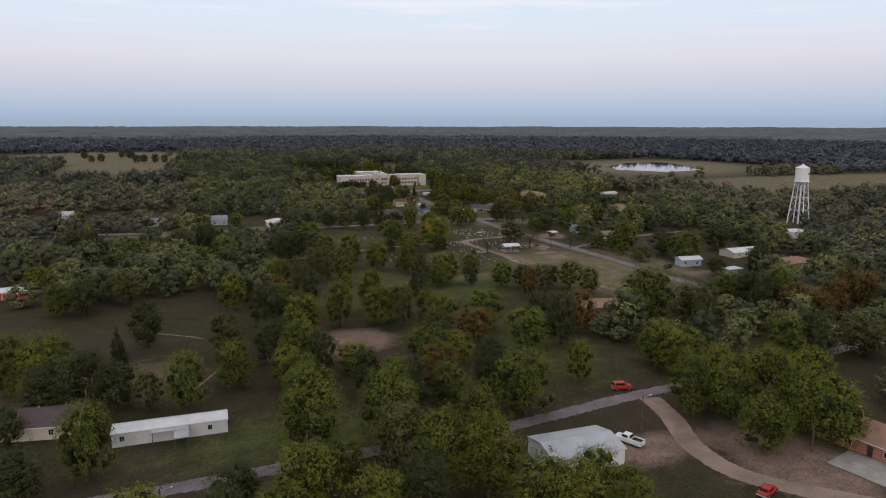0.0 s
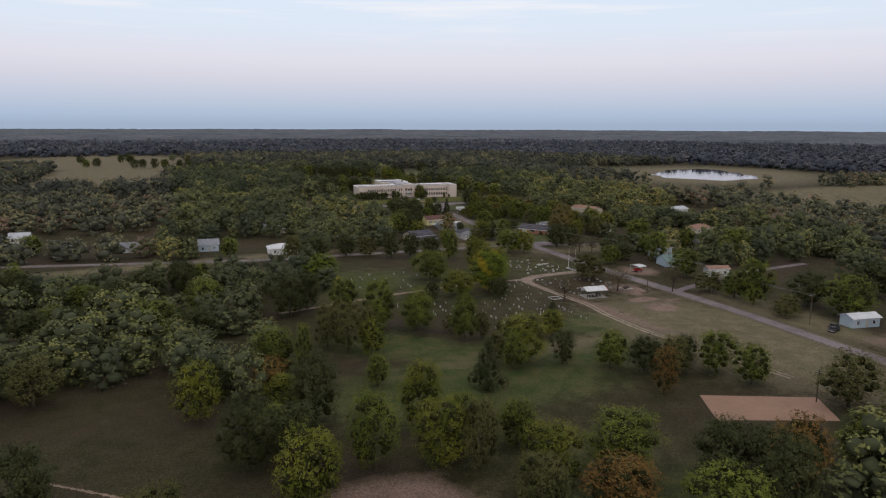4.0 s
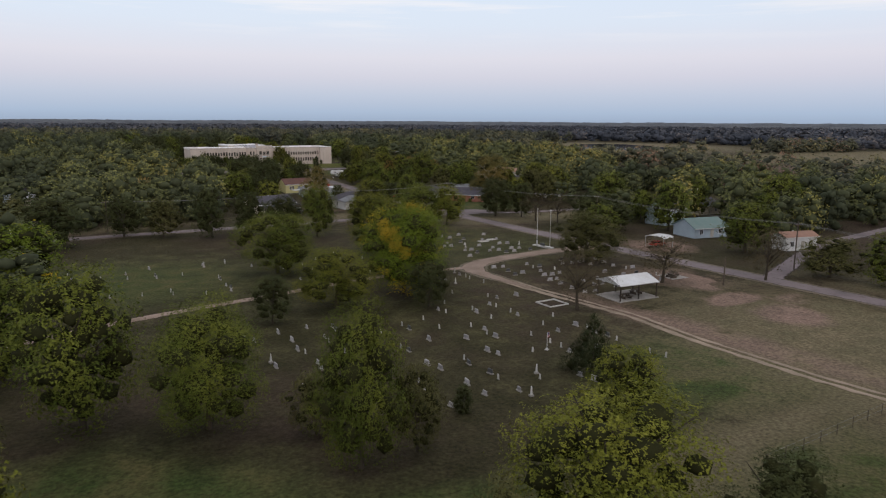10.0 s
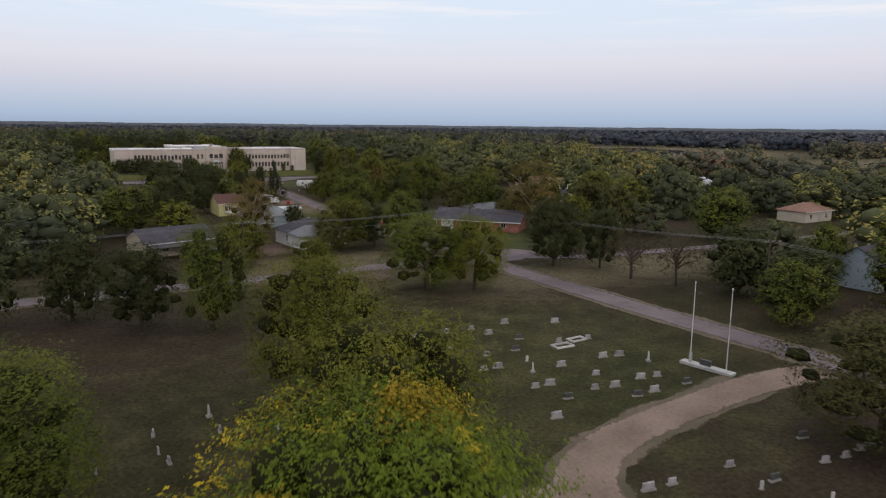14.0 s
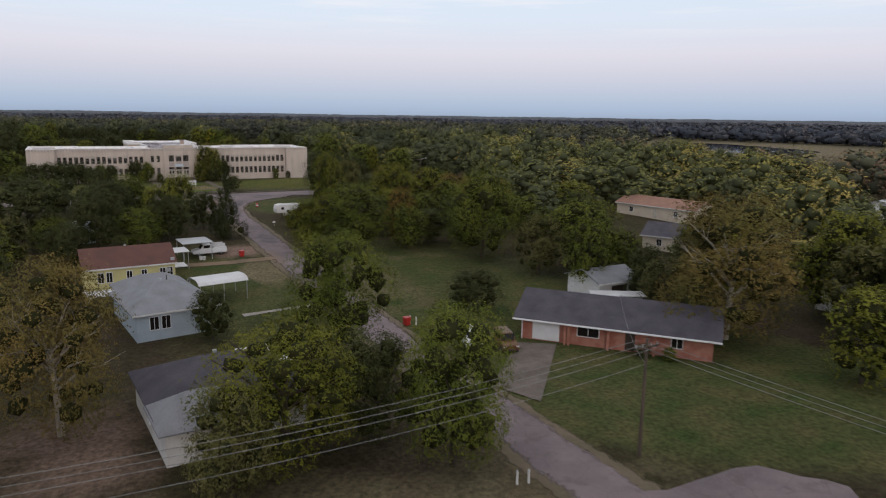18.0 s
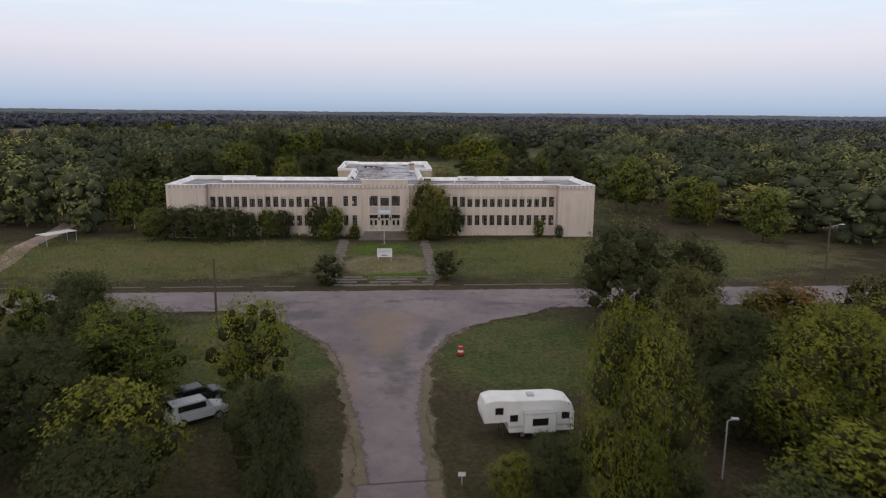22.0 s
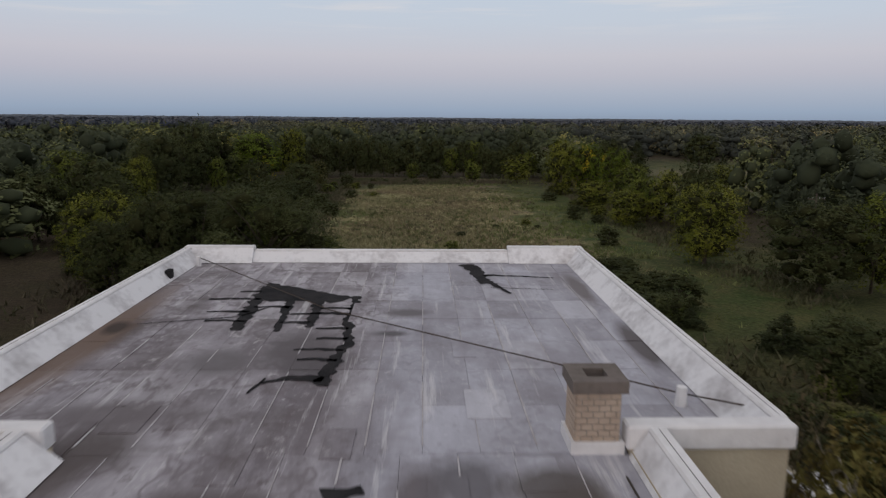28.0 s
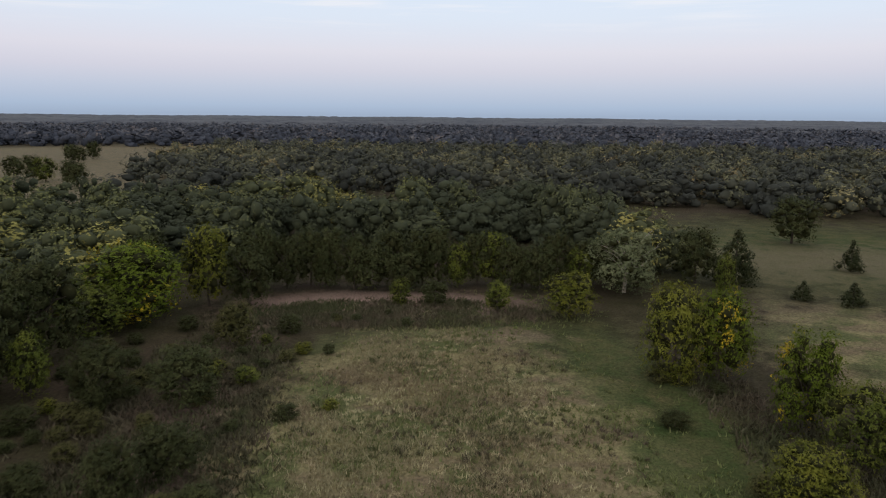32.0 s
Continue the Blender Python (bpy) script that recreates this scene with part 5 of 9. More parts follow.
rip([(5.3, 28.2), (6.0, 28.4)], 0.28, 0.3, 91)
rip([(-0.5, 22.6), (-0.2, 21.3), (0.2, 20.9)], 0.35, 0.45, 92)
part("rusty_plate", boxes((0.15, 0.6, 21.3, 21.9, 9.14, 9.17)), rust, school)
# chimney, vents, cable
chimney = part("chimney", boxes((5.325, 6.375, 34.775, 35.775, 9.1, 10.65)), concrete, school)
for k in range(10):
    z, off = 9.12 + k * 0.153, 0.0 if k % 2 else 0.135
    cuts = [0.0] + [off + 0.27 * j for j in range(5) if 0.02 < off + 0.27 * j < 1.03] + [1.05]
    for a0, a1 in zip(cuts, cuts[1:]):
        part("brick", boxes((5.325 + a0, 5.325 + a1 - 0.022, 34.745, 34.775, z, z + 0.13), bevel=0.006), chimney_brick, chimney)
        part("brick", boxes((5.295, 5.325, 34.775 + a0 * 0.95, 34.775 + a1 * 0.95 - 0.022, z, z + 0.13), bevel=0.006), chimney_brick, chimney)
bm = boxes((5.2, 6.5, 34.65, 35.0, 10.65, 10.95), (5.2, 6.5, 35.55, 35.9, 10.65, 10.95), (5.2, 5.6, 35.0, 35.55, 10.65, 10.95), (6.1, 6.5, 35.0, 35.55, 10.65, 10.95))
part("chimney_cap", bm, mossy, chimney)
part("flue", boxes((5.6, 6.1, 35.0, 35.55, 10.5, 10.66)), torn, chimney)
part("chimney_flashing", boxes((5.22, 6.48, 34.67, 35.88, 9.14, 9.45)), coping, chimney)
for x, y, r, hh in ((8.85, 37.5, 0.17, 0.55), (-10.0, 55.8, 0.14, 0.5), (-29, 9, 0.12, 0.5), (1.8, 6.0, 0.1, 0.35), (-1.0, 9.5, 0.1, 0.4), (13.5, 9.3, 0.1, 0.4), (22, 7, 0.12, 0.4), (-20, 11, 0.12, 0.4)):
    part("vent_pipe", rod(bmesh.new(), (x, y, 9.1), (x, y, 9.14 + hh), r, r * 0.8, 10), coping, school)
for x, y in ((-10.35, 52.5), (-10.95, 36.5), (10.35, 36.5)):
    part("scupper", boxes((x - 0.12, x + 0.12, y - 0.25, y + 0.25, 9.2, 9.65)), torn, school)


def cable(bm, pts, r, sag=0.0, n=8):
    for a, b in zip(pts, pts[1:]):
        a, b = Vector(a), Vector(b)
        side = (b - a).cross(Vector((0, 0, 1))).normalized() * r
        up = Vector((0, 0, r))
        prev = None
        for i in range(n + 1):
            t = i / n
            p = a.lerp(b, t) - Vector((0, 0, sag * 4 * t * (1 - t)))
            ring = [bm.verts.new(p + d) for d in (side, up, -side, -up)]
            if prev:
                for k in range(4):
                    bm.faces.new((prev[k], prev[(k + 1) % 4], ring[(k + 1) % 4], ring[k]))
            prev = ring
    return bm


part("roof_cable", cable(bmesh.new(), [(-10.2, 56.2, 9.55), (-2, 47, 9.2), (8.9, 37.6, 9.45), (10.3, 36.0, 9.7)], 0.025), dark_metal, school)
part("roof_cable", cable(bmesh.new(), [(-32, 10.9, 9.2), (-14, 10.9, 9.19), (21, 10.8, 9.19), (32, 10.8, 9.2)], 0.03), dark_metal, school)
part("roof_cable", cable(bmesh.new(), [(7.1, 10.8, 9.2), (6.3, 15, 9.22), (6.2, 33.5, 9.22)], 0.03), dark_metal, school)

# yard in front of the school
for s, xs_ in ((-1, -7.2), (1, 7.0)):
    walkway = thing("walkway", xs_, -17, 0, "broken concrete slab walkway through tall grass", "walkway", "school walks", "structure", z=0.0)
    wr = random.Random(s + 5)
    for k in range(14):
        y = -15 + k * 2.2
        me = boxes((-0.75 + wr.uniform(-0.3, 0.2), 0.75 + wr.uniform(-0.2, 0.3), -1.0, 1.0, -0.05, 0.07), bevel=0.02)
        o = part("slab", me, mossy, walkway)
        o.matrix_local = pose(0, y, 0.0, wr.uniform(-1.5, 1.5), wr.uniform(-1.5, 1.5), wr.uniform(-3, 3))
terrace = thing("terrace_steps", 0, -34, 0, "cracked concrete terrace steps with grass in the joints", "steps", "school walks", "structure", z=0.0)
tr = random.Random(21)
for j, y in enumerate((-2.0, -0.6, 0.8, 2.0)):
    x = -6.6
    while x < 6.6:
        w = tr.uniform(0.9, 1.9)
        if tr.random() < 0.82:
            s_ = part("slab", boxes((-w / 2, w / 2 - 0.07, -0.45, 0.45, -0.06, 0.05), bevel=0.02), mossy, terrace)
            s_.matrix_local = pose(x + w / 2, y + tr.uniform(-0.05, 0.05), 0.03 * j, tr.uniform(-1.5, 1.5), tr.uniform(-1.5, 1.5), tr.uniform(-2, 2))
        x += w
notice = thing("notice_board", 0.05, -21.3, 0, "white no-trespassing board on two posts in dry grass", "sign", z=0.0)
for x in (-0.95, 0.95):
    part("post", boxes((x - 0.04, x + 0.04, -0.04, 0.04, -0.2, 2.1)), sign_white, notice)
panel = part("panel", boxes((-1.15, 1.15, -0.07, -0.04, 0.75, 2.1), bevel=0.008), sign_white, notice)


def lettering(text, size, x, y, z, mat, parent, width):
    cu = bpy.data.curves.new("lettering", "FONT")
    cu.body, cu.size, cu.align_x, cu.extrude = text, size, "CENTER", 0.002
    ob = new("lettering", cu)
    bpy.context.view_layer.update()
    me = bpy.data.meshes.new_from_object(ob)
    bpy.data.objects.remove(ob)
    span = max(v.co.x for v in me.vertices) - min(v.co.x for v in me.vertices)
    me.materials.append(mat)
    o = part("lettering", me, None, parent)
    o.matrix_local = pose(x, y, z, 90, 0, 0) @ Matrix.Diagonal((width / span, 1, 1, 1))
    return o


lettering("NO TRESPASSING OR LOITERING ON", 0.25, 0, -0.078, 1.8, red_ink, panel, 2.1)
lettering("THIS PROPERTY VIOLATORS WILL BE", 0.22, 0, -0.078, 1.5, dark_ink, panel, 2.05)
lettering("PROSECUTED", 0.22, 0, -0.078, 1.2, dark_ink, panel, 0.8)
part("text_bars", boxes((-0.45, 0.1, -0.08, -0.071, 0.92, 1.06), (0.2, 0.45, -0.08, -0.071, 0.92, 1.06)), dark_ink, panel)
flagpole = thing("flagpole", -0.15, -7.5, 0, "thin grey metal flagpole in front of the entrance", "flagpole", z=0.0)
part("pole", rod(bmesh.new(), (0, 0, 0), (0, 0, 6.3), 0.035, 0.02, 8), coping, flagpole)
part("base", boxes((-0.55, 0.55, -0.3, 0.3, 0.0, 0.22), bevel=0.03), mossy, flagpole)

wood_grey = material("weathered_board", (0.25, 0.23, 0.21), (0.14, 0.125, 0.11), 1.5, 0.9, 0.2)
# low wings against the rear block
west_annex = thing("annex", -14.6, 42.4, 0, "low flat-roofed brick annex with white coping", "annex", z=0.0)
part("wall", boxes((-3.4, 3.3, -1.7, 1.7, -0.3, 4.3)), side_brick, west_annex)
part("roof", boxes((-3.2, 3.3, -1.5, 1.5, 4.3, 4.36)), membrane, west_annex)
for a in ((-3.5, -3.1, -1.8, 1.8), (-3.1, 3.3, -1.8, -1.4), (-3.1, 3.3, 1.4, 1.8)):
    part("coping", boxes((*a, 4.3, 4.62), bevel=0.03), coping, west_annex)
east_annex = thing("collapsed_annex", 14.4, 42, 0, "collapsed low annex with pale broken roof boards among weeds", "annex", z=0.0)
part("wall", wall_cells(-3.6, 3.2, -0.3, 2.6, -5.0, -4.7, [(-1.0, 0.2, 0.3, 2.0)]), side_brick, east_annex)
part("wall", boxes((-3.6, -3.3, -4.7, 5.0, -0.3, 2.9)), side_brick, east_annex)
part("wall", boxes((2.9, 3.2, -4.7, 5.0, -0.3, 2.3)), side_brick, east_annex)
ar = random.Random(6)
for k in range(16):
    plank = part("roof_board", boxes((-0.16, 0.16, -3.2, 3.2, -0.02, 0.03)), coping if k % 3 else wood_grey, east_annex)
    plank.matrix_local = pose(-3.2 + k * 0.41 + ar.uniform(-0.1, 0.1), ar.uniform(-1.5, 1.5), 2.75 + ar.uniform(-0.15, 0.2), ar.uniform(-7, 7), ar.uniform(-9, 4), ar.uniform(-14, 14))

# ---- houses ----
shingle_dark = material("dark_grey_shingles", (0.050, 0.046, 0.060), (0.082, 0.076, 0.090), 0.6, 0.9, 0.4, fine=16.0)
shingle_grey = material("grey_shingles", (0.24, 0.25, 0.275), (0.17, 0.175, 0.19), 0.5, 0.9, 0.35, fine=16.0)
shingle_red = material("red_brown_shingles", (0.125, 0.058, 0.046), (0.088, 0.046, 0.040), 0.6, 0.9, 0.4, fine=16.0)
shingle_purple = material("purple_brown_shingles", (0.10, 0.07, 0.075), (0.075, 0.055, 0.058), 0.6, 0.9, 0.4, fine=14.0)
shingle_tan = material("tan_tile_roof", (0.30, 0.17, 0.125), (0.22, 0.13, 0.10), 0.6, 0.9, 0.4, fine=14.0)
metal_white = material("white_sheet_metal", (0.62, 0.63, 0.66), (0.46, 0.45, 0.45), 0.3, 0.45, 0.1, fine=14.0, metal=0.1)
metal_grey = material("grey_sheet_metal", (0.42, 0.44, 0.47), (0.33, 0.33, 0.34), 0.3, 0.45, 0.15, fine=10.0, metal=0.2)
metal_green = material("green_sheet_metal", (0.10, 0.17, 0.16), (0.14, 0.19, 0.18), 0.4, 0.5, 0.1, metal=0.2)
siding_yellow = material("pale_yellow_siding", (0.55, 0.50, 0.24), (0.47, 0.43, 0.22), 0.7, 0.8, 0.15)
siding_white = material("white_siding", (0.66, 0.66, 0.66), (0.54, 0.53, 0.52), 0.6, 0.8, 0.15)
siding_blue = material("pale_blue_siding", (0.40, 0.47, 0.53), (0.33, 0.39, 0.45), 0.6, 0.8, 0.15)
siding_cream = material("cream_siding", (0.55, 0.49, 0.40), (0.46, 0.40, 0.33), 0.6, 0.8, 0.15)
red_brick = material("red_brick_wall", (0.30, 0.11, 0.08), (0.40, 0.20, 0.15), 1.2, 0.9, 0.4, fine=14.0, mixed=0.4)
garage_white = material("white_garage_door", (0.7, 0.71, 0.74), (0.6, 0.6, 0.62), 0.8, 0.6, 0.05)
wood_post = material("weathered_timber", (0.11, 0.085, 0.065), (0.06, 0.048, 0.04), 1.5, 0.9, 0.3, stretch=(1, 1, 0.2))
wire_mat = material("grey_wire", (0.22, 0.22, 0.22), None, 1.0, 0.6, 0.0)


def roof_mesh(w, d, z, h, kind, over=0.45, t=0.12):
    """Pitched roof with thickness over a w by d plan; the ridge runs along x."""
    a, b = w / 2 + over, d / 2 + over
    e = z - h * over / (d / 2) if kind != "flat" else z
    bm = bmesh.new()
    if kind == "flat":
        return boxes((-a, a, -b, b, z, z + t), bevel=0.02)
    inset = min(d / 2, a * 0.8) if kind == "hip" else 0.0
    top = [(-a + inset, 0, z + h), (a - inset, 0, z + h)]
    low = [(-a, -b, e), (a, -b, e), (a, b, e), (-a, b, e)]
    up = [bm.verts.new((x, y, q + t)) for x, y, q in low + top]
    dn = [bm.verts.new((x, y, q)) for x, y, q in low + top]
    for f in ((0, 1, 5, 4), (2, 3, 4, 5), (1, 2, 5), (3, 0, 4)):
        if len(f) == 3 and kind == "gable":
            continue
        bm.faces.new([up[i] for i in f])
        bm.faces.new([dn[i] for i in f[::-1]])
    rim = (0, 1, 2, 3) if kind == "hip" else (0, 1, 5, 2, 3, 4)
    for i, j in zip(rim, rim[1:] + rim[:1]):
        bm.faces.new((dn[i], dn[j], up[j], up[i]))
    return bm


def pane_window(parent, x, y, z, w, h, face, mat_frame=None):
    """A framed window on a wall: face 's', 'n', 'e' or 'w'."""
    bm = bmesh.new()
    t = 0.07
    for a, b, c, d in ((-w / 2, -w / 2 + t, 0, h), (w / 2 - t, w / 2, 0, h), (-w / 2 + t, w / 2 - t, 0, t), (-w / 2 + t, w / 2 - t, h - t, h), (-0.025, 0.025, t, h - t)):
        box(bm, a, b, -0.06, 0.03, c, d)
    rz = {"s": 0, "n": 180, "e": 90, "w": -90}[face]
    win = part("window", bm, mat_frame or garage_white, parent, at=pose(x, y, z, 0, 0, rz))
    part("pane", boxes((-w / 2 + t, w / 2 - t, -0.02, 0.0, t, h - t)), window_glass, win)
    return win


def house(name, label, x, y, rz, w, d, wall_h, wall, roof, roof_kind="gable", roof_h=1.6, wins=(), doors=(), category="house", gable_mat=None, over=0.45):
    e = thing(name, x, y, rz, label, category)
    part("wall", boxes((-w / 2, w / 2, -d / 2, d / 2, -0.5, wall_h)), wall, e)
    if roof_kind == "gable":
        for s in (-1, 1):
            bm = bmesh.new()
            v = [bm.verts.new((s * (w / 2 - k), yy, zz)) for k in (0, 0.15) for yy, zz in ((-d / 2, wall_h), (d / 2, wall_h), (0, wall_h + roof_h))]
            for f in ((0, 1, 2), (5, 4, 3), (0, 3, 4, 1), (1, 4, 5, 2), (2, 5, 3, 0)):
                bm.faces.new([v[i] for i in f])
            bmesh.ops.recalc_face_normals(bm, faces=bm.faces)
            part("gable", bm, gable_mat or wall, e)
    r = part("roof", roof_mesh(w, d, wall_h, roof_h, roof_kind, over), roof, e)
    if roof_kind != "flat":
        part("fascia", boxes((-w / 2 - over, w / 2 + over, -d / 2 - over - 0.04, -d / 2 - over, wall_h - roof_h * over / (d / 2) - 0.08, wall_h - roof_h * over / (d / 2) + 0.1)), siding_white, r)
        part("ridge_vent", boxes((-0.15, 0.15, 0.5, 0.8, wall_h + roof_h * 0.7, wall_h + roof_h + 0.15)), metal_grey, r)
    for wx, z, ww, hh, face in wins:
        off = 0.02
        if face in "sn":
            pane_window(e, wx, (-d / 2 - off) * (1 if face == "s" else -1), z, ww, hh, face)
        else:
            pane_window(e, (w / 2 + off) * (1 if face == "e" else -1), wx, z, ww, hh, face)
    for dx, ww, hh, mat in doors:
        dr = part("door", boxes((dx - ww / 2, dx + ww / 2, -d / 2 - 0.06, -d / 2 + 0.02, 0.1, hh), bevel=0.01), mat, e)
        if ww < 1.5:
            part("knob", boxes((dx + ww / 2 - 0.14, dx + ww / 2 - 0.08, -d / 2 - 0.12, -d / 2 - 0.06, 1.0, 1.08)), dark_metal, dr)
    return e


def carport(x, y, rz, w, d, h, mat, label, arch=0.0, posts=6):
    e = thing("carport", x, y, rz, label, "carport", "carports")
    bm = bmesh.new()
    n = 10
    prof = [(-d / 2 + d * i / n, h + arch * (1 - (2 * i / n - 1) ** 4)) for i in range(n + 1)]
    for (y0, z0), (y1, z1) in zip(prof, prof[1:]):
        vs = [bm.verts.new(p) for p in ((-w / 2, y0, z0), (w / 2, y0, z0), (w / 2, y1, z1), (-w / 2, y1, z1), (-w / 2, y0, z0 - 0.06), (w / 2, y0, z0 - 0.06), (w / 2, y1, z1 - 0.06), (-w / 2, y1, z1 - 0.06))]
        for f in ((0, 1, 2, 3), (7, 6, 5, 4), (0, 4, 5, 1), (2, 6, 7, 3), (1, 5, 6, 2), (3, 7, 4, 0)):
            bm.faces.new([vs[i] for i in f])
    bmesh.ops.remove_doubles(bm, verts=bm.verts, dist=0.001)
    part("roof", bm, mat, e)
    for i in range(posts // 2):
        for s in (-1, 1):
            px_ = -w / 2 + 0.2 + (w - 0.4) * i / (posts // 2 - 1)
            part("post", rod(bmesh.new(), (px_, s * (d / 2 - 0.15), -0.1), (px_, s * (d / 2 - 0.15), h), 0.05), metal_grey, e)
    return e


brick_house = house("brick_house", "low red-brick house with dark roof and white garage door", 24.0, -162.0, -50, 20, 9, 2.7, red_brick, shingle_dark, "gable", 1.9,
      [(-2.6, 1.0, 2.4, 1.2, "s"), (6.5, 1.0, 1.2, 1.2, "s")], [(-7.2, 3.0, 2.3, garage_white), (1.8, 1.0, 2.1, dark_metal)], over=0.8)
for x in (-5.0, -4.6, -0.4, 4.3):
    part("porch_post", boxes((x - 0.12, x + 0.12, -5.1, -4.9, 0, 2.4)), red_brick, brick_house)
part("gutter", boxes((-10.8, 10.8, -5.45, -5.3, 2.3, 2.42)), garage_white, brick_house)
part("downpipe", boxes((-9.9, -9.8, -4.75, -4.65, 0, 2.4)), garage_white, brick_house)
house("garage", "pale block garage with grey gable roof", 34.8, -146.8, 0, 6.8, 6.6, 2.8, siding_white, shingle_grey, "gable", 1.2, [], [(0, 2.6, 2.2, dark_metal)], "garage")
house("shed", "long low white shed beside the garage", 32.0, -152.8, -30, 6, 2, 2.0, siding_white, metal_white, "flat", 0.1, [], [], "shed")
yh = house("house", "pale yellow house with red-brown shingle roof", -23.0, -117.0, 3, 11.0, 8.0, 3.1, siding_yellow, shingle_red, "gable", 1.9,
      [(-3.6, 1.1, 0.8, 1.4, "s"), (-2.6, 1.1, 0.8, 1.4, "s"), (-0.2, 1.2, 0.75, 1.3, "s"), (1.6, 1.2, 0.75, 1.3, "s"), (3.9, 1.1, 0.8, 1.4, "s"), (4.8, 1.1, 0.8, 1.4, "s")], [], over=0.3)
part("air_conditioner", boxes((4.3, 4.9, -4.35, -4.05, 1.9, 2.3)), metal_grey, yh)
part("side_porch", boxes((5.5, 7.2, -3.6, -1.0, 2.2, 2.32)), metal_white, yh)
part("satellite_dish", boxes((5.0, 5.5, -3.9, -3.8, 3.3, 3.75), bevel=0.04), metal_grey, yh)
gh = house("house", "pale blue house with grey hip roof", -20.6, -136.0, 8, 8.4, 11.0, 2.9, siding_blue, shingle_grey, "hip", 1.9,
      [(-2.4, 0.9, 1.0, 1.5, "s"), (-1.2, 0.9, 1.0, 1.5, "s"), (3.6, 0.9, 0.9, 1.4, "s")], [])
part("back_roof", roof_mesh(7.5, 5.5, 2.9, 1.3, "hip"), shingle_grey, gh, at=pose(0.5, 7.2, 0))
part("back_wall", boxes((-3.2, 4.2, 5.5, 9.9, 0, 2.9)), siding_blue, gh)
part("lean_to_roof", boxes((-7.0, -3.4, 5.6, 8.6, 2.5, 2.6)), metal_white, gh)
part("roof_pipe", rod(bmesh.new(), (1.0, 2.0, 4.0), (1.0, 2.0, 5.0), 0.06), dark_metal, gh)
carport(-13.2, -128.8, 10, 6.4, 4.2, 2.4, metal_white, "white arched metal carport over dark clutter", 0.55)
carport(-12.4, -104.9, 4, 4.6, 5.4, 2.6, metal_grey, "open grey sheet-metal carport beside a pickup", 0.05, 4)
carport(-16.9, -110.8, 3, 5.2, 4.0, 2.6, metal_white, "white sheet-metal awning against the yellow house", 0.03, 4)
wh = house("house", "white house with dark grey hipped roof", -19.6, -163.0, 4, 11.0, 10.5, 2.9, siding_white, shingle_dark, "hip", 2.2, [(-3.6, 0.9, 1.2, 1.4, "s"), (1.2, 0.9, 1.0, 1.3, "s"), (-1.0, 0.9, 1.0, 1.3, "w")], [])
part("front_gable_roof", roof_mesh(6, 5, 2.9, 1.5, "hip"), shingle_grey, wh, at=pose(-2.6, -5.2, 0))
part("front_wall", boxes((-5.5, 0.2, -7.4, -5.25, 0, 2.9)), siding_white, wh)
carport(-14.0, -157.2, 4, 4.8, 5.4, 2.5, metal_white, "flat white carport beside the white house", 0.05)
lh = house("house", "old house with dark sagging roof and deep porch", -46.5, -160.0, 12, 13.0, 10.0, 2.7, siding_cream, shingle_dark, "gable", 2.0, [(-3.0, 0.9, 1.2, 1.3, "s")], [(1.0, 1.0, 2.1, dark_metal)])
part("porch_roof", boxes((-6.5, 6.5, -9.0, -5.0, 2.2, 2.35)), shingle_dark, lh)
for x in (-6, -2, 2, 6):
    part("porch_post", boxes((x - 0.08, x + 0.08, -8.8, -8.6, 0, 2.2)), wood_post, lh)
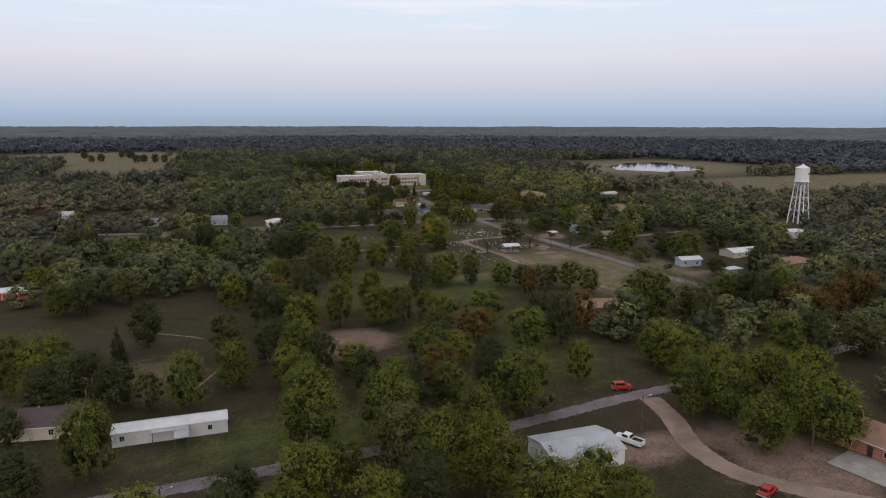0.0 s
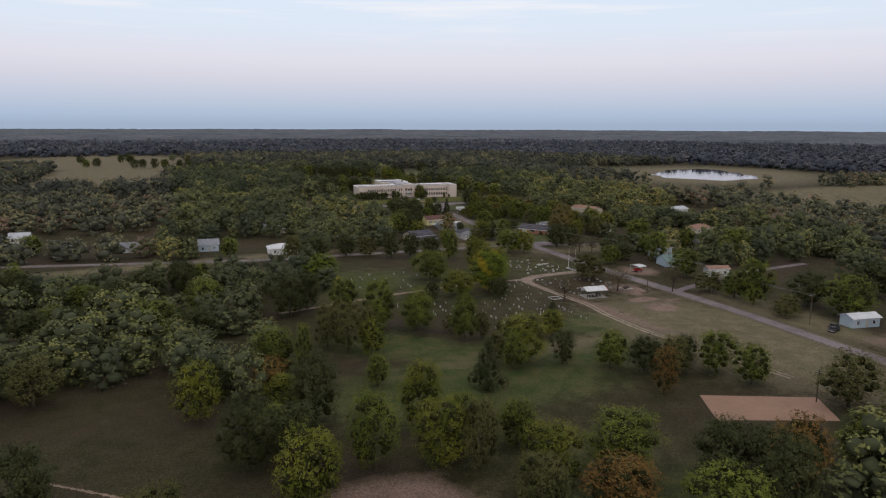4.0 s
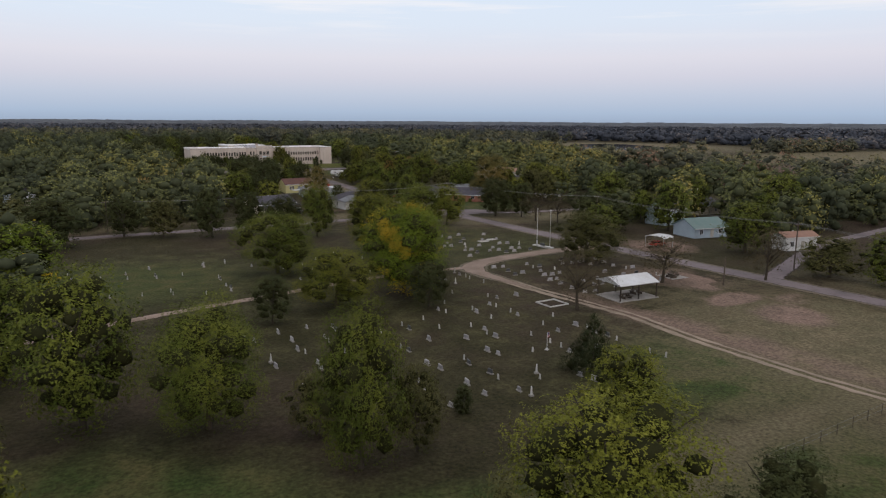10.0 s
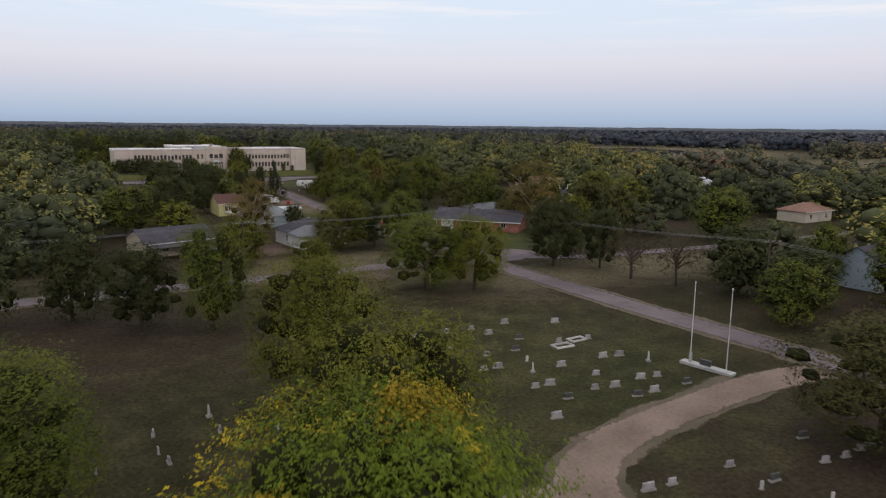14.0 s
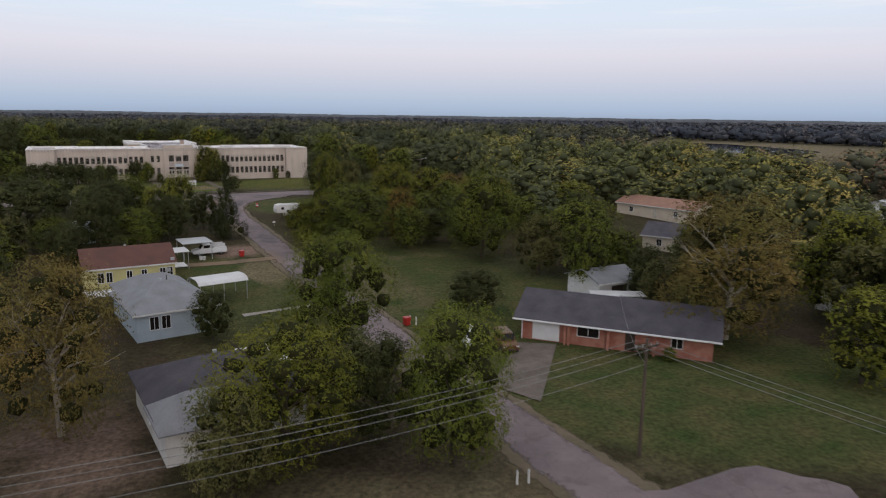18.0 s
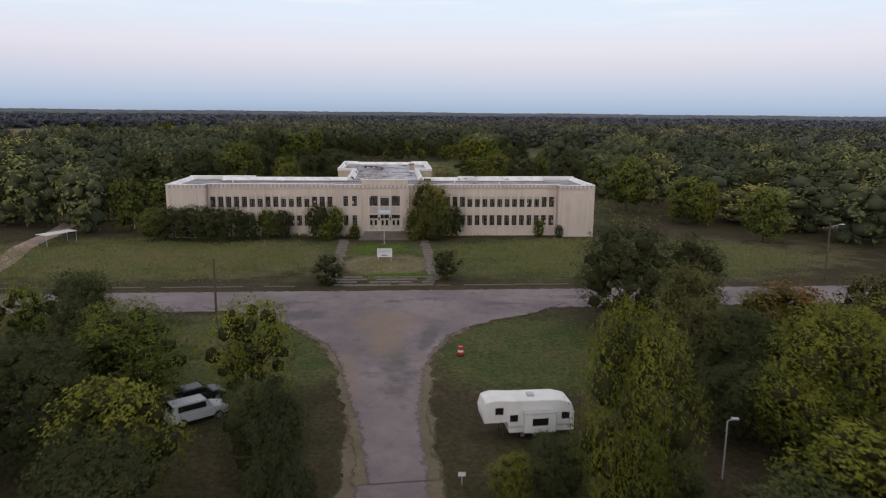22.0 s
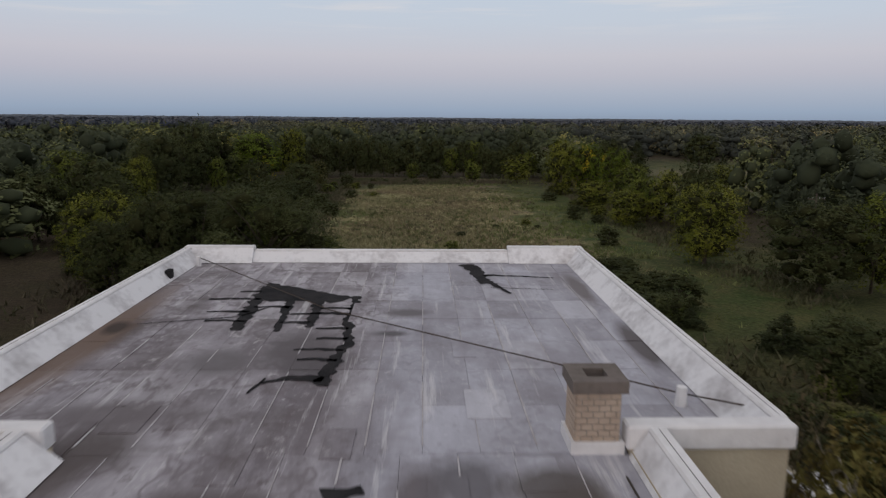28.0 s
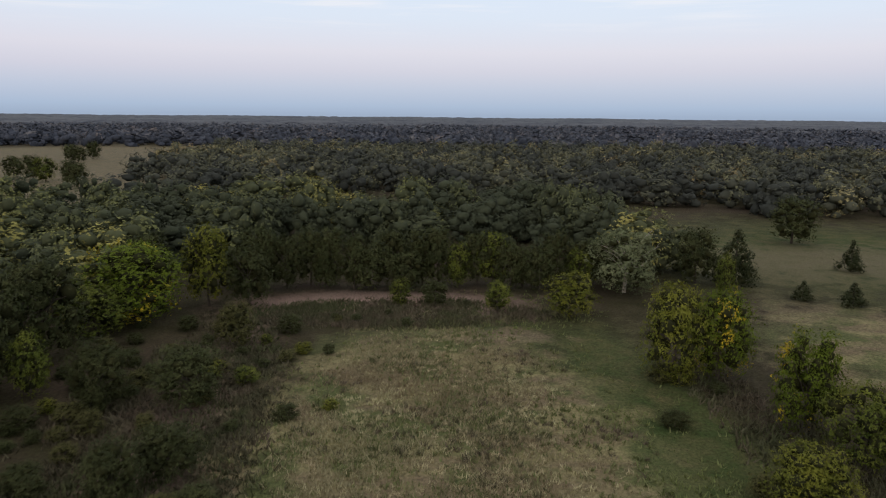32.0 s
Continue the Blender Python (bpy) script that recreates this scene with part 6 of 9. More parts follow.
# town houses seen between the trees
TOWN = [("house", "white house under a broad pale metal roof", -119, -176, 0, 13, 9, 2.9, siding_white, metal_white, "hip", 1.6),
        ("house", "tall pale blue house north of the side street", -151, -157, 0, 9, 8, 3.6, siding_blue, shingle_grey, "gable", 1.8),
        ("house", "white house with grey roof near the side street", -186, -149, 0, 9, 7, 2.7, siding_white, shingle_grey, "gable", 1.8),
        ("house", "small white house behind a long fence", -214, -150, 20, 8, 7, 2.6, siding_white, shingle_grey, "gable", 2.0),
        ("house", "white house with a pale roof among trees", -237, -112, 0, 9, 7, 2.8, siding_white, metal_grey, "gable", 2.0),
        ("house", "grey house with dark roof among trees", -118, -108, 0, 10, 8, 3.4, siding_blue, shingle_dark, "gable", 2.0),
        ("house", "small pale house with a light roof", -112, -120, 0, 7, 6, 2.8, siding_cream, metal_white, "gable", 1.2),
        ("mobile_home", "blue and white mobile home beside the street", 25, -358, -8, 9.5, 5, 3.0, siding_blue, metal_white, "gable", 0.9),
        ("mobile_home", "short dark blue mobile home with white roof", 27.5, -380, 0, 6.5, 4, 2.8, siding_blue, metal_white, "flat", 0.2),
        ("house", "red-brick house with low tan roof", 63, -377, 0, 15, 10, 3.0, red_brick, shingle_tan, "hip", 1.4),
        ("house", "low house under a wide white roof", 62, -349, 0, 15, 9, 2.6, siding_cream, metal_white, "gable", 1.2),
        ("mobile_home", "white mobile home with pinkish roof", 36, -286, -15, 8.5, 4.5, 3.2, siding_white, shingle_tan, "gable", 0.8),
        ("house", "low house with green metal roof", 33.4, -262.2, -10, 10, 8, 2.6, siding_blue, metal_green, "gable", 1.9),
        ("house", "grey-blue house behind the green roof", 42, -243, 0, 8, 7, 4.6, siding_blue, shingle_dark, "gable", 1.8),
        ("house", "white house with pale gable among trees", 60, -168, 0, 8, 8, 3.6, siding_white, shingle_tan, "gable", 2.2),
        ("house", "long cream ranch house with tan roof", 92, -102, -78, 20, 9, 2.9, siding_cream, shingle_tan, "gable", 1.5),
        ("house", "house with dark grey roof behind trees", 70, -130, -60, 15, 9, 2.8, siding_cream, shingle_dark, "gable", 1.8),
        ("storage_units", "row of storage units with red doors", -232, -316, 0, 16, 7, 2.8, siding_white, metal_white, "gable", 0.7),
        ("house", "low brown house with wide purple-brown roof", -205, -441, -12, 14, 10, 2.8, siding_cream, shingle_purple, "hip", 1.7),
        ("house", "small white house near the crossroads", 95, -330, 0, 10, 8, 3.0, siding_white, shingle_grey, "gable", 1.6),
        ("shop", "low white shop building by the paved lot", 128, -318, 0, 16, 9, 3.4, siding_white, metal_white, "flat", 0.2),
        ("house", "cream house east of the street", 70, -232, 0, 10, 8, 3.0, siding_cream, shingle_dark, "gable", 1.7),
        ("house", "pale house with tan roof in the trees", 110, -190, 0, 12, 8, 3.0, siding_cream, shingle_tan, "hip", 1.7),
        ("house", "long white house roof near the pond", 150, -120, 10, 15, 8, 3.0, siding_white, metal_grey, "gable", 1.4),
        ("shed", "small grey-roofed shed hidden under trees", -28.5, -88.0, 10, 5, 4, 2.4, siding_blue, shingle_grey, "gable", 1.0),
        ("house", "grey roofed house west of the school street", -64, -92, 0, 11, 8, 3.0, siding_white, shingle_dark, "gable", 1.8)]
for nm, lb, x, y, rz, w, d, hh, wall, roof, rk, rh in TOWN:
    ww = [(-w * 0.3, 0.9, 1.0, 1.3, "s"), (w * 0.28, 0.9, 1.0, 1.3, "s")] if nm != "storage_units" else []
    dd = [(0.3, 0.95, 2.1, door_paint)] if nm != "storage_units" else [(-7 + 2.3 * k, 2.0, 2.3, material("red_roller_door", (0.42, 0.04, 0.05), None, 1.0, 0.5, 0.1)) for k in range(7)]
    house(nm, lb, x, y, rz, w, d, hh, wall, roof, rk, rh, ww, dd, {"mobile_home": "mobile home", "storage_units": "storage units"}.get(nm, nm))
mh = house("mobile_home", "long white mobile home with a front porch roof", -181, -453.0, -2, 20.5, 4.6, 2.7, siding_white, metal_white, "gable", 0.7, [(-8.5, 1.0, 0.9, 1.1, "s"), (7, 1.0, 0.9, 1.1, "s")], [], "mobile home", over=0.15)
part("porch_roof", boxes((-3.4, 3.2, -3.9, -2.4, 2.45, 2.55)), metal_grey, mh)
part("ramp_roof", boxes((0.6, 3.2, -7.4, -3.9, 2.35, 2.45)), metal_grey, mh)
for x, y in ((-3.2, -3.8), (3.0, -3.8), (0.8, -7.2), (3.0, -7.2)):
    part("porch_post", boxes((x - 0.06, x + 0.06, y - 0.06, y + 0.06, 0, 2.4)), wood_post, mh)
house("metal_building", "grey metal workshop with low gable roof", -114.3, -490.3, -2, 14, 9.5, 3.2, siding_white, metal_grey, "gable", 1.0, [(2, 1.0, 1.2, 1.0, "s")], [(5.2, 2.0, 2.4, garage_white)], "workshop", over=0.2)
ph = house("house", "brick house with wide tan shingle roof", -60.0, -508.5, -82, 18, 10, 2.8, red_brick, shingle_tan, "gable", 2.0, [(-4, 0.9, 1.4, 1.2, "s"), (3, 0.9, 1.4, 1.2, "s")], [(0, 1.0, 2.1, dark_metal)])
part("chimney", boxes((-6.5, -5.3, 0.5, 1.7, 3.0, 6.2)), red_brick, ph)
slab("house_drive", [(-72, -520), (-64, -516), (-66, -506), (-74, -508)], concrete, "pale concrete driveway slab", "driveway", 0.1)

# ---- pavilion and park ----
pav = thing("picnic_pavilion", -29.4, -299.1, -4, "open picnic shelter with white metal roof on slab", "pavilion")
part("slab", boxes((-4.1, 4.1, -3.1, 3.1, -0.2, 0.12), bevel=0.02), concrete, pav)
part("roof", roof_mesh(7.8, 5.8, 2.6, 0.95, "gable", 0.15, 0.1), metal_white, pav)
for s_ in (-1, 1):
    bm = bmesh.new()
    tri = [bm.verts.new((s_ * (3.9 - k), yy, zz)) for k in (0, 0.06) for yy, zz in ((-2.9, 2.6), (2.9, 2.6), (0, 3.55))]
    for f in ((0, 1, 2), (5, 4, 3), (0, 3, 4, 1), (1, 4, 5, 2), (2, 5, 3, 0)):
        bm.faces.new([tri[i] for i in f])
    bmesh.ops.recalc_face_normals(bm, faces=bm.faces)
    part("gable_panel", bm, metal_white, pav)
for x in (-3.75, 0, 3.75):
    for y in (-2.75, 2.75):
        part("post", boxes((x - 0.08, x + 0.08, y - 0.08, y + 0.08, 0.1, 2.62)), dark_metal, pav)
part("beam", boxes((-3.8, 3.8, -2.82, -2.68, 2.42, 2.6)), dark_metal, pav)
slab("table_pad", [(-13.4, -294.6), (-9.4, -294.9), (-9.2, -290.6), (-13.2, -290.4)], concrete, "pale concrete pad beside the shelter", "pad", 0.06)
for x, y, rz_ in ((-31.0, -300.4, -4), (-27.2, -299.0, -4), (-12.2, -293.2, 80), (-10.5, -292.2, 80)):
    tb = thing("picnic_table", x, y, rz_, "dark wooden picnic table on the concrete slab", "table", "picnic tables", z=float(gz(x, y)) + (0.12 if x < -20 else 0.06))
    part("tabletop", boxes((-0.9, 0.9, -0.38, 0.38, 0.70, 0.75)), wood_post, tb)
    for s in (-1, 1):
        part("bench", boxes((-0.9, 0.9, s * 0.65 - 0.14, s * 0.65 + 0.14, 0.42, 0.46)), wood_post, tb)
        part("leg", boxes((s * 0.65 - 0.05, s * 0.65 + 0.05, -0.7, 0.7, 0.0, 0.42)), wood_post, tb)
        part("upright", boxes((s * 0.65 - 0.05, s * 0.65 + 0.05, -0.1, 0.1, 0.42, 0.7)), wood_post, tb)

# ---- cemetery ----
granite = material("grey_granite", (0.38, 0.365, 0.375), (0.22, 0.21, 0.215), 2.5, 0.6, 0.1, obj_random=0.5)
marble = material("white_marble", (0.58, 0.56, 0.545), (0.38, 0.365, 0.35), 1.5, 0.7, 0.1, obj_random=0.4)
dark_granite = material("dark_granite", (0.06, 0.06, 0.065), (0.1, 0.1, 0.1), 3.0, 0.35, 0.05)


def stone_proto(kind):
    if kind == 0:
        st, bs, mat, lb = (0.42, 0.09, 0.52), (0.54, 0.18, 0.14), granite, "grey granite headstone on a low base"
    elif kind == 1:
        st, bs, mat, lb = (0.19, 0.07, 0.72), (0.24, 0.12, 0.08), marble, "narrow white marble headstone"
    elif kind == 2:
        st, bs, mat, lb = (0.58, 0.11, 0.62), (0.7, 0.2, 0.16), granite, "broad grey double headstone"
    elif kind == 3:
        st, bs, mat, lb = (0.5, 0.1, 0.6), (0.62, 0.2, 0.15), dark_granite, "polished dark granite headstone"
    else:
        st, bs, mat, lb = (0.14, 0.14, 1.15), (0.28, 0.28, 0.25), marble, "white marble obelisk grave marker"
    st, bs = tuple(v * 0.8 for v in st), tuple(v * 0.8 for v in bs)
    e = tagged(new("gravestone"), lb, "gravestone", "graves in the cemetery")
    bm = boxes((-st[0], st[0], -st[1], st[1], bs[2] - 0.02, bs[2] + st[2]), bevel=0.05)
    if kind == 4:
        for v in bm.verts:
            if v.co.z > 0.96:
                v.co.x *= 0.5
                v.co.y *= 0.5
    part("stone", bm, mat, e)
    part("base", boxes((-bs[0], bs[0], -bs[1], bs[1], -0.1, bs[2]), bevel=0.02), concrete, e)
    return e


LANE = [(-3, -262), (-12, -261), (-25, -262), (-34, -263.5), (-40, -267), (-41, -272), (-39.5, -281), (-39, -295), (-38, -315)]
stone_rnd = random.Random(17)
protos = [stone_proto(k) for k in range(5)]
used = set()
count = 0


def grave(x, y, kind, rz):
    global count
    if min(math.hypot(x - a, y - b) for (p, q), (r, s) in zip(LANE, LANE[1:]) for a, b in [(p + (r - p) * i / 5, q + (s - q) * i / 5) for i in range(6)]) < 3.4:
        return
    m = pose(x, y, float(gz(x, y)), stone_rnd.uniform(-3, 3), stone_rnd.uniform(-3, 3), rz)
    if kind not in used:
        used.add(kind)
        protos[kind].matrix_world = m
    else:
        copy_thing(protos[kind], m)
    count += 1


# older rows run up the slope; the newer eastern graves stand in rows across it
PLOTS = [(-36, -13, -258, -232, 3.2, 0.40, True), (-36, -12, -294, -267, 3.4, 0.34, True), (-78, -44, -326, -291, 4.3, 0.42, False), (-58, -44, -290, -270, 4.4, 0.34, False), (-98, -78, -316, -288, 4.3, 0.34, False), (-112, -78, -266, -236, 4.6, 0.30, False), (-76, -46, -264, -240, 4.4, 0.22, False)]
for x0, x1, y0, y1, row, p, newer in PLOTS:
    a0, a1, b0, b1_ = (y0, y1, x0, x1) if newer else (x0, x1, y0, y1)
    a = a0
    while a < a1:
        b = b0 + stone_rnd.uniform(0, 1)
        while b < b1_:
            if stone_rnd.random() < p and count < 299:
                k = stone_rnd.choices((0, 1, 2, 3, 4), (5, 1, 4, 2.6, 0.3) if newer else (4, 5, 2, 0.9, 1))[0]
                q = a + stone_rnd.uniform(-0.4, 0.4)
                grave(*((b, q) if newer else (q, b)), k, (-16 if newer else 90) + stone_rnd.uniform(-7, 7))
            b += stone_rnd.uniform(1.5, 2.2)
        a += row
for x, y, w, d in ((-43.2, -296.8, 3.8, 3.6), (-20, -243, 2.4, 1.4), (-17, -242, 2.2, 1.3)):
    e = thing("plot_kerb", x, y, stone_rnd.uniform(-4, 4), "low pale kerb framing a family grave plot", "grave kerb", "family plots")
    for a in ((-w / 2, w / 2, -d / 2, -d / 2 + 0.2), (-w / 2, w / 2, d / 2 - 0.2, d / 2), (-w / 2, -w / 2 + 0.2, -d / 2 + 0.2, d / 2 - 0.2), (w / 2 - 0.2, w / 2, -d / 2 + 0.2, d / 2 - 0.2)):
        part("kerb_stone", boxes((*a, -0.1, 0.18), bevel=0.02), marble, e)
for x, y in ((-12.6, -254.2), (-11.9, -258.0)):
    e = thing("flagpole", x, y, 0, "tall slim white flagpole in the cemetery", "flagpole", "cemetery flagpoles")
    part("pole", rod(bmesh.new(), (0, 0, 0), (0, 0, 8.6), 0.05, 0.03, 8), coping, e)
    part("finial", boxes((-0.06, 0.06, -0.06, 0.06, 8.6, 8.72), bevel=0.02), coping, e)
e = thing("grave_flag", -58.4, -314.2, 25, "small striped flag on a white pole by a grave", "flag")
part("pole", rod(bmesh.new(), (0, 0, 0), (0, 0, 2.3), 0.035, 0.025, 6), coping, e)
part("foot", boxes((-0.22, 0.22, -0.22, 0.22, -0.05, 0.12), bevel=0.02), marble, e)
flag_red, flag_white, flag_blue = material("flag_red", (0.40, 0.04, 0.05), None, 2.0, 0.8, 0.0), material("flag_white", (0.62, 0.60, 0.58), None, 2.0, 0.8, 0.0), material("flag_blue", (0.03, 0.04, 0.13), None, 2.0, 0.8, 0.0)
for k in range(7):
    z = 1.55 + 0.1 * k
    part("stripe", boxes((0.03 if k < 3 else 0.33, 0.62 - 0.02 * k, -0.012 - 0.008 * (k % 2), 0.012, z, z + 0.098)), flag_white if k % 2 else flag_red, e)
part("canton", boxes((0.03, 0.33, -0.014, 0.014, 1.85, 2.248)), flag_blue, e)
e = thing("memorial_wall", -12.2, -256.0, -80, "low white memorial kerb between the flagpoles", "memorial")
part("wall", boxes((-2.8, 2.8, -0.5, 0.5, -0.1, 0.3), bevel=0.03), marble, e)
part("tablet", boxes((-0.8, 0.4, -0.12, 0.12, 0.3, 0.9), bevel=0.03), dark_granite, e)
part("post", boxes((-2.0, -1.75, -0.12, 0.12, 0.3, 1.3), bevel=0.02), marble, e)

# ---- poles and wires ----
def utility_pole(x, y, h, label="brown timber utility pole with crossarm", arm=True, lamp=False, rz=0):
    e = thing("utility_pole", x, y, rz, label, "utility pole", "utility poles")
    part("pole", rod(bmesh.new(), (0, 0, -0.3), (0, 0, h), 0.15, 0.10, 8), wood_post, e)
    if arm:
        part("crossarm", boxes((-1.1, 1.1, -0.06, 0.06, h - 0.7, h - 0.58)), wood_post, e)
        for k in (-1.0, -0.4, 0.4, 1.0):
            part("insulator", rod(bmesh.new(), (k, 0, h - 0.58), (k, 0, h - 0.40), 0.04, 0.03, 6), metal_grey, e)
    if lamp:
        part("lamp_arm", rod(bmesh.new(), (0, 0, h - 0.5), (1.6, 0, h - 0.1), 0.04), metal_grey, e)
        part("lamp_head", boxes((1.5, 2.0, -0.12, 0.12, h - 0.2, h - 0.05), bevel=0.03), metal_white, e)
    return Vector((x, y, float(gz(x, y)) + h - 0.42))


tops = [utility_pole(*p) for p in ((14.5, -300, 9.5), (16.0, -243, 9.5), (5.9, -184.3, 9.0))]
left_top = utility_pole(-39.3, -184.7, 8.5)
far_left = utility_pole(-96, -186, 8.5)
south_top = utility_pole(12, -352, 9.5)
for x, y, h, a, l in ((-37.4, -398, 7.5, True, False), (-18, -51.5, 7.2, False, False), (-84, -460, 7.5, False, False), (-96.4, -485.5, 7.5, False, True), (-73, -504, 7.0, False, False), (-172, -479, 6.0, False, False), (-191, -465.5, 7.5, False, False),
                      (-205, -424, 7.5, True, False), (-183, -480, 3.2, False, True), (92, -237, 10.5, True, False), (-57, 8, 9, True, False), (62, -35, 8, True, True), (-9, -302, 5.0, False, False), (48, 100, 9, True, False)):
    utility_pole(x, y, h, "dark timber pole standing by the road" if not a else "brown timber utility pole with crossarm", a, l)
wires = []
for a, b in ((south_top, tops[0]), (tops[0], tops[1]), (tops[1], tops[2]), (tops[2], left_top), (left_top, far_left)):
    for k in (-0.9, 0.0, 0.9):
        o = Vector((k, 0, 0)) if abs(b.x - a.x) < abs(b.y - a.y) else Vector((0, k, 0))
        wires.append((a + o, b + o))
wires.append((tops[2] - Vector((0, 0, 1.5)), left_top - Vector((0, 0, 1.5))))
wires.append((tops[2] - Vector((0, 0, 1.5)), Vector((24, -162, 0.5))))
for a, b in wires:
    tagged(part("overhead_wire", cable(bmesh.new(), [a, b], 0.018, 0.9, 12), wire_mat), "thin sagging overhead wire between the poles", "wire", "overhead wires")

# ---- water tower ----
tank_white = material("white_tank_paint", (0.74, 0.74, 0.74), (0.62, 0.61, 0.6), 0.1, 0.5, 0.05)
tower = thing("water_tower", 172, -283, 20, "white steel water tower on four braced legs", "water tower")
H = 25.5
bm = bmesh.new()
bmesh.ops.create_cone(bm, cap_ends=True, segments=28, radius1=3.9, radius2=3.9, depth=8.0, matrix=Matrix.Translation((0, 0, H + 4)))
part("tank", bm, tank_white, tower)
bm = bmesh.new()
bmesh.ops.create_cone(bm, cap_ends=True, segments=28, radius1=4.1, radius2=0.4, depth=2.0, matrix=Matrix.Translation((0, 0, H + 9.0)))
part("tank_roof", bm, tank_white, tower)
bm = bmesh.new()
bmesh.ops.create_cone(bm, cap_ends=True, segments=28, radius1=0.6, radius2=3.9, depth=2.2, matrix=Matrix.Translation((0, 0, H - 1.1)))
part("tank_bottom", bm, tank_white, tower)
part("finial", rod(bmesh.new(), (0, 0, H + 10), (0, 0, H + 11), 0.12), tank_white, tower)
part("riser", rod(bmesh.new(), (0, 0, 0), (0, 0, H - 1.5), 0.45, 0.45, 12), tank_white, tower)
part("lettering_band", boxes((-1.6, 1.6, -3.96, -3.9, H + 4.2, H + 5.2)), dark_ink, tower)
bm = bmesh.new()
bmesh.ops.create_cone(bm, cap_ends=True, segments=28, radius1=4.6, radius2=4.6, depth=0.2, matrix=Matrix.Translation((0, 0, H + 0.1)))
part("balcony", bm, tank_white, tower)
legs = [(math.cos(a), math.sin(a)) for a in (0.785, 2.356, 3.927, 5.498)]
for i, (c, s) in enumerate(legs):
    part("leg", rod(bmesh.new(), (c * 6.6, s * 6.6, 0), (c * 3.7, s * 3.7, H + 0.2), 0.32, 0.26, 8), tank_white, tower)
    c2, s2 = legs[(i + 1) % 4]
    for z0, z1 in ((0.5, 8.5), (8.5, 16.0), (16.0, 24.5)):
        r0, r1 = 6.6 - 2.9 * z0 / H, 6.6 - 2.9 * z1 / H
        part("strut", rod(bmesh.new(), (c * r1, s * r1, z1), (c2 * r1, s2 * r1, z1), 0.11, 0.11, 5), tank_white, tower)
        part("brace", rod(bmesh.new(), (c * r0, s * r0, z0), (c2 * r1, s2 * r1, z1), 0.05, 0.05, 4), tank_white, tower)
        part("brace", rod(bmesh.new(), (c2 * r0, s2 * r0, z0), (c * r1, s * r1, z1), 0.05, 0.05, 4), tank_white, tower)

# ---- vehicles ----
tyre_mat = material("tyre_rubber", (0.02, 0.02, 0.02), None, 4.0, 0.9, 0.2)
rim_mat = material("steel_rim", (0.4, 0.4, 0.42), None, 4.0, 0.35, 0.0, metal=0.8)
lamp_red = material("red_tail_lamp", (0.25, 0.02, 0.02), None, 4.0, 0.3, 0.0)
lamp_clear = material("clear_headlamp", (0.7, 0.7, 0.72), None, 4.0, 0.15, 0.0)
PAINT = {}


def paint(key):
    cols = {"white": (0.72, 0.73, 0.75), "red": (0.42, 0.035, 0.03), "dark": (0.03, 0.032, 0.036), "brown": (0.12, 0.05, 0.02), "silver": (0.4, 0.41, 0.43)}
    if key not in PAINT:
        PAINT[key] = material(key + "_car_paint", cols[key], tuple(c * 0.85 for c in cols[key]), 0.8, 0.3, 0.0)
    return PAINT[key]


def hull(profile, half, taper=0.9):
    """A body drawn from a side profile, narrower at the top."""
    zs = [z for _, z in profile]
    lo, hi = min(zs), max(zs)
    bm = bmesh.new()
    sides = []
    for s in (-1, 1):
        sides.append([bm.verts.new((x, s * half * (1 - (1 - taper) * (z - lo) / (hi - lo)), z)) for x, z in profile])
    bm.faces.new(sides[0])
    bm.faces.new(sides[1][::-1])
    n = len(profile)
    for i in range(n):
        j = (i + 1) % n
        bm.faces.new((sides[0][j], sides[0][i], sides[1][i], sides[1][j]))
    bmesh.ops.recalc_face_normals(bm, faces=bm.faces)
    bmesh.ops.bevel(bm, geom=list(bm.edges), offset=0.05, segments=2, affect="EDGES")
    return bm


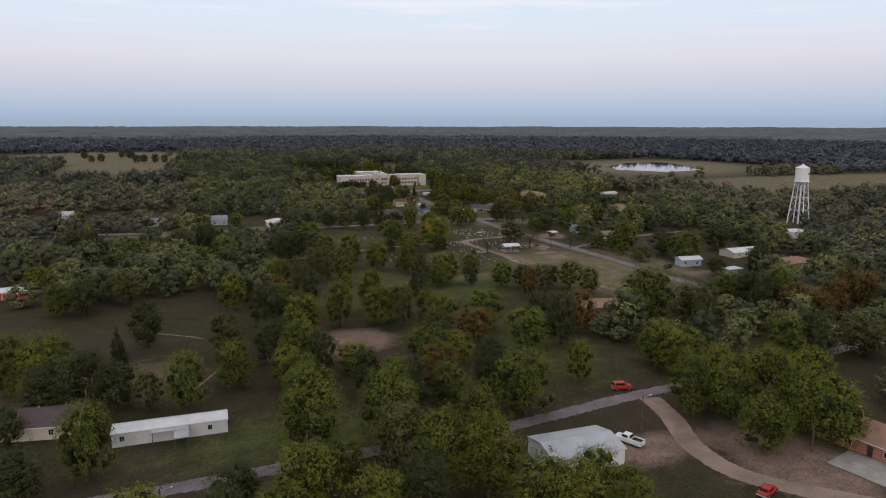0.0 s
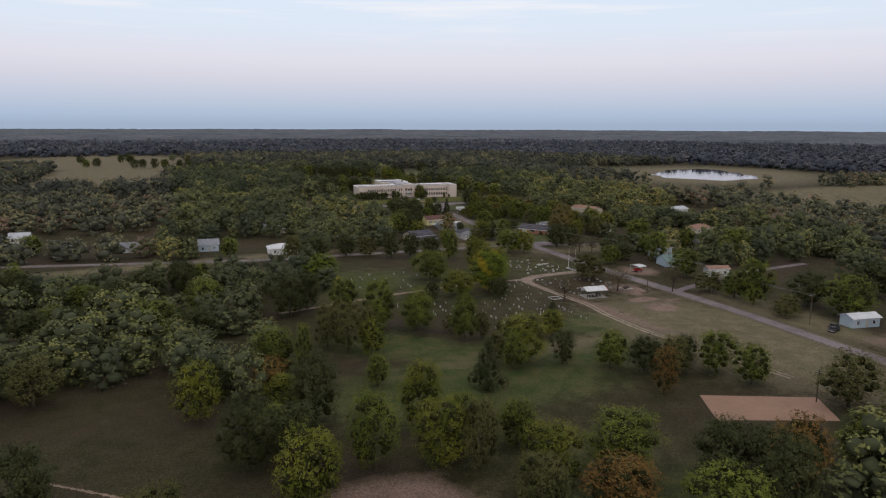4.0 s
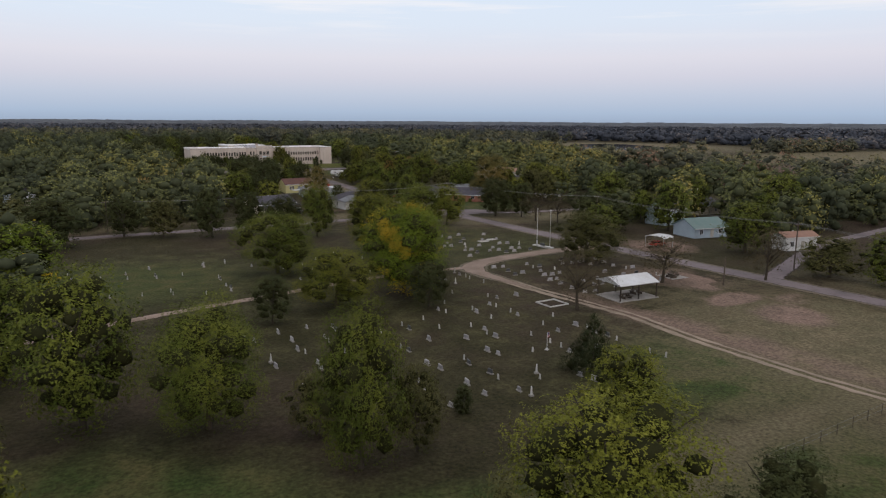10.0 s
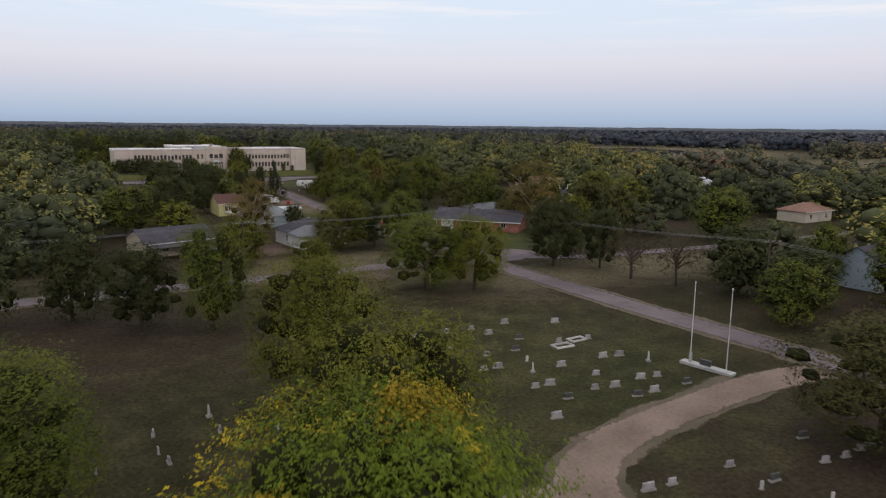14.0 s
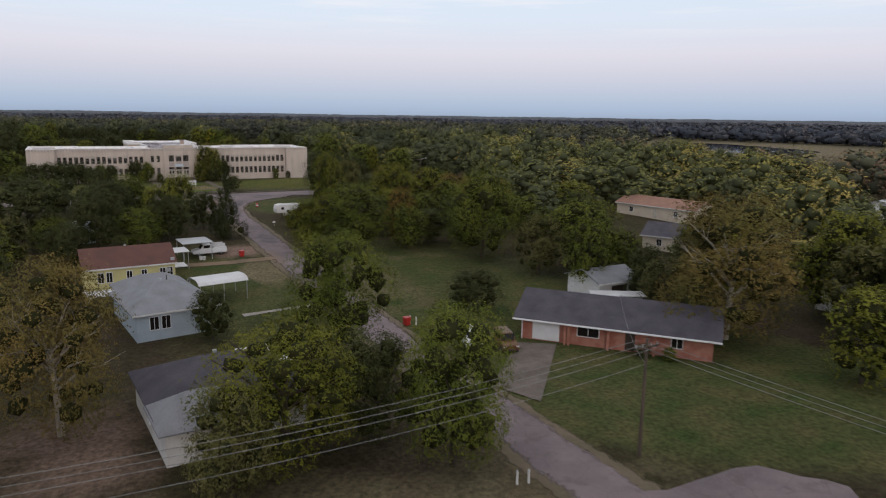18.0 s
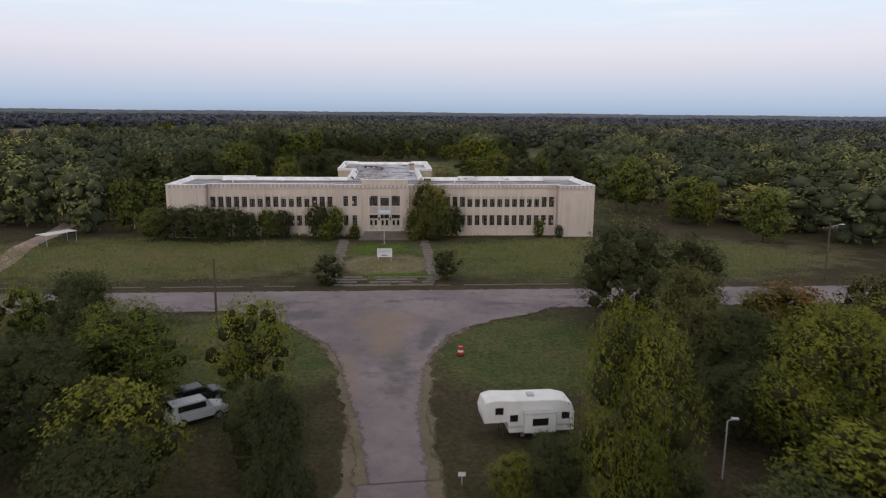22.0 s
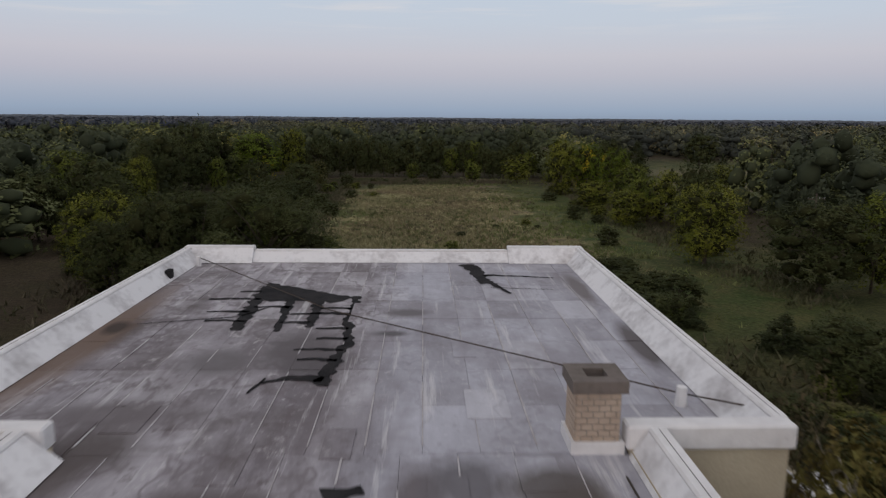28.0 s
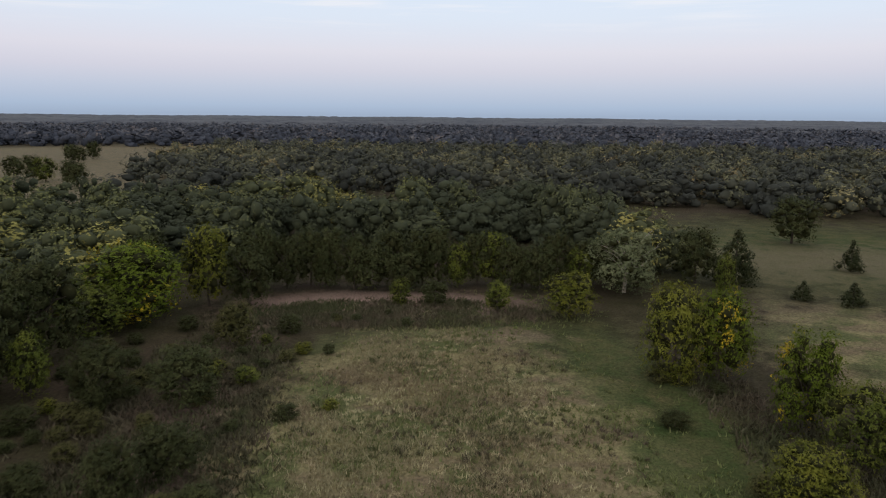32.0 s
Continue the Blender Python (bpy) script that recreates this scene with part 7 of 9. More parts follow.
def vehicle(name, label, x, y, rz, col, kind="car"):
    e = thing(name, x, y, rz, label, {"pickup_truck": "pickup truck"}.get(name, name), "parked vehicles")
    p = paint(col)
    L = {"car": 2.2, "pickup": 2.85, "suv": 2.2}[kind]
    belt_z = {"car": 0.92, "pickup": 1.12, "suv": 1.1}[kind]
    body = part("body", hull([(-L, 0.42), (-L - 0.05, belt_z - 0.1), (-L + 0.2, belt_z), (L - 0.8, belt_z), (L - 0.05, belt_z - 0.18), (L, 0.42)], 0.9 if kind != "pickup" else 0.98, 0.95), p, e)
    if kind == "pickup":
        cab = [(-0.5, belt_z - 0.05), (-0.35, belt_z + 0.72), (1.0, belt_z + 0.74), (1.65, belt_z - 0.05)]
        part("bed", boxes((-L + 0.12, -0.6, -0.76, 0.76, belt_z - 0.02, belt_z + 0.02)), tyre_mat, body)
        for s in (-1, 1):
            part("bed_side", boxes((-L + 0.05, -0.55, s * 0.86 - 0.07, s * 0.86 + 0.07, belt_z - 0.02, belt_z + 0.2), bevel=0.02), p, body)
        part("tailgate", boxes((-L - 0.02, -L + 0.08, -0.8, 0.8, belt_z - 0.02, belt_z + 0.2), bevel=0.02), p, body)
    elif kind == "suv":
        cab = [(-L + 0.1, belt_z - 0.05), (-L + 0.2, belt_z + 0.72), (0.55, belt_z + 0.72), (1.1, belt_z - 0.05)]
    else:
        cab = [(-1.8, belt_z - 0.05), (-1.1, belt_z + 0.52), (0.35, belt_z + 0.54), (1.2, belt_z - 0.05)]
    part("cabin", hull(cab, 0.82, 0.84), p, body)
    zc = belt_z + (0.1 if kind == "car" else 0.16)
    xm = sum(c[0] for c in cab) / 4
    hh = cab[1][1] - zc - 0.1
    for s in (-1, 1):
        part("side_glass", boxes((cab[0][0] + 0.45, cab[3][0] - 0.62, s * 0.79 - 0.02, s * 0.79 + 0.02, zc, zc + hh)), window_glass, body)
    part("windscreen", boxes((-0.36, 0.36, -0.68, 0.68, -0.01, 0.01)), window_glass, body, at=Matrix.Translation(((cab[2][0] + cab[3][0]) / 2 + 0.02, 0, (cab[2][1] + cab[3][1]) / 2 + 0.03)) @ pose(0, 0, 0, 0, math.degrees(math.atan2(cab[2][1] - cab[3][1], cab[3][0] - cab[2][0])), 0))
    part("rear_glass", boxes((-0.28, 0.28, -0.66, 0.66, -0.01, 0.01)), window_glass, body, at=Matrix.Translation(((cab[0][0] + cab[1][0]) / 2 - 0.02, 0, (cab[0][1] + cab[1][1]) / 2 + 0.05)) @ pose(0, 0, 0, 0, -math.degrees(math.atan2(cab[1][1] - cab[0][1], cab[1][0] - cab[0][0])), 0))
    for s in (-1, 1):
        for k in (-0.64, 0.64):
            w = part("wheel", rod(bmesh.new(), (L * k, s * 0.72, 0.36), (L * k, s * 0.96, 0.36), 0.37, 0.37, 16), tyre_mat, e)
            part("rim", rod(bmesh.new(), (L * k, s * 0.95, 0.36), (L * k, s * 0.975, 0.36), 0.22, 0.2, 12), rim_mat, w)
        part("headlight", boxes((L - 0.12, L + 0.02, s * 0.68 - 0.16, s * 0.68 + 0.16, belt_z - 0.34, belt_z - 0.2)), lamp_clear, body)
        part("tail_light", boxes((-L - 0.07, -L + 0.04, s * 0.74 - 0.1, s * 0.74 + 0.1, belt_z - 0.3, belt_z - 0.08)), lamp_red, body)
    part("bumper", boxes((L - 0.02, L + 0.1, -0.8, 0.8, 0.4, 0.58), bevel=0.03), dark_metal, e)
    part("bumper", boxes((-L - 0.13, -L, -0.8, 0.8, 0.42, 0.6), bevel=0.03), metal_grey, e)
    return e


t1 = vehicle("pickup_truck", "white utility pickup with rack beside a carport", -10.1, -104.3, 184, "white", "pickup")
t1.scale = (0.92, 0.92, 0.95)
part("ladder_rack", boxes((-2.6, -0.6, -0.8, -0.74, 1.3, 1.9), (-2.6, -0.6, 0.74, 0.8, 1.3, 1.9), (-1.0, -0.94, -0.74, 0.74, 1.84, 1.9)), metal_white, t1)
vehicle("pickup_truck", "white pickup truck parked on the driveway", 7.8, -156.8, 255, "white", "pickup")
vehicle("car", "dark off-road car parked on the driveway", 10.6, -159.4, 254, "brown", "suv")
vehicle("car", "bright red car parked by the road", -86.5, -465.5, -15, "red", "suv")
vehicle("pickup_truck", "white pickup truck beside the metal workshop", -101.5, -488.5, 115, "white", "pickup")
vehicle("car", "dark car parked on the verge", 12.5, -360, 20, "dark")
vehicle("car", "dark sedan beside the mobile home", 15.5, -357.5, 20, "dark")
vehicle("car", "red car parked under the carport", 11.2, -268.6, 10, "red")
vehicle("car", "dark car parked before the old house", -40.5, -171, 60, "dark", "suv")
vehicle("car", "silver car half hidden under trees", -14.1, -74.2, 35, "silver", "suv")
vehicle("car", "dark car parked beside the silver one", -15.0, -71.0, 35, "dark", "car")
vehicle("car", "red car parked near the road bend", -92, -512, 20, "red")
vehicle("car", "silver car parked on the side street", -118, -196, 0, "silver")
vehicle("car", "dark car parked by the shop", 118, -325, 0, "dark", "suv")
vehicle("pickup_truck", "dark pickup by the shop lot", 108, -322, 0, "dark", "pickup")
carport(11.2, -269.0, 10, 4.2, 5.0, 2.4, metal_white, "pale canopy carport with a red car", 0.4, 4)
lamp_post = thing("lamp_post", 23.4, -84.6, 0, "pale metal yard lamp post among the trees", "lamp post")
bm = bmesh.new()
rod(bm, (0, 0, -0.2), (0, 0, 4.2), 0.06, 0.045, 8)
part("pole", bm, metal_grey, lamp_post)
bm = bmesh.new()
rod(bm, (0, 0, 4.2), (0.35, 0, 4.36), 0.035, 0.03, 6)
part("arm", bm, metal_grey, lamp_post)
part("head", boxes((0.25, 0.75, -0.11, 0.11, 4.3, 4.44), bevel=0.03), metal_grey, lamp_post)
rv = thing("travel_trailer", 11.5, -77.5, 4, "white travel trailer parked on the grass corner", "travel trailer")
rv.scale = (0.86, 0.92, 0.94)
body = part("body", hull([(-4.3, 1.5), (-4.45, 2.3), (-4.2, 3.15), (-3.4, 3.35), (-1.9, 3.25), (2.2, 3.2), (3.4, 2.9), (3.7, 2.2), (3.7, 0.6), (-2.1, 0.6), (-2.2, 1.5)], 1.2, 0.97), siding_white, rv)
for x, z in ((-3.0, 2.2), (-1.7, 1.55), (2.9, 1.6)):
    part("window", boxes((x - 0.35, x + 0.35, -1.24, -1.16, z, z + 0.55), bevel=0.02), window_glass, body)
slide = part("slide_out", boxes((-0.9, 1.9, -1.75, -1.15, 0.75, 2.35), bevel=0.04), siding_white, body)
part("window", boxes((-0.2, 1.2, -1.77, -1.74, 1.35, 1.95), bevel=0.01), window_glass, slide)
part("awning", boxes((-0.95, 1.95, -1.8, -1.1, 2.36, 2.42), bevel=0.01), metal_grey, slide)
part("stripe", boxes((-2.1, 3.6, -1.225, -1.18, 1.05, 1.18)), metal_grey, body)
part("roof_vent", boxes((-0.3, 0.3, -0.3, 0.3, 3.2, 3.42), bevel=0.03), metal_grey, body)
for x in (-0.9, 0.2):
    for s in (-1, 1):
        w = part("wheel", rod(bmesh.new(), (x, s * 0.85, 0.36), (x, s * 1.1, 0.36), 0.36, 0.36, 16), tyre_mat, rv)
        part("rim", rod(bmesh.new(), (x, s * 1.09, 0.36), (x, s * 1.12, 0.36), 0.2, 0.2, 10), rim_mat, w)
part("landing_leg", boxes((-2.6, -2.48, -0.9, -0.78, 0.0, 1.5)), dark_metal, rv)
part("landing_leg", boxes((-2.6, -2.48, 0.78, 0.9, 0.0, 1.5)), dark_metal, rv)

# ---- small things ----
def stop_sign(x, y, rz):
    e = thing("stop_sign", x, y, rz, "small red octagonal road sign on a post", "road sign", "road signs")
    part("post", rod(bmesh.new(), (0, 0, -0.2), (0, 0, 2.2), 0.03), metal_grey, e)
    part("plate", rod(bmesh.new(), (0, -0.05, 2.2), (0, -0.03, 2.2), 0.38, 0.38, 8), paint("red"), e)


e = thing("traffic_barrel", 7.8, -61.8, 0, "red and white road barrel on the verge", "traffic barrel")
part("body", rod(bmesh.new(), (0, 0, 0), (0, 0, 0.9), 0.3, 0.24, 14), paint("red"), e)
part("white_band", rod(bmesh.new(), (0, 0, 0.36), (0, 0, 0.56), 0.285, 0.27, 14), sign_white, e)
part("base_ring", rod(bmesh.new(), (0, 0, 0), (0, 0, 0.07), 0.4, 0.4, 14), tyre_mat, e)
e = thing("small_sign", 5.7, -84.3, 0, "small blank white sign on a short post", "road sign", "road signs")
part("post", rod(bmesh.new(), (0, 0, -0.1), (0, 0, 0.8), 0.03), metal_grey, e)
part("plate", boxes((-0.25, 0.25, -0.03, -0.01, 0.6, 0.9), bevel=0.01), sign_white, e)
stop_sign(-5.5, -199, 0)


def fence(points, label, h=1.1, step=2.6):
    e = thing("wire_fence", *points[0], 0, label, "fence", "fences", z=0.0)
    inv = e.matrix_world.inverted()
    prev = None
    for a, b in zip(points, points[1:]):
        n = max(1, int(math.hypot(b[0] - a[0], b[1] - a[1]) / step))
        for i in range(n + 1):
            x, y = a[0] + (b[0] - a[0]) * i / n, a[1] + (b[1] - a[1]) * i / n
            p = inv @ Vector((x, y, float(gz(x, y))))
            part("fence_post", rod(bmesh.new(), p - Vector((0, 0, 0.2)), p + Vector((0, 0, h)), 0.04, 0.04, 5), wood_post, e)
            if prev is not None and (p - prev).length > 0.1:
                for z in (0.5, 1.0):
                    part("fence_wire", rod(bmesh.new(), prev + Vector((0, 0, h * z - 0.05)), p + Vector((0, 0, h * z - 0.05)), 0.012, 0.012, 3), wire_mat, e)
            prev = p


fence([(-62, -347), (-40, -346), (-20, -346)], "low wire fence along the cemetery edge")
fence([(-150, -481), (-125, -481)], "wire fence along the road verge")
fence([(-92, -478), (-94, -490)], "wire fence round the workshop yard")
for x, y, c in ((-5.6, -107.3, "red"), (4.6, -147.6, "red"), (-20, -293, "red")):
    e = thing("refuse_bin", x, y, 10, "small dark red bin standing outdoors", "bin", "bins")
    part("body", hull([(-0.3, 0), (-0.36, 0.9), (0.36, 0.9), (0.3, 0)], 0.34, 1.1), paint(c), e)
    part("lid", boxes((-0.38, 0.38, -0.4, 0.4, 0.9, 0.97), bevel=0.02), paint(c), e)
for x, y in ((-11.9, -107.6), (-11.45, -107.75)):
    e = thing("bucket", x, y, 0, "white plastic tub standing by the carport", "tub", "tubs")
    part("body", rod(bmesh.new(), (0, 0, 0), (0, 0, 0.55), 0.2, 0.26, 10), siding_white, e)
    part("rim", rod(bmesh.new(), (0, 0, 0.55), (0, 0, 0.6), 0.28, 0.28, 10), siding_white, e)
for x, y in ((5.2, -147.2), (5.6, -148.0), (-4.2, -183.5), (-3.4, -183.7)):
    e = thing("marker_post", x, y, 0, "short white utility marker post", "marker post", "marker posts")
    part("post", rod(bmesh.new(), (0, 0, -0.1), (0, 0, 0.95), 0.09, 0.09, 8), siding_white, e)
    part("cap", rod(bmesh.new(), (0, 0, 0.95), (0, 0, 1.0), 0.1, 0.07, 8), metal_grey, e)
carport(-55.6, -5.4, 62, 6.0, 2.6, 2.0, metal_white, "open lean-to with pale tin roof by the drive", 0.03, 4)
strip("school_side_drive", [(-55, -40), (-55.5, -24), (-60, -8), (-61, 6), (-66, 30)], 4.2, gravel, "grey gravel drive beside the school lawn", "driveway", 0.07)
e = thing("goal_frame", -51.5, 10.1, 11, "thin pale metal frame standing on the lawn", "frame")
for x in (-3.1, 3.1):
    part("post", rod(bmesh.new(), (x, 0, -0.1), (x, 0, 2.0), 0.05), coping, e)
part("crossbar", rod(bmesh.new(), (-3.1, 0, 2.0), (3.1, 0, 2.0), 0.05), coping, e)

# shrubs that have grown up the rear of the east wing
tree_later = [(21.7, -168.2, 1.5, 0.95, "d"), (23.4, -170.2, 1.5, 0.9, "g"), (-15, 36.5, 7.6, 2.4, "y"), (-19, 38, 7, 2.6, "g"), (-13.6, 30.5, 6.6, 2.2, "y"), (-17, 27, 7.5, 2.8, "g"), (-22, 31, 9, 3.2, "d"), (-40.5, -2.5, 5.6, 2.8, "g"), (-37, -3, 6.2, 3.2, "d"), (-33.5, -4, 6.4, 3.4, "d"), (-30, -4.5, 6.6, 3.6, "d"), (-26.8, -3.8, 6.2, 3.2, "d"), (-24.2, -1.5, 5, 2.2, "d"), (-21, -1, 5.8, 2.2, "g"), (-18.4, -1, 5.4, 2.0, "d"),
              (-12, -1.2, 6.4, 2.6, "d"), (-9, -1.2, 6.0, 2.2, "g"), (-10.4, -2.5, 3.6, 1.8, "y"), (-5.6, -0.8, 2.6, 1.3, "g"), (7.2, -1.8, 10.9, 3.3, "W"), (9.6, -2.2, 9.8, 3.0, "W"), (5.4, -3, 5.5, 2.2, "W"), (12.2, -1.8, 6.2, 2.7, "d"), (8.4, -3.6, 5.0, 2.6, "d"),
              (28.5, 0.3, 3.4, 1.2, "g"), (32.2, -0.8, 2.4, 0.9, "d"), (10.8, 16.6, 10.4, 2.0, "o"), (13.2, 16.3, 10.5, 2.2, "s"), (15.6, 16.8, 10.2, 2.2, "o"), (18.2, 17.4, 10.0, 2.4, "s"), (22.6, 18.6, 9.4, 2.2, "s"), (13.6, 35.4, 10.2, 2.9, "B"), (12.0, 37.2, 10.6, 1.5, "b"), (12.4, 33.5, 8.0, 2.0, "y"), (14.8, 29.5, 7.0, 2.3, "d"), (12.2, 26.0, 6.0, 2.4, "d"), (17.5, 24, 6, 2.6, "d"), (21, 29, 5.5, 2.6, "d")]

# ---- trees ----
def leaf_cards(rng, centres, radii, heart, count, size, flat=0.8, up=0.3, loose=0.30):
    """Small pointed leaf sprays over round lobes, most of them on the outer and upper side."""
    weights = (radii ** 2).mean(1)
    pick = rng.choice(len(centres), count, p=weights / weights.sum())
    out = centres[pick] - heart
    out /= np.linalg.norm(out, axis=1)[:, None] + 1e-6
    d = rng.normal(size=(count, 3)) * 0.72 + out * 0.5 + np.array([0, 0, up])
    d /= np.linalg.norm(d, axis=1)[:, None]
    depth = 1 - np.abs(rng.normal(0, 0.17, count)) + np.where(rng.uniform(size=count) < 0.2, rng.uniform(0, 0.42, count), 0.0)
    wave = rng.uniform(1.6, 3.4, (3, 3)) * rng.choice((-1, 1), (3, 3))
    swell = np.sin(d @ wave.T * 2.2 + (centres[pick] @ wave.T) + rng.uniform(0, 6.28, 3)).prod(1)
    depth += 0.26 * swell + 0.06
    c = centres[pick] + d * radii[pick] * depth[:, None]
    n = d * 0.55 + out * 0.35 + rng.normal(size=(count, 3)) * loose + np.array([0, 0, 0.05])
    n /= np.linalg.norm(n, axis=1)[:, None]
    u = np.cross(n, rng.normal(size=(count, 3)))
    u /= np.linalg.norm(u, axis=1)[:, None]
    v = np.cross(n, u)
    s = size * rng.uniform(0.6, 1.35, count)
    tris = []
    for k in range(3):
        a = rng.uniform(0, 6.283, count)
        along = u * np.cos(a)[:, None] + v * np.sin(a)[:, None] - n * rng.uniform(-0.15, 0.5, count)[:, None]
        across = v * np.cos(a)[:, None] - u * np.sin(a)[:, None]
        q = (s * rng.uniform(0.7, 1.25, count))[:, None]
        c0 = c - along * q * 0.3 + rng.normal(0, 0.5, (count, 3)) * s[:, None]
        tris.append(np.stack([c0 + across * q * flat * 0.42, c0 - across * q * flat * 0.42, c0 + along * q * 1.05], 1))
    verts = np.concatenate(tris, 1).reshape(-1, 3)
    return verts, np.arange(count * 9).reshape(-1, 3)


def ico(sub):
    bm = bmesh.new()
    bmesh.ops.create_icosphere(bm, subdivisions=sub, radius=1)
    v = np.array([x.co[:] for x in bm.verts])
    f = np.array([[q.index for q in p.verts] for p in bm.faces])
    bm.free()
    return v, f


ICO1, ICO2 = ico(1), ico(2)


def crown_arrays(rng, kind, lobes, leaves, size, h, r, foot, core, middle=None, flat=0.8, up=0.30, loose=0.30):
    """A crown as lobes over an uneven dome: sprays of leaves round cores for inner shade."""
    cen, rr = [], []
    turn, grow = rng.uniform(0, 6.28), (34 / lobes) ** 0.4
    sway = rng.uniform(0, 6.28, 3)
    for i in range(lobes):
        u = (i + rng.uniform(0.1, 0.9)) / lobes
        a = turn + i * 2.4 + rng.uniform(-0.5, 0.5)
        if kind == "c":
            wide, q = 1.02 - 0.97 * u, rng.uniform(0.35, 0.75)
            s = 0.10 + 0.30 * (1 - u)
        else:
            wide = math.sqrt(max(0.0, 1 - ((u - 0.42) / 0.62) ** 2)) if u > 0.42 else 0.58 + 0.42 * math.sin(u / 0.42 * 1.57)
            wide *= 1 + 0.16 * math.sin(2 * a + sway[0]) + 0.10 * math.sin(3 * a + sway[1])
            q = rng.uniform(0.46, 0.68)
            s = rng.uniform(0.25, 0.40) * (0.86 if kind in "sSBb" else 1.0) * grow
        z = h * (foot + (0.92 - foot) * u)
        cen.append((math.cos(a) * r * wide * q, math.sin(a) * r * wide * q, z))
        rr.append((r * s, r * s, r * s * rng.uniform(0.75, 1.05)))
    if kind != "c":
        for k in range(max(2, lobes // 6) if middle is None else middle):
            a, s = rng.uniform(0, 6.28), rng.uniform(0.3, 0.42)
            cen.append((math.cos(a) * r * 0.22, math.sin(a) * r * 0.22, h * rng.uniform(foot + 0.22, 0.74)))
            rr.append((r * s, r * s, r * s))
    cen, rr = np.array(cen), np.array(rr)
    heart = np.array([0, 0, h * (0.35 * foot + 0.28)])
    verts, faces = leaf_cards(rng, cen, rr, heart, leaves, size, flat, up, loose)
    vs, fs, base = [verts], [faces], len(verts)
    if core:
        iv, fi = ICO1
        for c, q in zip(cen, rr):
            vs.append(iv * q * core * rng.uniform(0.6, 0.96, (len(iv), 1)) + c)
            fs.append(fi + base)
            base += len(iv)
    allv = np.concatenate(vs)
    allv[:, :2] *= r / np.percentile(np.hypot(allv[:, 0], allv[:, 1]), 97)
    allv[:, 2] *= h / np.percentile(allv[:, 2], 99.7)
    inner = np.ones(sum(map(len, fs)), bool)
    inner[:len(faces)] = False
    return allv, np.concatenate(fs), inner


def crown_mesh(name, kind, seed, leaves, size, bush=False, h=11.0, r=5.3):
    rng = np.random.default_rng(seed)
    lobes = {"c": 26, "s": 30, "S": 24, "B": 24, "b": 18}.get(kind, 34)
    foot = 0.03 if bush else {"c": 0.06, "W": 0.04, "b": 0.3}.get(kind, 0.16)
    v, f, inner = crown_arrays(rng, kind, lobes, leaves, size, h, r, foot, {"s": 0.56, "S": 0.50, "B": 0.44, "b": 0}.get(kind, 0.58))
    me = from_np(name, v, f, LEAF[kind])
    # Cores showing below the leaves act as painted underside shade.
    me.materials.append(crown_shade)
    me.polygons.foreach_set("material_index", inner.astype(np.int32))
    return me


def trunk_mesh(name, kind, seed, h=11.0, r=5.3):
    rng = random.Random(seed)
    bm = bmesh.new()
    top = h * (0.9 if kind == "c" else 0.5)
    lean = Vector((rng.uniform(-0.4, 0.4), rng.uniform(-0.4, 0.4), 0))
    rod(bm, (0, 0, -0.4), Vector((0, 0, top * 0.5)) + lean * 0.5, 0.30, 0.22, 7)
    rod(bm, Vector((0, 0, top * 0.5)) + lean * 0.5, Vector((0, 0, top)) + lean, 0.22, 0.13, 6)
    if kind != "c":
        limbs = 16 if kind in "bSB" else 9
        for i in range(limbs):
            a = rng.uniform(0, 6.28)
            z0 = top * rng.uniform(0.5, 1.0)
            p0 = Vector((0, 0, z0)) + lean * (z0 / top)
            e = Vector((math.cos(a), math.sin(a), 0)) * r * rng.uniform(0.45, 0.85) + Vector((0, 0, z0 + h * rng.uniform(0.12, 0.42)))
            e.z = min(e.z, h * 0.93)
            m = p0.lerp(e, 0.5) + Vector((0, 0, 0.4))
            rod(bm, p0, m, 0.12, 0.08, 5)
            rod(bm, m, e, 0.08, 0.025, 4)
            if kind in "bSB":
                for _ in range(3):
                    t = m.lerp(e, rng.uniform(0, 0.9))
                    rod(bm, t, t + Vector((rng.uniform(-1.4, 1.4), rng.uniform(-1.4, 1.4), rng.uniform(0.2, 1.4))), 0.04, 0.012, 3)
    me = finish(bm, name)
    me.materials.append(pale_bark if kind in "SB" else bark)
    return me


TREE_WORDS = {
    "g": ("green_tree", "broad green deciduous tree with a full crown"),
    "y": ("yellow_green_tree", "broad yellow-green deciduous tree in early autumn"),
    "Y": ("golden_tree", "large tree with leaves turning golden yellow"),
    "d": ("dark_green_tree", "dark green dense deciduous tree"),
    "o": ("rusty_tree", "tree with rusty brown autumn leaves"),
    "s": ("olive_tree", "thin olive-green tree with a loose crown"),
    "S": ("pale_tree", "pale-barked tree with sparse silvery leaves"),
    "B": ("pale_tree", "pale-barked sycamore with brownish autumn leaves"),
    "b": ("bare_tree", "nearly bare tree with grey-brown twiggy limbs"),
    "c": ("cedar_tree", "dark conical cedar tree"),
    "W": ("overgrown_tree", "vine-covered tree against the school wall"),
}
LEAVES = {"g": 900, "y": 900, "Y": 1000, "d": 900, "o": 850, "s": 1000, "S": 900, "B": 900, "b": 330, "c": 900, "W": 1100}
PROTO = {}


def proto(kind, variant, near, bush):
    key = (kind, variant, near, bush)
    if key not in PROTO:
        seed = 100 * variant + ord(kind)
        PROTO[key] = (crown_mesh("crown", kind, seed, int(LEAVES[kind] * (1.4, 2.8, 5.5, 13.0, 26.0)[near]), (0.38, 0.265, 0.18, 0.125, 0.092)[near], bush), trunk_mesh("trunk", kind, seed))
    return PROTO[key]


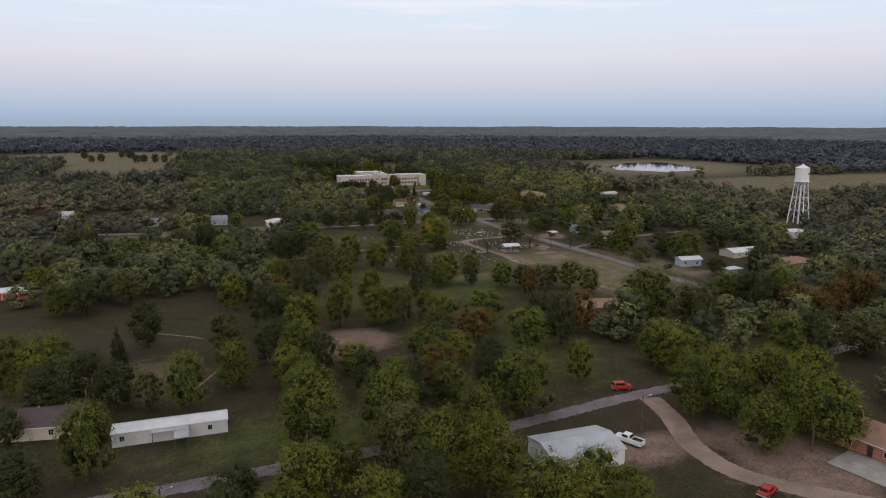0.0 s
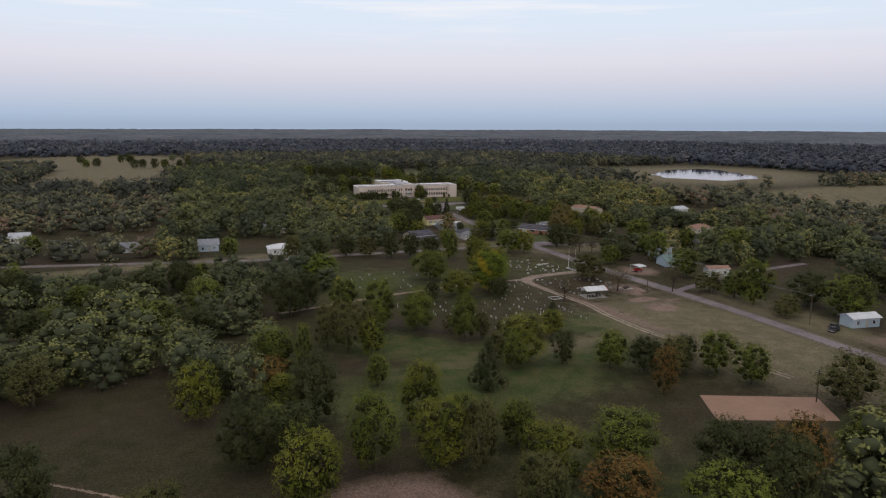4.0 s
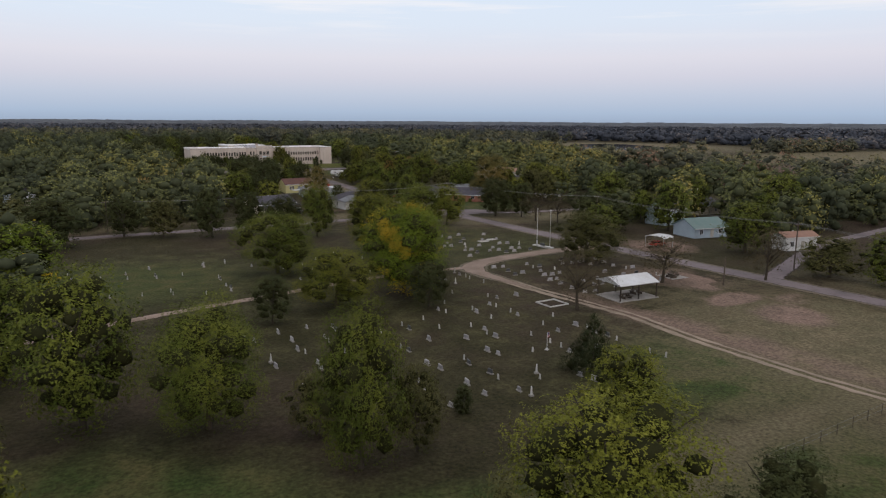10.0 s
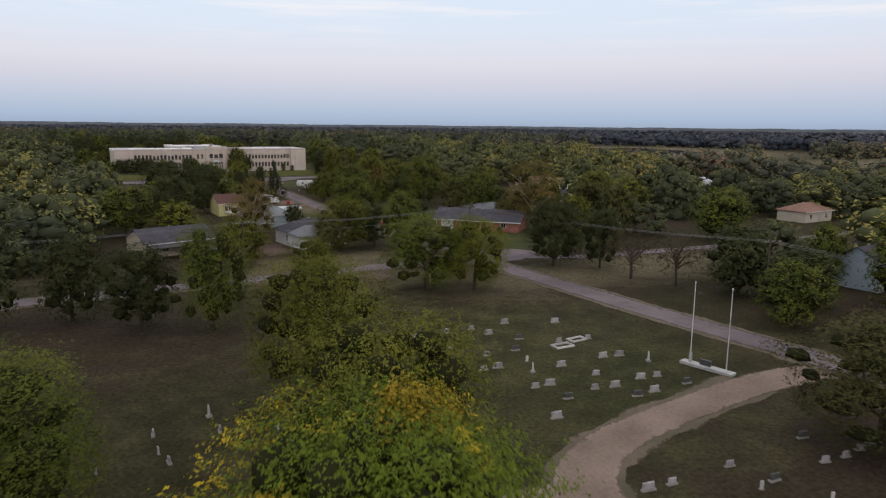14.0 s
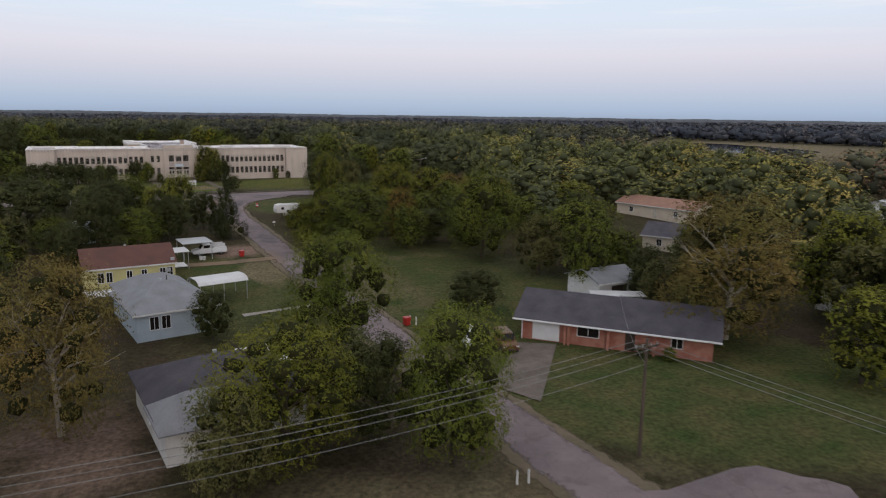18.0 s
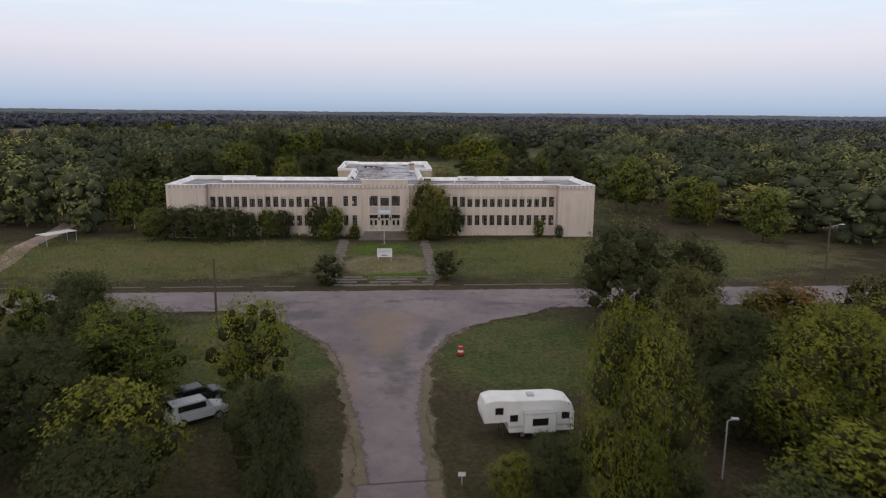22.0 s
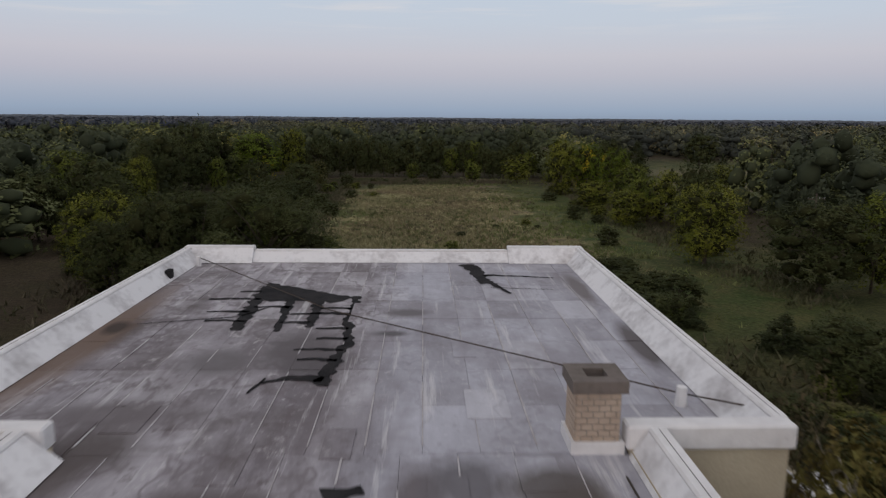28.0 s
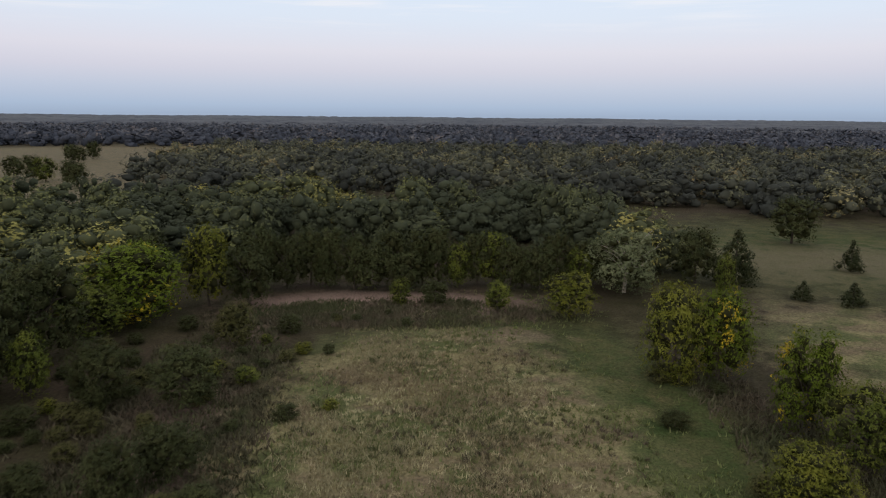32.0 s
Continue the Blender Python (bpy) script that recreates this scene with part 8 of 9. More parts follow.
MARKED = []
tree_rng = random.Random(5)


def tree(x, y, h, r, kind, near=0):
    MARKED.append((x, y, r))
    if h > 4.2:
        h = max(h, 1.3 * r)
    crown, trunk = proto(kind, tree_rng.randrange(3), near, h < 4.2)
    name, label = TREE_WORDS[kind]
    bush = h < 4.2
    if bush:
        name, label = "bush", {"d": "dense dark green leafy bush", "c": "small dark cedar bush on grass"}.get(kind, "leafy green bush on the grass")
    else:
        label = ("tall " if h > 14 else "small " if h < 7.5 else "") + label
    e = thing(name, x, y, tree_rng.uniform(0, 360), label, "bush" if bush else "tree", "trees")
    e.scale = (r / 5.3, r / 5.3, h / 11.0)
    part("crown", crown, None, e)
    part("trunk", trunk, None, e)
    return e

tree(-126.8, -510.0, 11.5, 5.3, "y", 2)
tree(-119.8, -513.0, 10.6, 5.5, "g", 2)
tree(-120.6, -505.5, 10.6, 4.7, "g", 2)
tree(-130.5, -507.0, 11.7, 5.4, "g", 1)
tree(-66.6, -502.6, 13.3, 6.9, "g", 1)
tree(-81.0, -500.5, 10.9, 5.7, "g", 1)
tree(-68.2, -497.7, 14.1, 5.8, "g", 2)
tree(-61.4, -492.8, 15.1, 5.8, "y", 2)
tree(-69.0, -489.4, 15.7, 6.1, "y", 2)
tree(-134.3, -496.2, 14.8, 5.8, "y", 2)
tree(-132.5, -488.4, 16.9, 5.0, "g", 2)
tree(-140.2, -490.8, 14.1, 5.5, "g", 2)
tree(-144.4, -484.2, 14.3, 6.3, "s", 1)
tree(-73.5, -480.2, 13.8, 5.0, "y", 2)
tree(-80.9, -481.6, 13.0, 5.4, "g", 2)
tree(-76.0, -487.4, 14.2, 5.0, "g", 2)
tree(-143.5, -473.1, 16.5, 6.8, "g", 2)
tree(-203.8, -472.0, 9.4, 5.3, "d", 1)
tree(-113.4, -470.0, 14.9, 7.0, "g", 1)
tree(-157.6, -470.0, 16.8, 7.7, "g", 2)
tree(-14.3, -469.4, 10.6, 6.6, "s")
tree(-30.2, -467.7, 14.0, 6.4, "d", 1)
tree(-194.0, -466.5, 14.4, 5.1, "g", 1)
tree(-36.8, -465.1, 12.5, 6.4, "g", 1)
tree(-126.5, -460.3, 10.0, 5.5, "g", 1)
tree(-93.4, -458.5, 10.6, 3.6, "y")
tree(-69.4, -461.0, 11.7, 5.1, "y", 1)
tree(-62.8, -458.3, 10.6, 5.3, "g", 1)
tree(-68.4, -453.8, 11.2, 4.8, "g", 1)
tree(-134.5, -448.5, 8.7, 4.1, "g", 1)
tree(-209.3, -446.9, 7.8, 3.7, "d")
tree(-140.4, -446.2, 10.6, 4.1, "d", 1)
tree(0.3, -446.9, 14.9, 5.3, "o", 1)
tree(-6.0, -441.0, 12.6, 5.7, "o", 1)
tree(-8.0, -449.4, 12.7, 5.9, "o", 1)
tree(-154.3, -442.6, 10.5, 4.5, "g", 1)
tree(-177.5, -441.3, 13.2, 4.7, "g", 1)
tree(-185.2, -438.2, 8.7, 3.6, "s")
tree(-123.3, -438.2, 11.8, 6.6, "g", 1)
tree(-191.8, -435.6, 10.6, 5.3, "d", 1)
tree(-39.6, -435.2, 14.6, 7.7, "s", 1)
tree(26.4, -438.4, 12.8, 5.0, "o")
tree(32.4, -434.6, 11.8, 5.0, "o")
tree(26.1, -431.2, 13.5, 4.6, "o")
tree(-204.0, -433.8, 11.6, 6.4, "d", 1)
tree(-82.4, -432.3, 15.0, 5.3, "d", 1)
tree(-92.4, -432.0, 12.0, 6.4, "g", 1)
tree(-167.2, -431.9, 11.4, 5.6, "g", 1)
tree(-196.9, -429.6, 12.0, 5.6, "d", 1)
tree(-1.3, -428.9, 15.3, 5.2, "g", 1)
tree(-8.1, -423.8, 13.5, 5.6, "d", 1)
tree(-9.2, -432.2, 13.6, 5.4, "d", 1)
tree(-48.8, -427.8, 18.2, 7.9, "g", 1)
tree(-150.8, -425.1, 12.5, 5.9, "g", 1)
tree(-54.7, -423.1, 10.3, 5.4, "g", 1)
tree(-103.0, -421.1, 10.1, 6.3, "o", 1)
tree(-207.0, -424.5, 13.8, 6.0, "y", 2)
tree(-206.5, -416.4, 13.5, 6.0, "g", 2)
tree(-213.8, -420.0, 15.1, 5.1, "g", 2)
tree(-81.7, -419.1, 11.8, 5.6, "d", 1)
tree(-114.3, -417.6, 10.9, 4.6, "s", 1)
tree(-9.5, -416.1, 11.7, 7.6, "g", 1)
tree(-167.2, -411.1, 13.2, 5.5, "s", 1)
tree(-95.1, -410.1, 12.1, 7.2, "g", 2)
tree(-108.1, -409.2, 11.3, 6.0, "y", 2)
tree(-192.5, -406.5, 10.0, 2.6, "c")
tree(-146.7, -404.2, 14.4, 5.7, "y", 1)
tree(-33.2, -402.1, 12.4, 6.5, "s", 1)
tree(-116.7, -399.9, 13.3, 3.9, "s", 1)
tree(-122.3, -395.6, 12.5, 5.9, "y", 2)
tree(-106.8, -394.3, 9.3, 4.7, "g", 1)
tree(-186.2, -393.6, 13.4, 5.0, "d", 1)
tree(-133.9, -393.4, 14.3, 5.3, "g", 2)
tree(32.3, -388.2, 13.5, 6.1, "d")
tree(-153.9, -385.9, 13.3, 5.8, "d", 2)
tree(-42.2, -384.7, 9.8, 4.5, "g", 1)
tree(-65.1, -382.8, 11.4, 3.2, "o", 1)
tree(-121.0, -381.2, 14.4, 4.9, "y", 2)
tree(22.7, -376.6, 6.8, 4.4, "d")
tree(-44.1, -375.5, 10.6, 5.0, "g", 1)
tree(-139.6, -371.4, 15.2, 5.0, "d", 2)
tree(-47.2, -367.4, 7.5, 3.6, "d", 1)
tree(-100.0, -366.0, 11.6, 4.4, "c", 2)
tree(-66.5, -364.5, 9.8, 5.2, "g", 1)
tree(-60.0, -369.0, 9.0, 5.0, "d", 1)
tree(-54.0, -372.5, 9.6, 4.8, "s", 1)
tree(-161.5, -361.7, 12.4, 5.1, "y", 1)
tree(-144.2, -359.4, 6.9, 4.5, "y", 1)
tree(-75.6, -357.1, 9.0, 3.5, "d", 2)
tree(-122.8, -356.0, 7.8, 3.3, "g", 1)
tree(-83.7, -351.2, 12.6, 6.6, "y", 3)
tree(-88.5, -356.5, 9.0, 4.2, "g", 2)
tree(-155.3, -350.7, 8.6, 4.7, "d", 1)
tree(-91.0, -350.5, 8.2, 3.1, "s", 1)
tree(30.7, -349.4, 13.5, 7.9, "g", 1)
tree(-212.1, -349.6, 10.4, 5.2, "g", 1)
tree(-205.3, -352.7, 10.9, 5.1, "d", 1)
tree(-206.0, -345.3, 10.6, 4.6, "d", 1)
tree(-137.1, -342.9, 13.1, 2.3, "g")
tree(73.0, -342.6, 8.4, 5.7, "d")
tree(12.5, -342.6, 7.3, 5.3, "s")
tree(-193.5, -342.1, 11.8, 6.5, "s", 1)
tree(-143.2, -340.2, 12.3, 5.9, "g", 2)
tree(-66.1, -335.2, 7.9, 3.9, "y", 2)
tree(31.0, -334.4, 11.5, 7.5, "d", 1)
tree(62.1, -333.6, 12.8, 7.5, "d")
tree(-90.9, -330.4, 14.3, 4.4, "g", 3)
tree(-85.5, -330.1, 8.1, 2.9, "s", 2)
tree(-117.8, -329.0, 12.7, 2.8, "s", 1)
tree(-123.0, -328.4, 13.5, 5.4, "s", 2)
tree(14.4, -327.4, 15.6, 6.6, "g", 1)
tree(-77.7, -325.1, 2.9, 1.1, "d")
tree(-127.7, -323.8, 12.4, 5.3, "s", 2)
tree(-59.5, -323.5, 7.0, 3.4, "c", 2)
tree(-91.8, -322.6, 5.9, 2.8, "s", 1)
tree(15.8, -317.4, 9.6, 5.3, "g", 1)
tree(-99.9, -316.5, 12.6, 6.0, "g", 4)
tree(-159.2, -316.2, 12.3, 5.9, "d", 1)
tree(-109.8, -310.8, 15.4, 6.2, "g", 2)
tree(13.6, -307.6, 7.8, 6.0, "s", 1)
tree(-170.1, -305.5, 12.6, 6.9, "g", 1)
tree(-224.2, -305.9, 8.5, 4.9, "y", 1)
tree(-217.3, -308.8, 7.9, 5.0, "g", 1)
tree(-218.2, -301.4, 8.7, 4.9, "g", 1)
tree(0.9, -303.3, 9.7, 4.6, "b", 1)
tree(-42.3, -301.6, 9.2, 5.2, "b", 3)
tree(-16.7, -295.1, 8.7, 6.3, "b", 2)
tree(-116.5, -293.6, 12.4, 5.2, "g", 1)
tree(-198.3, -284.7, 8.1, 5.3, "g", 1)
tree(-202.3, -292.6, 9.4, 5.6, "d", 1)
tree(-193.5, -292.1, 9.3, 5.7, "d", 1)
tree(-132.2, -288.9, 13.4, 6.6, "d", 1)
tree(-60.8, -288.8, 7.4, 3.5, "d", 3)
tree(-157.7, -286.0, 12.8, 6.2, "g", 1)
tree(-84.5, -285.9, 7.1, 3.0, "d", 2)
tree(21.7, -283.9, 11.6, 6.8, "g", 1)
tree(-125.9, -282.5, 12.9, 5.5, "d", 1)
tree(-73.4, -282.0, 9.4, 6.2, "y", 4)
golden = tree(-60.5, -279.8, 14.9, 7.6, "Y", 4)
tree(-143.7, -279.6, 11.3, 5.5, "d", 1)
tree(-16.3, -274.9, 10.4, 7.4, "s", 3)
tree(-156.6, -274.0, 11.3, 5.5, "g")
tree(-191.7, -267.4, 10.5, 5.7, "g", 1)
tree(-186.2, -273.6, 9.7, 5.4, "d", 1)
tree(-183.5, -265.7, 10.5, 5.4, "d", 1)
tree(-53.0, -266.5, 14.2, 7.1, "y", 4)
tree(69.1, -260.5, 14.3, 7.1, "g", 1)
tree(-212.4, -254.9, 16.0, 4.6, "g", 1)
tree(-217.4, -260.5, 15.4, 5.1, "d", 1)
tree(-210.1, -262.1, 14.8, 5.5, "d", 1)
tree(-174.5, -258.7, 12.4, 7.5, "d", 1)
tree(-73.6, -253.9, 11.6, 7.6, "g", 4)
tree(32.6, -252.7, 13.5, 5.9, "g", 1)
tree(10.2, -250.7, 8.2, 4.6, "g", 1)
# limbs of the big tree that have turned first, placed to fit the camera's view
turned = material("leaves_golden", (0.40, 0.265, 0.026), (0.22, 0.19, 0.022), 0.6, 0.75, 0.0, fine=4.0, island=0.3, gloss=0.06)
gold_rng = np.random.default_rng(3)
for lobes in (((-63.4, -283.2, 5.2, 1.3), (-64.2, -281.9, 6.6, 1.3), (-63.0, -282.4, 6.8, 1.2), (-62.6, -284.2, 4.0, 1.0), (-64.4, -280.6, 8.0, 1.0)), ((-58.9, -279.4, 9.9, 1.3), (-57.4, -278.8, 9.4, 1.1))):
    where = np.array([q[:3] for q in lobes])
    size3 = np.array([[q[3]] * 3 for q in lobes])
    v, f = leaf_cards(gold_rng, where, size3, np.array([-60.5, -279.8, 5.0]), 520 * len(lobes), 0.13)
    limb = part("golden_branch", from_np("golden_branch", v, f, turned), None, golden, "branch with golden yellow leaves")
    limb.matrix_parent_inverse = (Matrix.Translation(golden.location) @ golden.rotation_euler.to_matrix().to_4x4() @ Matrix.Diagonal((*golden.scale, 1))).inverted()
tree(-114.6, -248.4, 11.7, 7.2, "Y", 1)
tree(-157.0, -245.2, 10.9, 5.2, "g", 1)
tree(-164.7, -244.0, 12.1, 5.0, "d", 1)
tree(-161.9, -251.2, 13.0, 5.0, "d", 1)
tree(-49.4, -245.4, 13.3, 6.6, "y", 4)
tree(37.3, -238.5, 9.6, 4.3, "g", 1)
tree(61.5, -237.2, 12.3, 5.3, "g", 1)
tree(15.3, -228.3, 8.8, 4.3, "b", 1)
tree(33.6, -226.3, 8.0, 5.3, "d", 1)
tree(12.9, -221.3, 8.8, 5.0, "b", 2)
tree(-52.1, -217.7, 13.3, 4.7, "g", 3)
tree(-13.4, -215.2, 11.4, 5.1, "y", 4)
tree(-59.1, -213.7, 10.4, 4.9, "d", 2)
tree(14.8, -212.1, 10.6, 3.8, "d", 3)
tree(-19.6, -211.7, 11.5, 7.4, "g", 4)
tree(9.1, -206.5, 11.9, 6.3, "d", 3)
tree(-66.0, -205.6, 11.1, 4.6, "d", 1)
tree(-74.6, -205.1, 13.1, 4.9, "d", 1)
tree(-109.2, -203.4, 12.0, 7.6, "d", 1)
tree(59.8, -202.0, 11.9, 7.0, "g", 1)
tree(-33.1, -200.3, 7.4, 3.8, "y", 3)
tree(-84.8, -199.2, 9.7, 4.9, "s", 1)
tree(-93.2, -194.5, 10.4, 4.8, "d", 1)
tree(-116.3, -190.8, 10.5, 5.8, "s")
tree(-143.1, -180.7, 9.9, 5.2, "g")
tree(-6.8, -179.4, 11.9, 4.7, "g", 3)
tree(55.0, -178.5, 12.7, 5.9, "y", 1)
tree(-21.4, -176.9, 7.8, 3.5, "s", 2)
tree(-16.9, -173.8, 10.6, 5.8, "y", 3)
tree(-9.9, -173.5, 8.8, 3.7, "d", 2)
tree(-161.2, -170.1, 10.0, 5.8, "d")
tree(53.1, -168.9, 13.6, 5.9, "y", 1)
tree(34.5, -167.7, 16.7, 7.9, "B", 3)
tree(-31.0, -161.9, 14.0, 5.4, "B", 3)
tree(-7.0, -156.2, 13.4, 5.4, "g", 3)
tree(37.5, -151.8, 8.1, 2.9, "d", 1)
tree(-226.5, -146.5, 9.9, 5.8, "g")
tree(14.6, -146.3, 4.5, 4.3, "d", 2)
tree(-239.2, -145.6, 10.4, 5.7, "d")
tree(-89.5, -145.4, 11.6, 7.7, "d", 1)
tree(-16.8, -144.6, 5.9, 2.4, "d", 1)
tree(44.9, -139.6, 7.1, 3.5, "g", 1)
tree(-51.8, -138.7, 11.0, 6.9, "g", 1)
tree(32.8, -134.6, 9.6, 4.4, "s", 2)
tree(40.9, -134.5, 11.3, 6.6, "g", 2)
tree(-41.9, -130.9, 8.6, 3.9, "d", 1)
tree(-39.8, -125.4, 11.5, 5.3, "d", 2)
tree(30.8, -121.3, 15.1, 6.9, "g", 3)
tree(55.8, -114.3, 7.2, 2.9, "y")
tree(-30.2, -113.1, 8.0, 3.0, "d", 3)
tree(12.5, -108.6, 11.4, 6.8, "g", 3)
tree(27.2, -108.3, 6.4, 4.1, "d", 3)
tree(22.2, -107.2, 10.2, 2.8, "o", 3)
tree(6.6, -104.0, 8.5, 4.0, "y", 3)
tree(67.0, -98.6, 8.7, 5.9, "y", 1)
tree(-19.8, -96.7, 6.9, 4.0, "g", 3)
tree(-31.6, -96.0, 5.5, 4.5, "g", 3)
tree(-25.7, -95.5, 10.3, 4.6, "d", 3)
tree(-4.9, -92.6, 11.1, 3.4, "c", 3)
tree(-14.4, -92.0, 8.1, 3.6, "d", 3)
tree(14.1, -91.8, 15.1, 3.2, "y", 3)
tree(-35.1, -88.8, 11.7, 6.8, "d", 2)
tree(30.9, -83.7, 11.9, 5.1, "y", 3)
tree(-7.3, -83.1, 7.2, 3.0, "d", 3)
tree(47.5, -82.8, 9.1, 5.2, "o", 2)
tree(-23.2, -80.9, 9.6, 4.8, "d", 3)
tree(-19.2, -73.4, 9.6, 5.2, "g", 3)
tree(-24.6, -68.3, 10.4, 2.9, "d", 3)
tree(-32.9, -61.7, 7.6, 2.6, "g", 1)
tree(-30.2, -55.9, 7.1, 3.8, "d", 1)
tree(26.2, -54.8, 11.7, 6.2, "d", 3)
tree(34.2, -54.6, 10.4, 4.0, "d", 2)
tree(90.0, -39.2, 10.4, 6.0, "y", 1)
tree(-7.3, -35.3, 4.1, 2.3, "d", 1)
tree(8.7, -32.7, 4.2, 2.3, "d", 1)
tree(68.8, -5.8, 9.9, 4.5, "g", 1)
tree(-42.5, 5.1, 5.0, 3.0, "g", 1)
tree(66.1, 11.0, 9.6, 2.4, "y")
tree(63.8, 16.1, 10.0, 5.5, "g", 1)
# Dusk shade behind the school is put into dark leaf kinds here.
tree(-60.2, 16.8, 11.4, 5.2, "d", 1)
tree(-57.6, 22.1, 9.9, 5.0, "d", 1)
tree(85.4, 27.7, 11.0, 6.6, "d", 1)
tree(56.8, 34.4, 13.6, 6.3, "g", 2)
tree(-57.1, 41.3, 14.2, 6.9, "d", 1)
tree(-23.7, 43.8, 10.8, 3.6, "y", 2)
tree(-47.3, 49.2, 14.4, 7.3, "d", 2)
tree(-22.4, 53.6, 8.2, 2.4, "d", 1)
tree(-38.8, 58.1, 15.3, 7.1, "g", 2)
tree(28.8, 60.8, 5.2, 3.6, "d", 2)
tree(51.9, 69.8, 13.1, 4.7, "d", 1)
tree(64.9, 78.2, 11.1, 5.6, "g", 1)
tree(-12.3, 80.9, 11.8, 6.8, "d", 4)
tree(-23.4, 84.8, 10.4, 3.5, "d", 2)
tree(42.2, 87.6, 9.8, 6.1, "d", 2)
tree(47.5, 87.6, 10.4, 3.2, "g", 1)
tree(-15.4, 95.0, 8.1, 5.5, "g", 3)
tree(36.4, 102.8, 10.1, 5.1, "y", 2)
tree(-51.5, 116.4, 10.6, 4.7, "d", 1)
tree(-41.5, 116.6, 10.2, 4.3, "d", 1)
tree(42.8, 122.8, 11.4, 4.0, "d", 1)
tree(-32.6, 126.8, 6.3, 3.9, "d", 1)
tree(-27.1, 128.4, 5.4, 4.2, "d", 2)
tree(-54.5, 132.3, 12.2, 5.0, "g", 1)
tree(43.0, 133.9, 9.5, 3.8, "y", 1)
tree(36.3, 135.9, 6.1, 3.6, "y", 1)
tree(40.4, 138.1, 8.2, 4.0, "g", 1)
tree(-49.7, 140.4, 9.5, 4.0, "y", 1)
tree(-52.0, 153.7, 10.2, 3.6, "y", 1)
tree(35.0, 154.8, 5.9, 4.0, "y", 1)
tree(-26.3, 157.4, 6.4, 3.0, "d", 1)
tree(75.5, 158.5, 9.2, 6.3, "d", 1)
tree(44.7, 161.5, 8.9, 4.5, "g", 1)
tree(-23.1, 162.7, 5.3, 3.6, "d", 1)
tree(-52.5, 164.3, 14.5, 7.3, "d", 2)
tree(66.0, 165.7, 8.5, 5.1, "y", 1)
tree(43.6, 170.4, 11.8, 4.1, "Y", 1)
tree(-26.4, 179.3, 7.7, 4.7, "d", 1)
tree(-36.4, 179.6, 8.3, 3.7, "d", 1)
tree(-52.7, 183.2, 17.1, 6.2, "d", 1)
tree(-46.0, 183.4, 8.6, 2.8, "g")
tree(41.0, 185.9, 12.4, 4.9, "Y", 1)
tree(34.9, 186.2, 13.1, 4.9, "y", 1)
tree(-50.6, 195.6, 15.2, 5.9, "d", 1)
tree(-25.8, 202.2, 7.0, 3.4, "s")
tree(28.3, 215.9, 8.1, 4.9, "y")
tree(-45.9, 216.2, 13.5, 8.6, "Y", 1)
tree(16.0, 219.8, 5.7, 3.0, "g")
tree(83.4, 221.9, 4.4, 2.9, "c")
tree(5.1, 223.9, 4.8, 3.1, "d")
tree(-1.2, 224.1, 5.3, 2.1, "g")
tree(-28.9, 224.8, 11.5, 4.6, "d")
tree(-36.0, 225.0, 15.1, 4.6, "y")
tree(76.1, 226.2, 3.9, 2.2, "c")
tree(61.6, 228.7, 9.0, 2.2, "g")
tree(43.2, 233.0, 13.0, 7.6, "S", 1)
tree(69.5, 240.4, 11.5, 5.4, "c")
tree(61.0, 240.6, 12.1, 5.4, "d")
tree(101.9, 250.9, 7.3, 3.2, "c")
tree(108.2, 286.9, 13.5, 7.1, "d")

# ---- woods beyond ----
CLEAR = [(-112, 14, -345, -184), (-300, -95, -228, -178), (-34, 0, -190, -95), (-2, 32, -190, -112), (-9, 13, -112, -66), (-40, 45, -67, -50), (3, 34, -92, -66), (-88, 80, -58, 4),
         (-46, 46, -4, 22), (-24, 38, 0, 236), (-47, -24, 92, 168), (8, 40, 14, 60), (62, 178, 205, 335), (50, 92, 158, 236), (46, 62, 8, 160), (265, 560, -5, 330), (-295, -175, 110, 385), (262, 600, -175, -40), (205, 330, -60, 60), (40, 74, -48, 8),
         (-450, -150, 470, 840), (-300, -105, 320, 470), (14, 82, -392, -322), (14, 50, -300, -250), (-170, -110, -175, -135), (-260, -175, -155, -100), (50, 72, -185, -160), (60, 100, -145, -90),
         (150, 185, -300, -262), (-244, -218, -332, -306), (100, 145, -340, -305), (-62, -36, -178, -150), (3, 140, -222, -192), (3, 100, -306, -276)]
# openings in the woods south of the park
OPEN = [(-222, -160, -440, -345), (-156, -122, -425, -397), (-70, 14, -420, -330), (-112, -72, -474, -385), (-330, 60, -484, -464), (-204, -148, -472, -444), (-128, -64, -540, -470), (-145, -60, -388, -335), (-222, -190, -455, -430), (-76, -40, -525, -490), (-262, 60, -700, -520)]


def in_clear(x, y):
    return any(a <= x <= b and c <= y <= d for a, b, c, d in (OPEN if y < -330 and -262 < x < 14 else CLEAR))


LINE = [(-172, -603), (-120, -410), (-40, -258), (5, -150), (3, 0), (0, 225)]


def off_line(x, y):
    best = 1e9
    for (ax, ay), (bx, by) in zip(LINE, LINE[1:]):
        dx, dy = bx - ax, by - ay
        t = min(1.0, max(0.0, ((x - ax) * dx + (y - ay) * dy) / (dx * dx + dy * dy)))
        best = min(best, math.hypot(x - ax - t * dx, y - ay - t * dy))
    return best


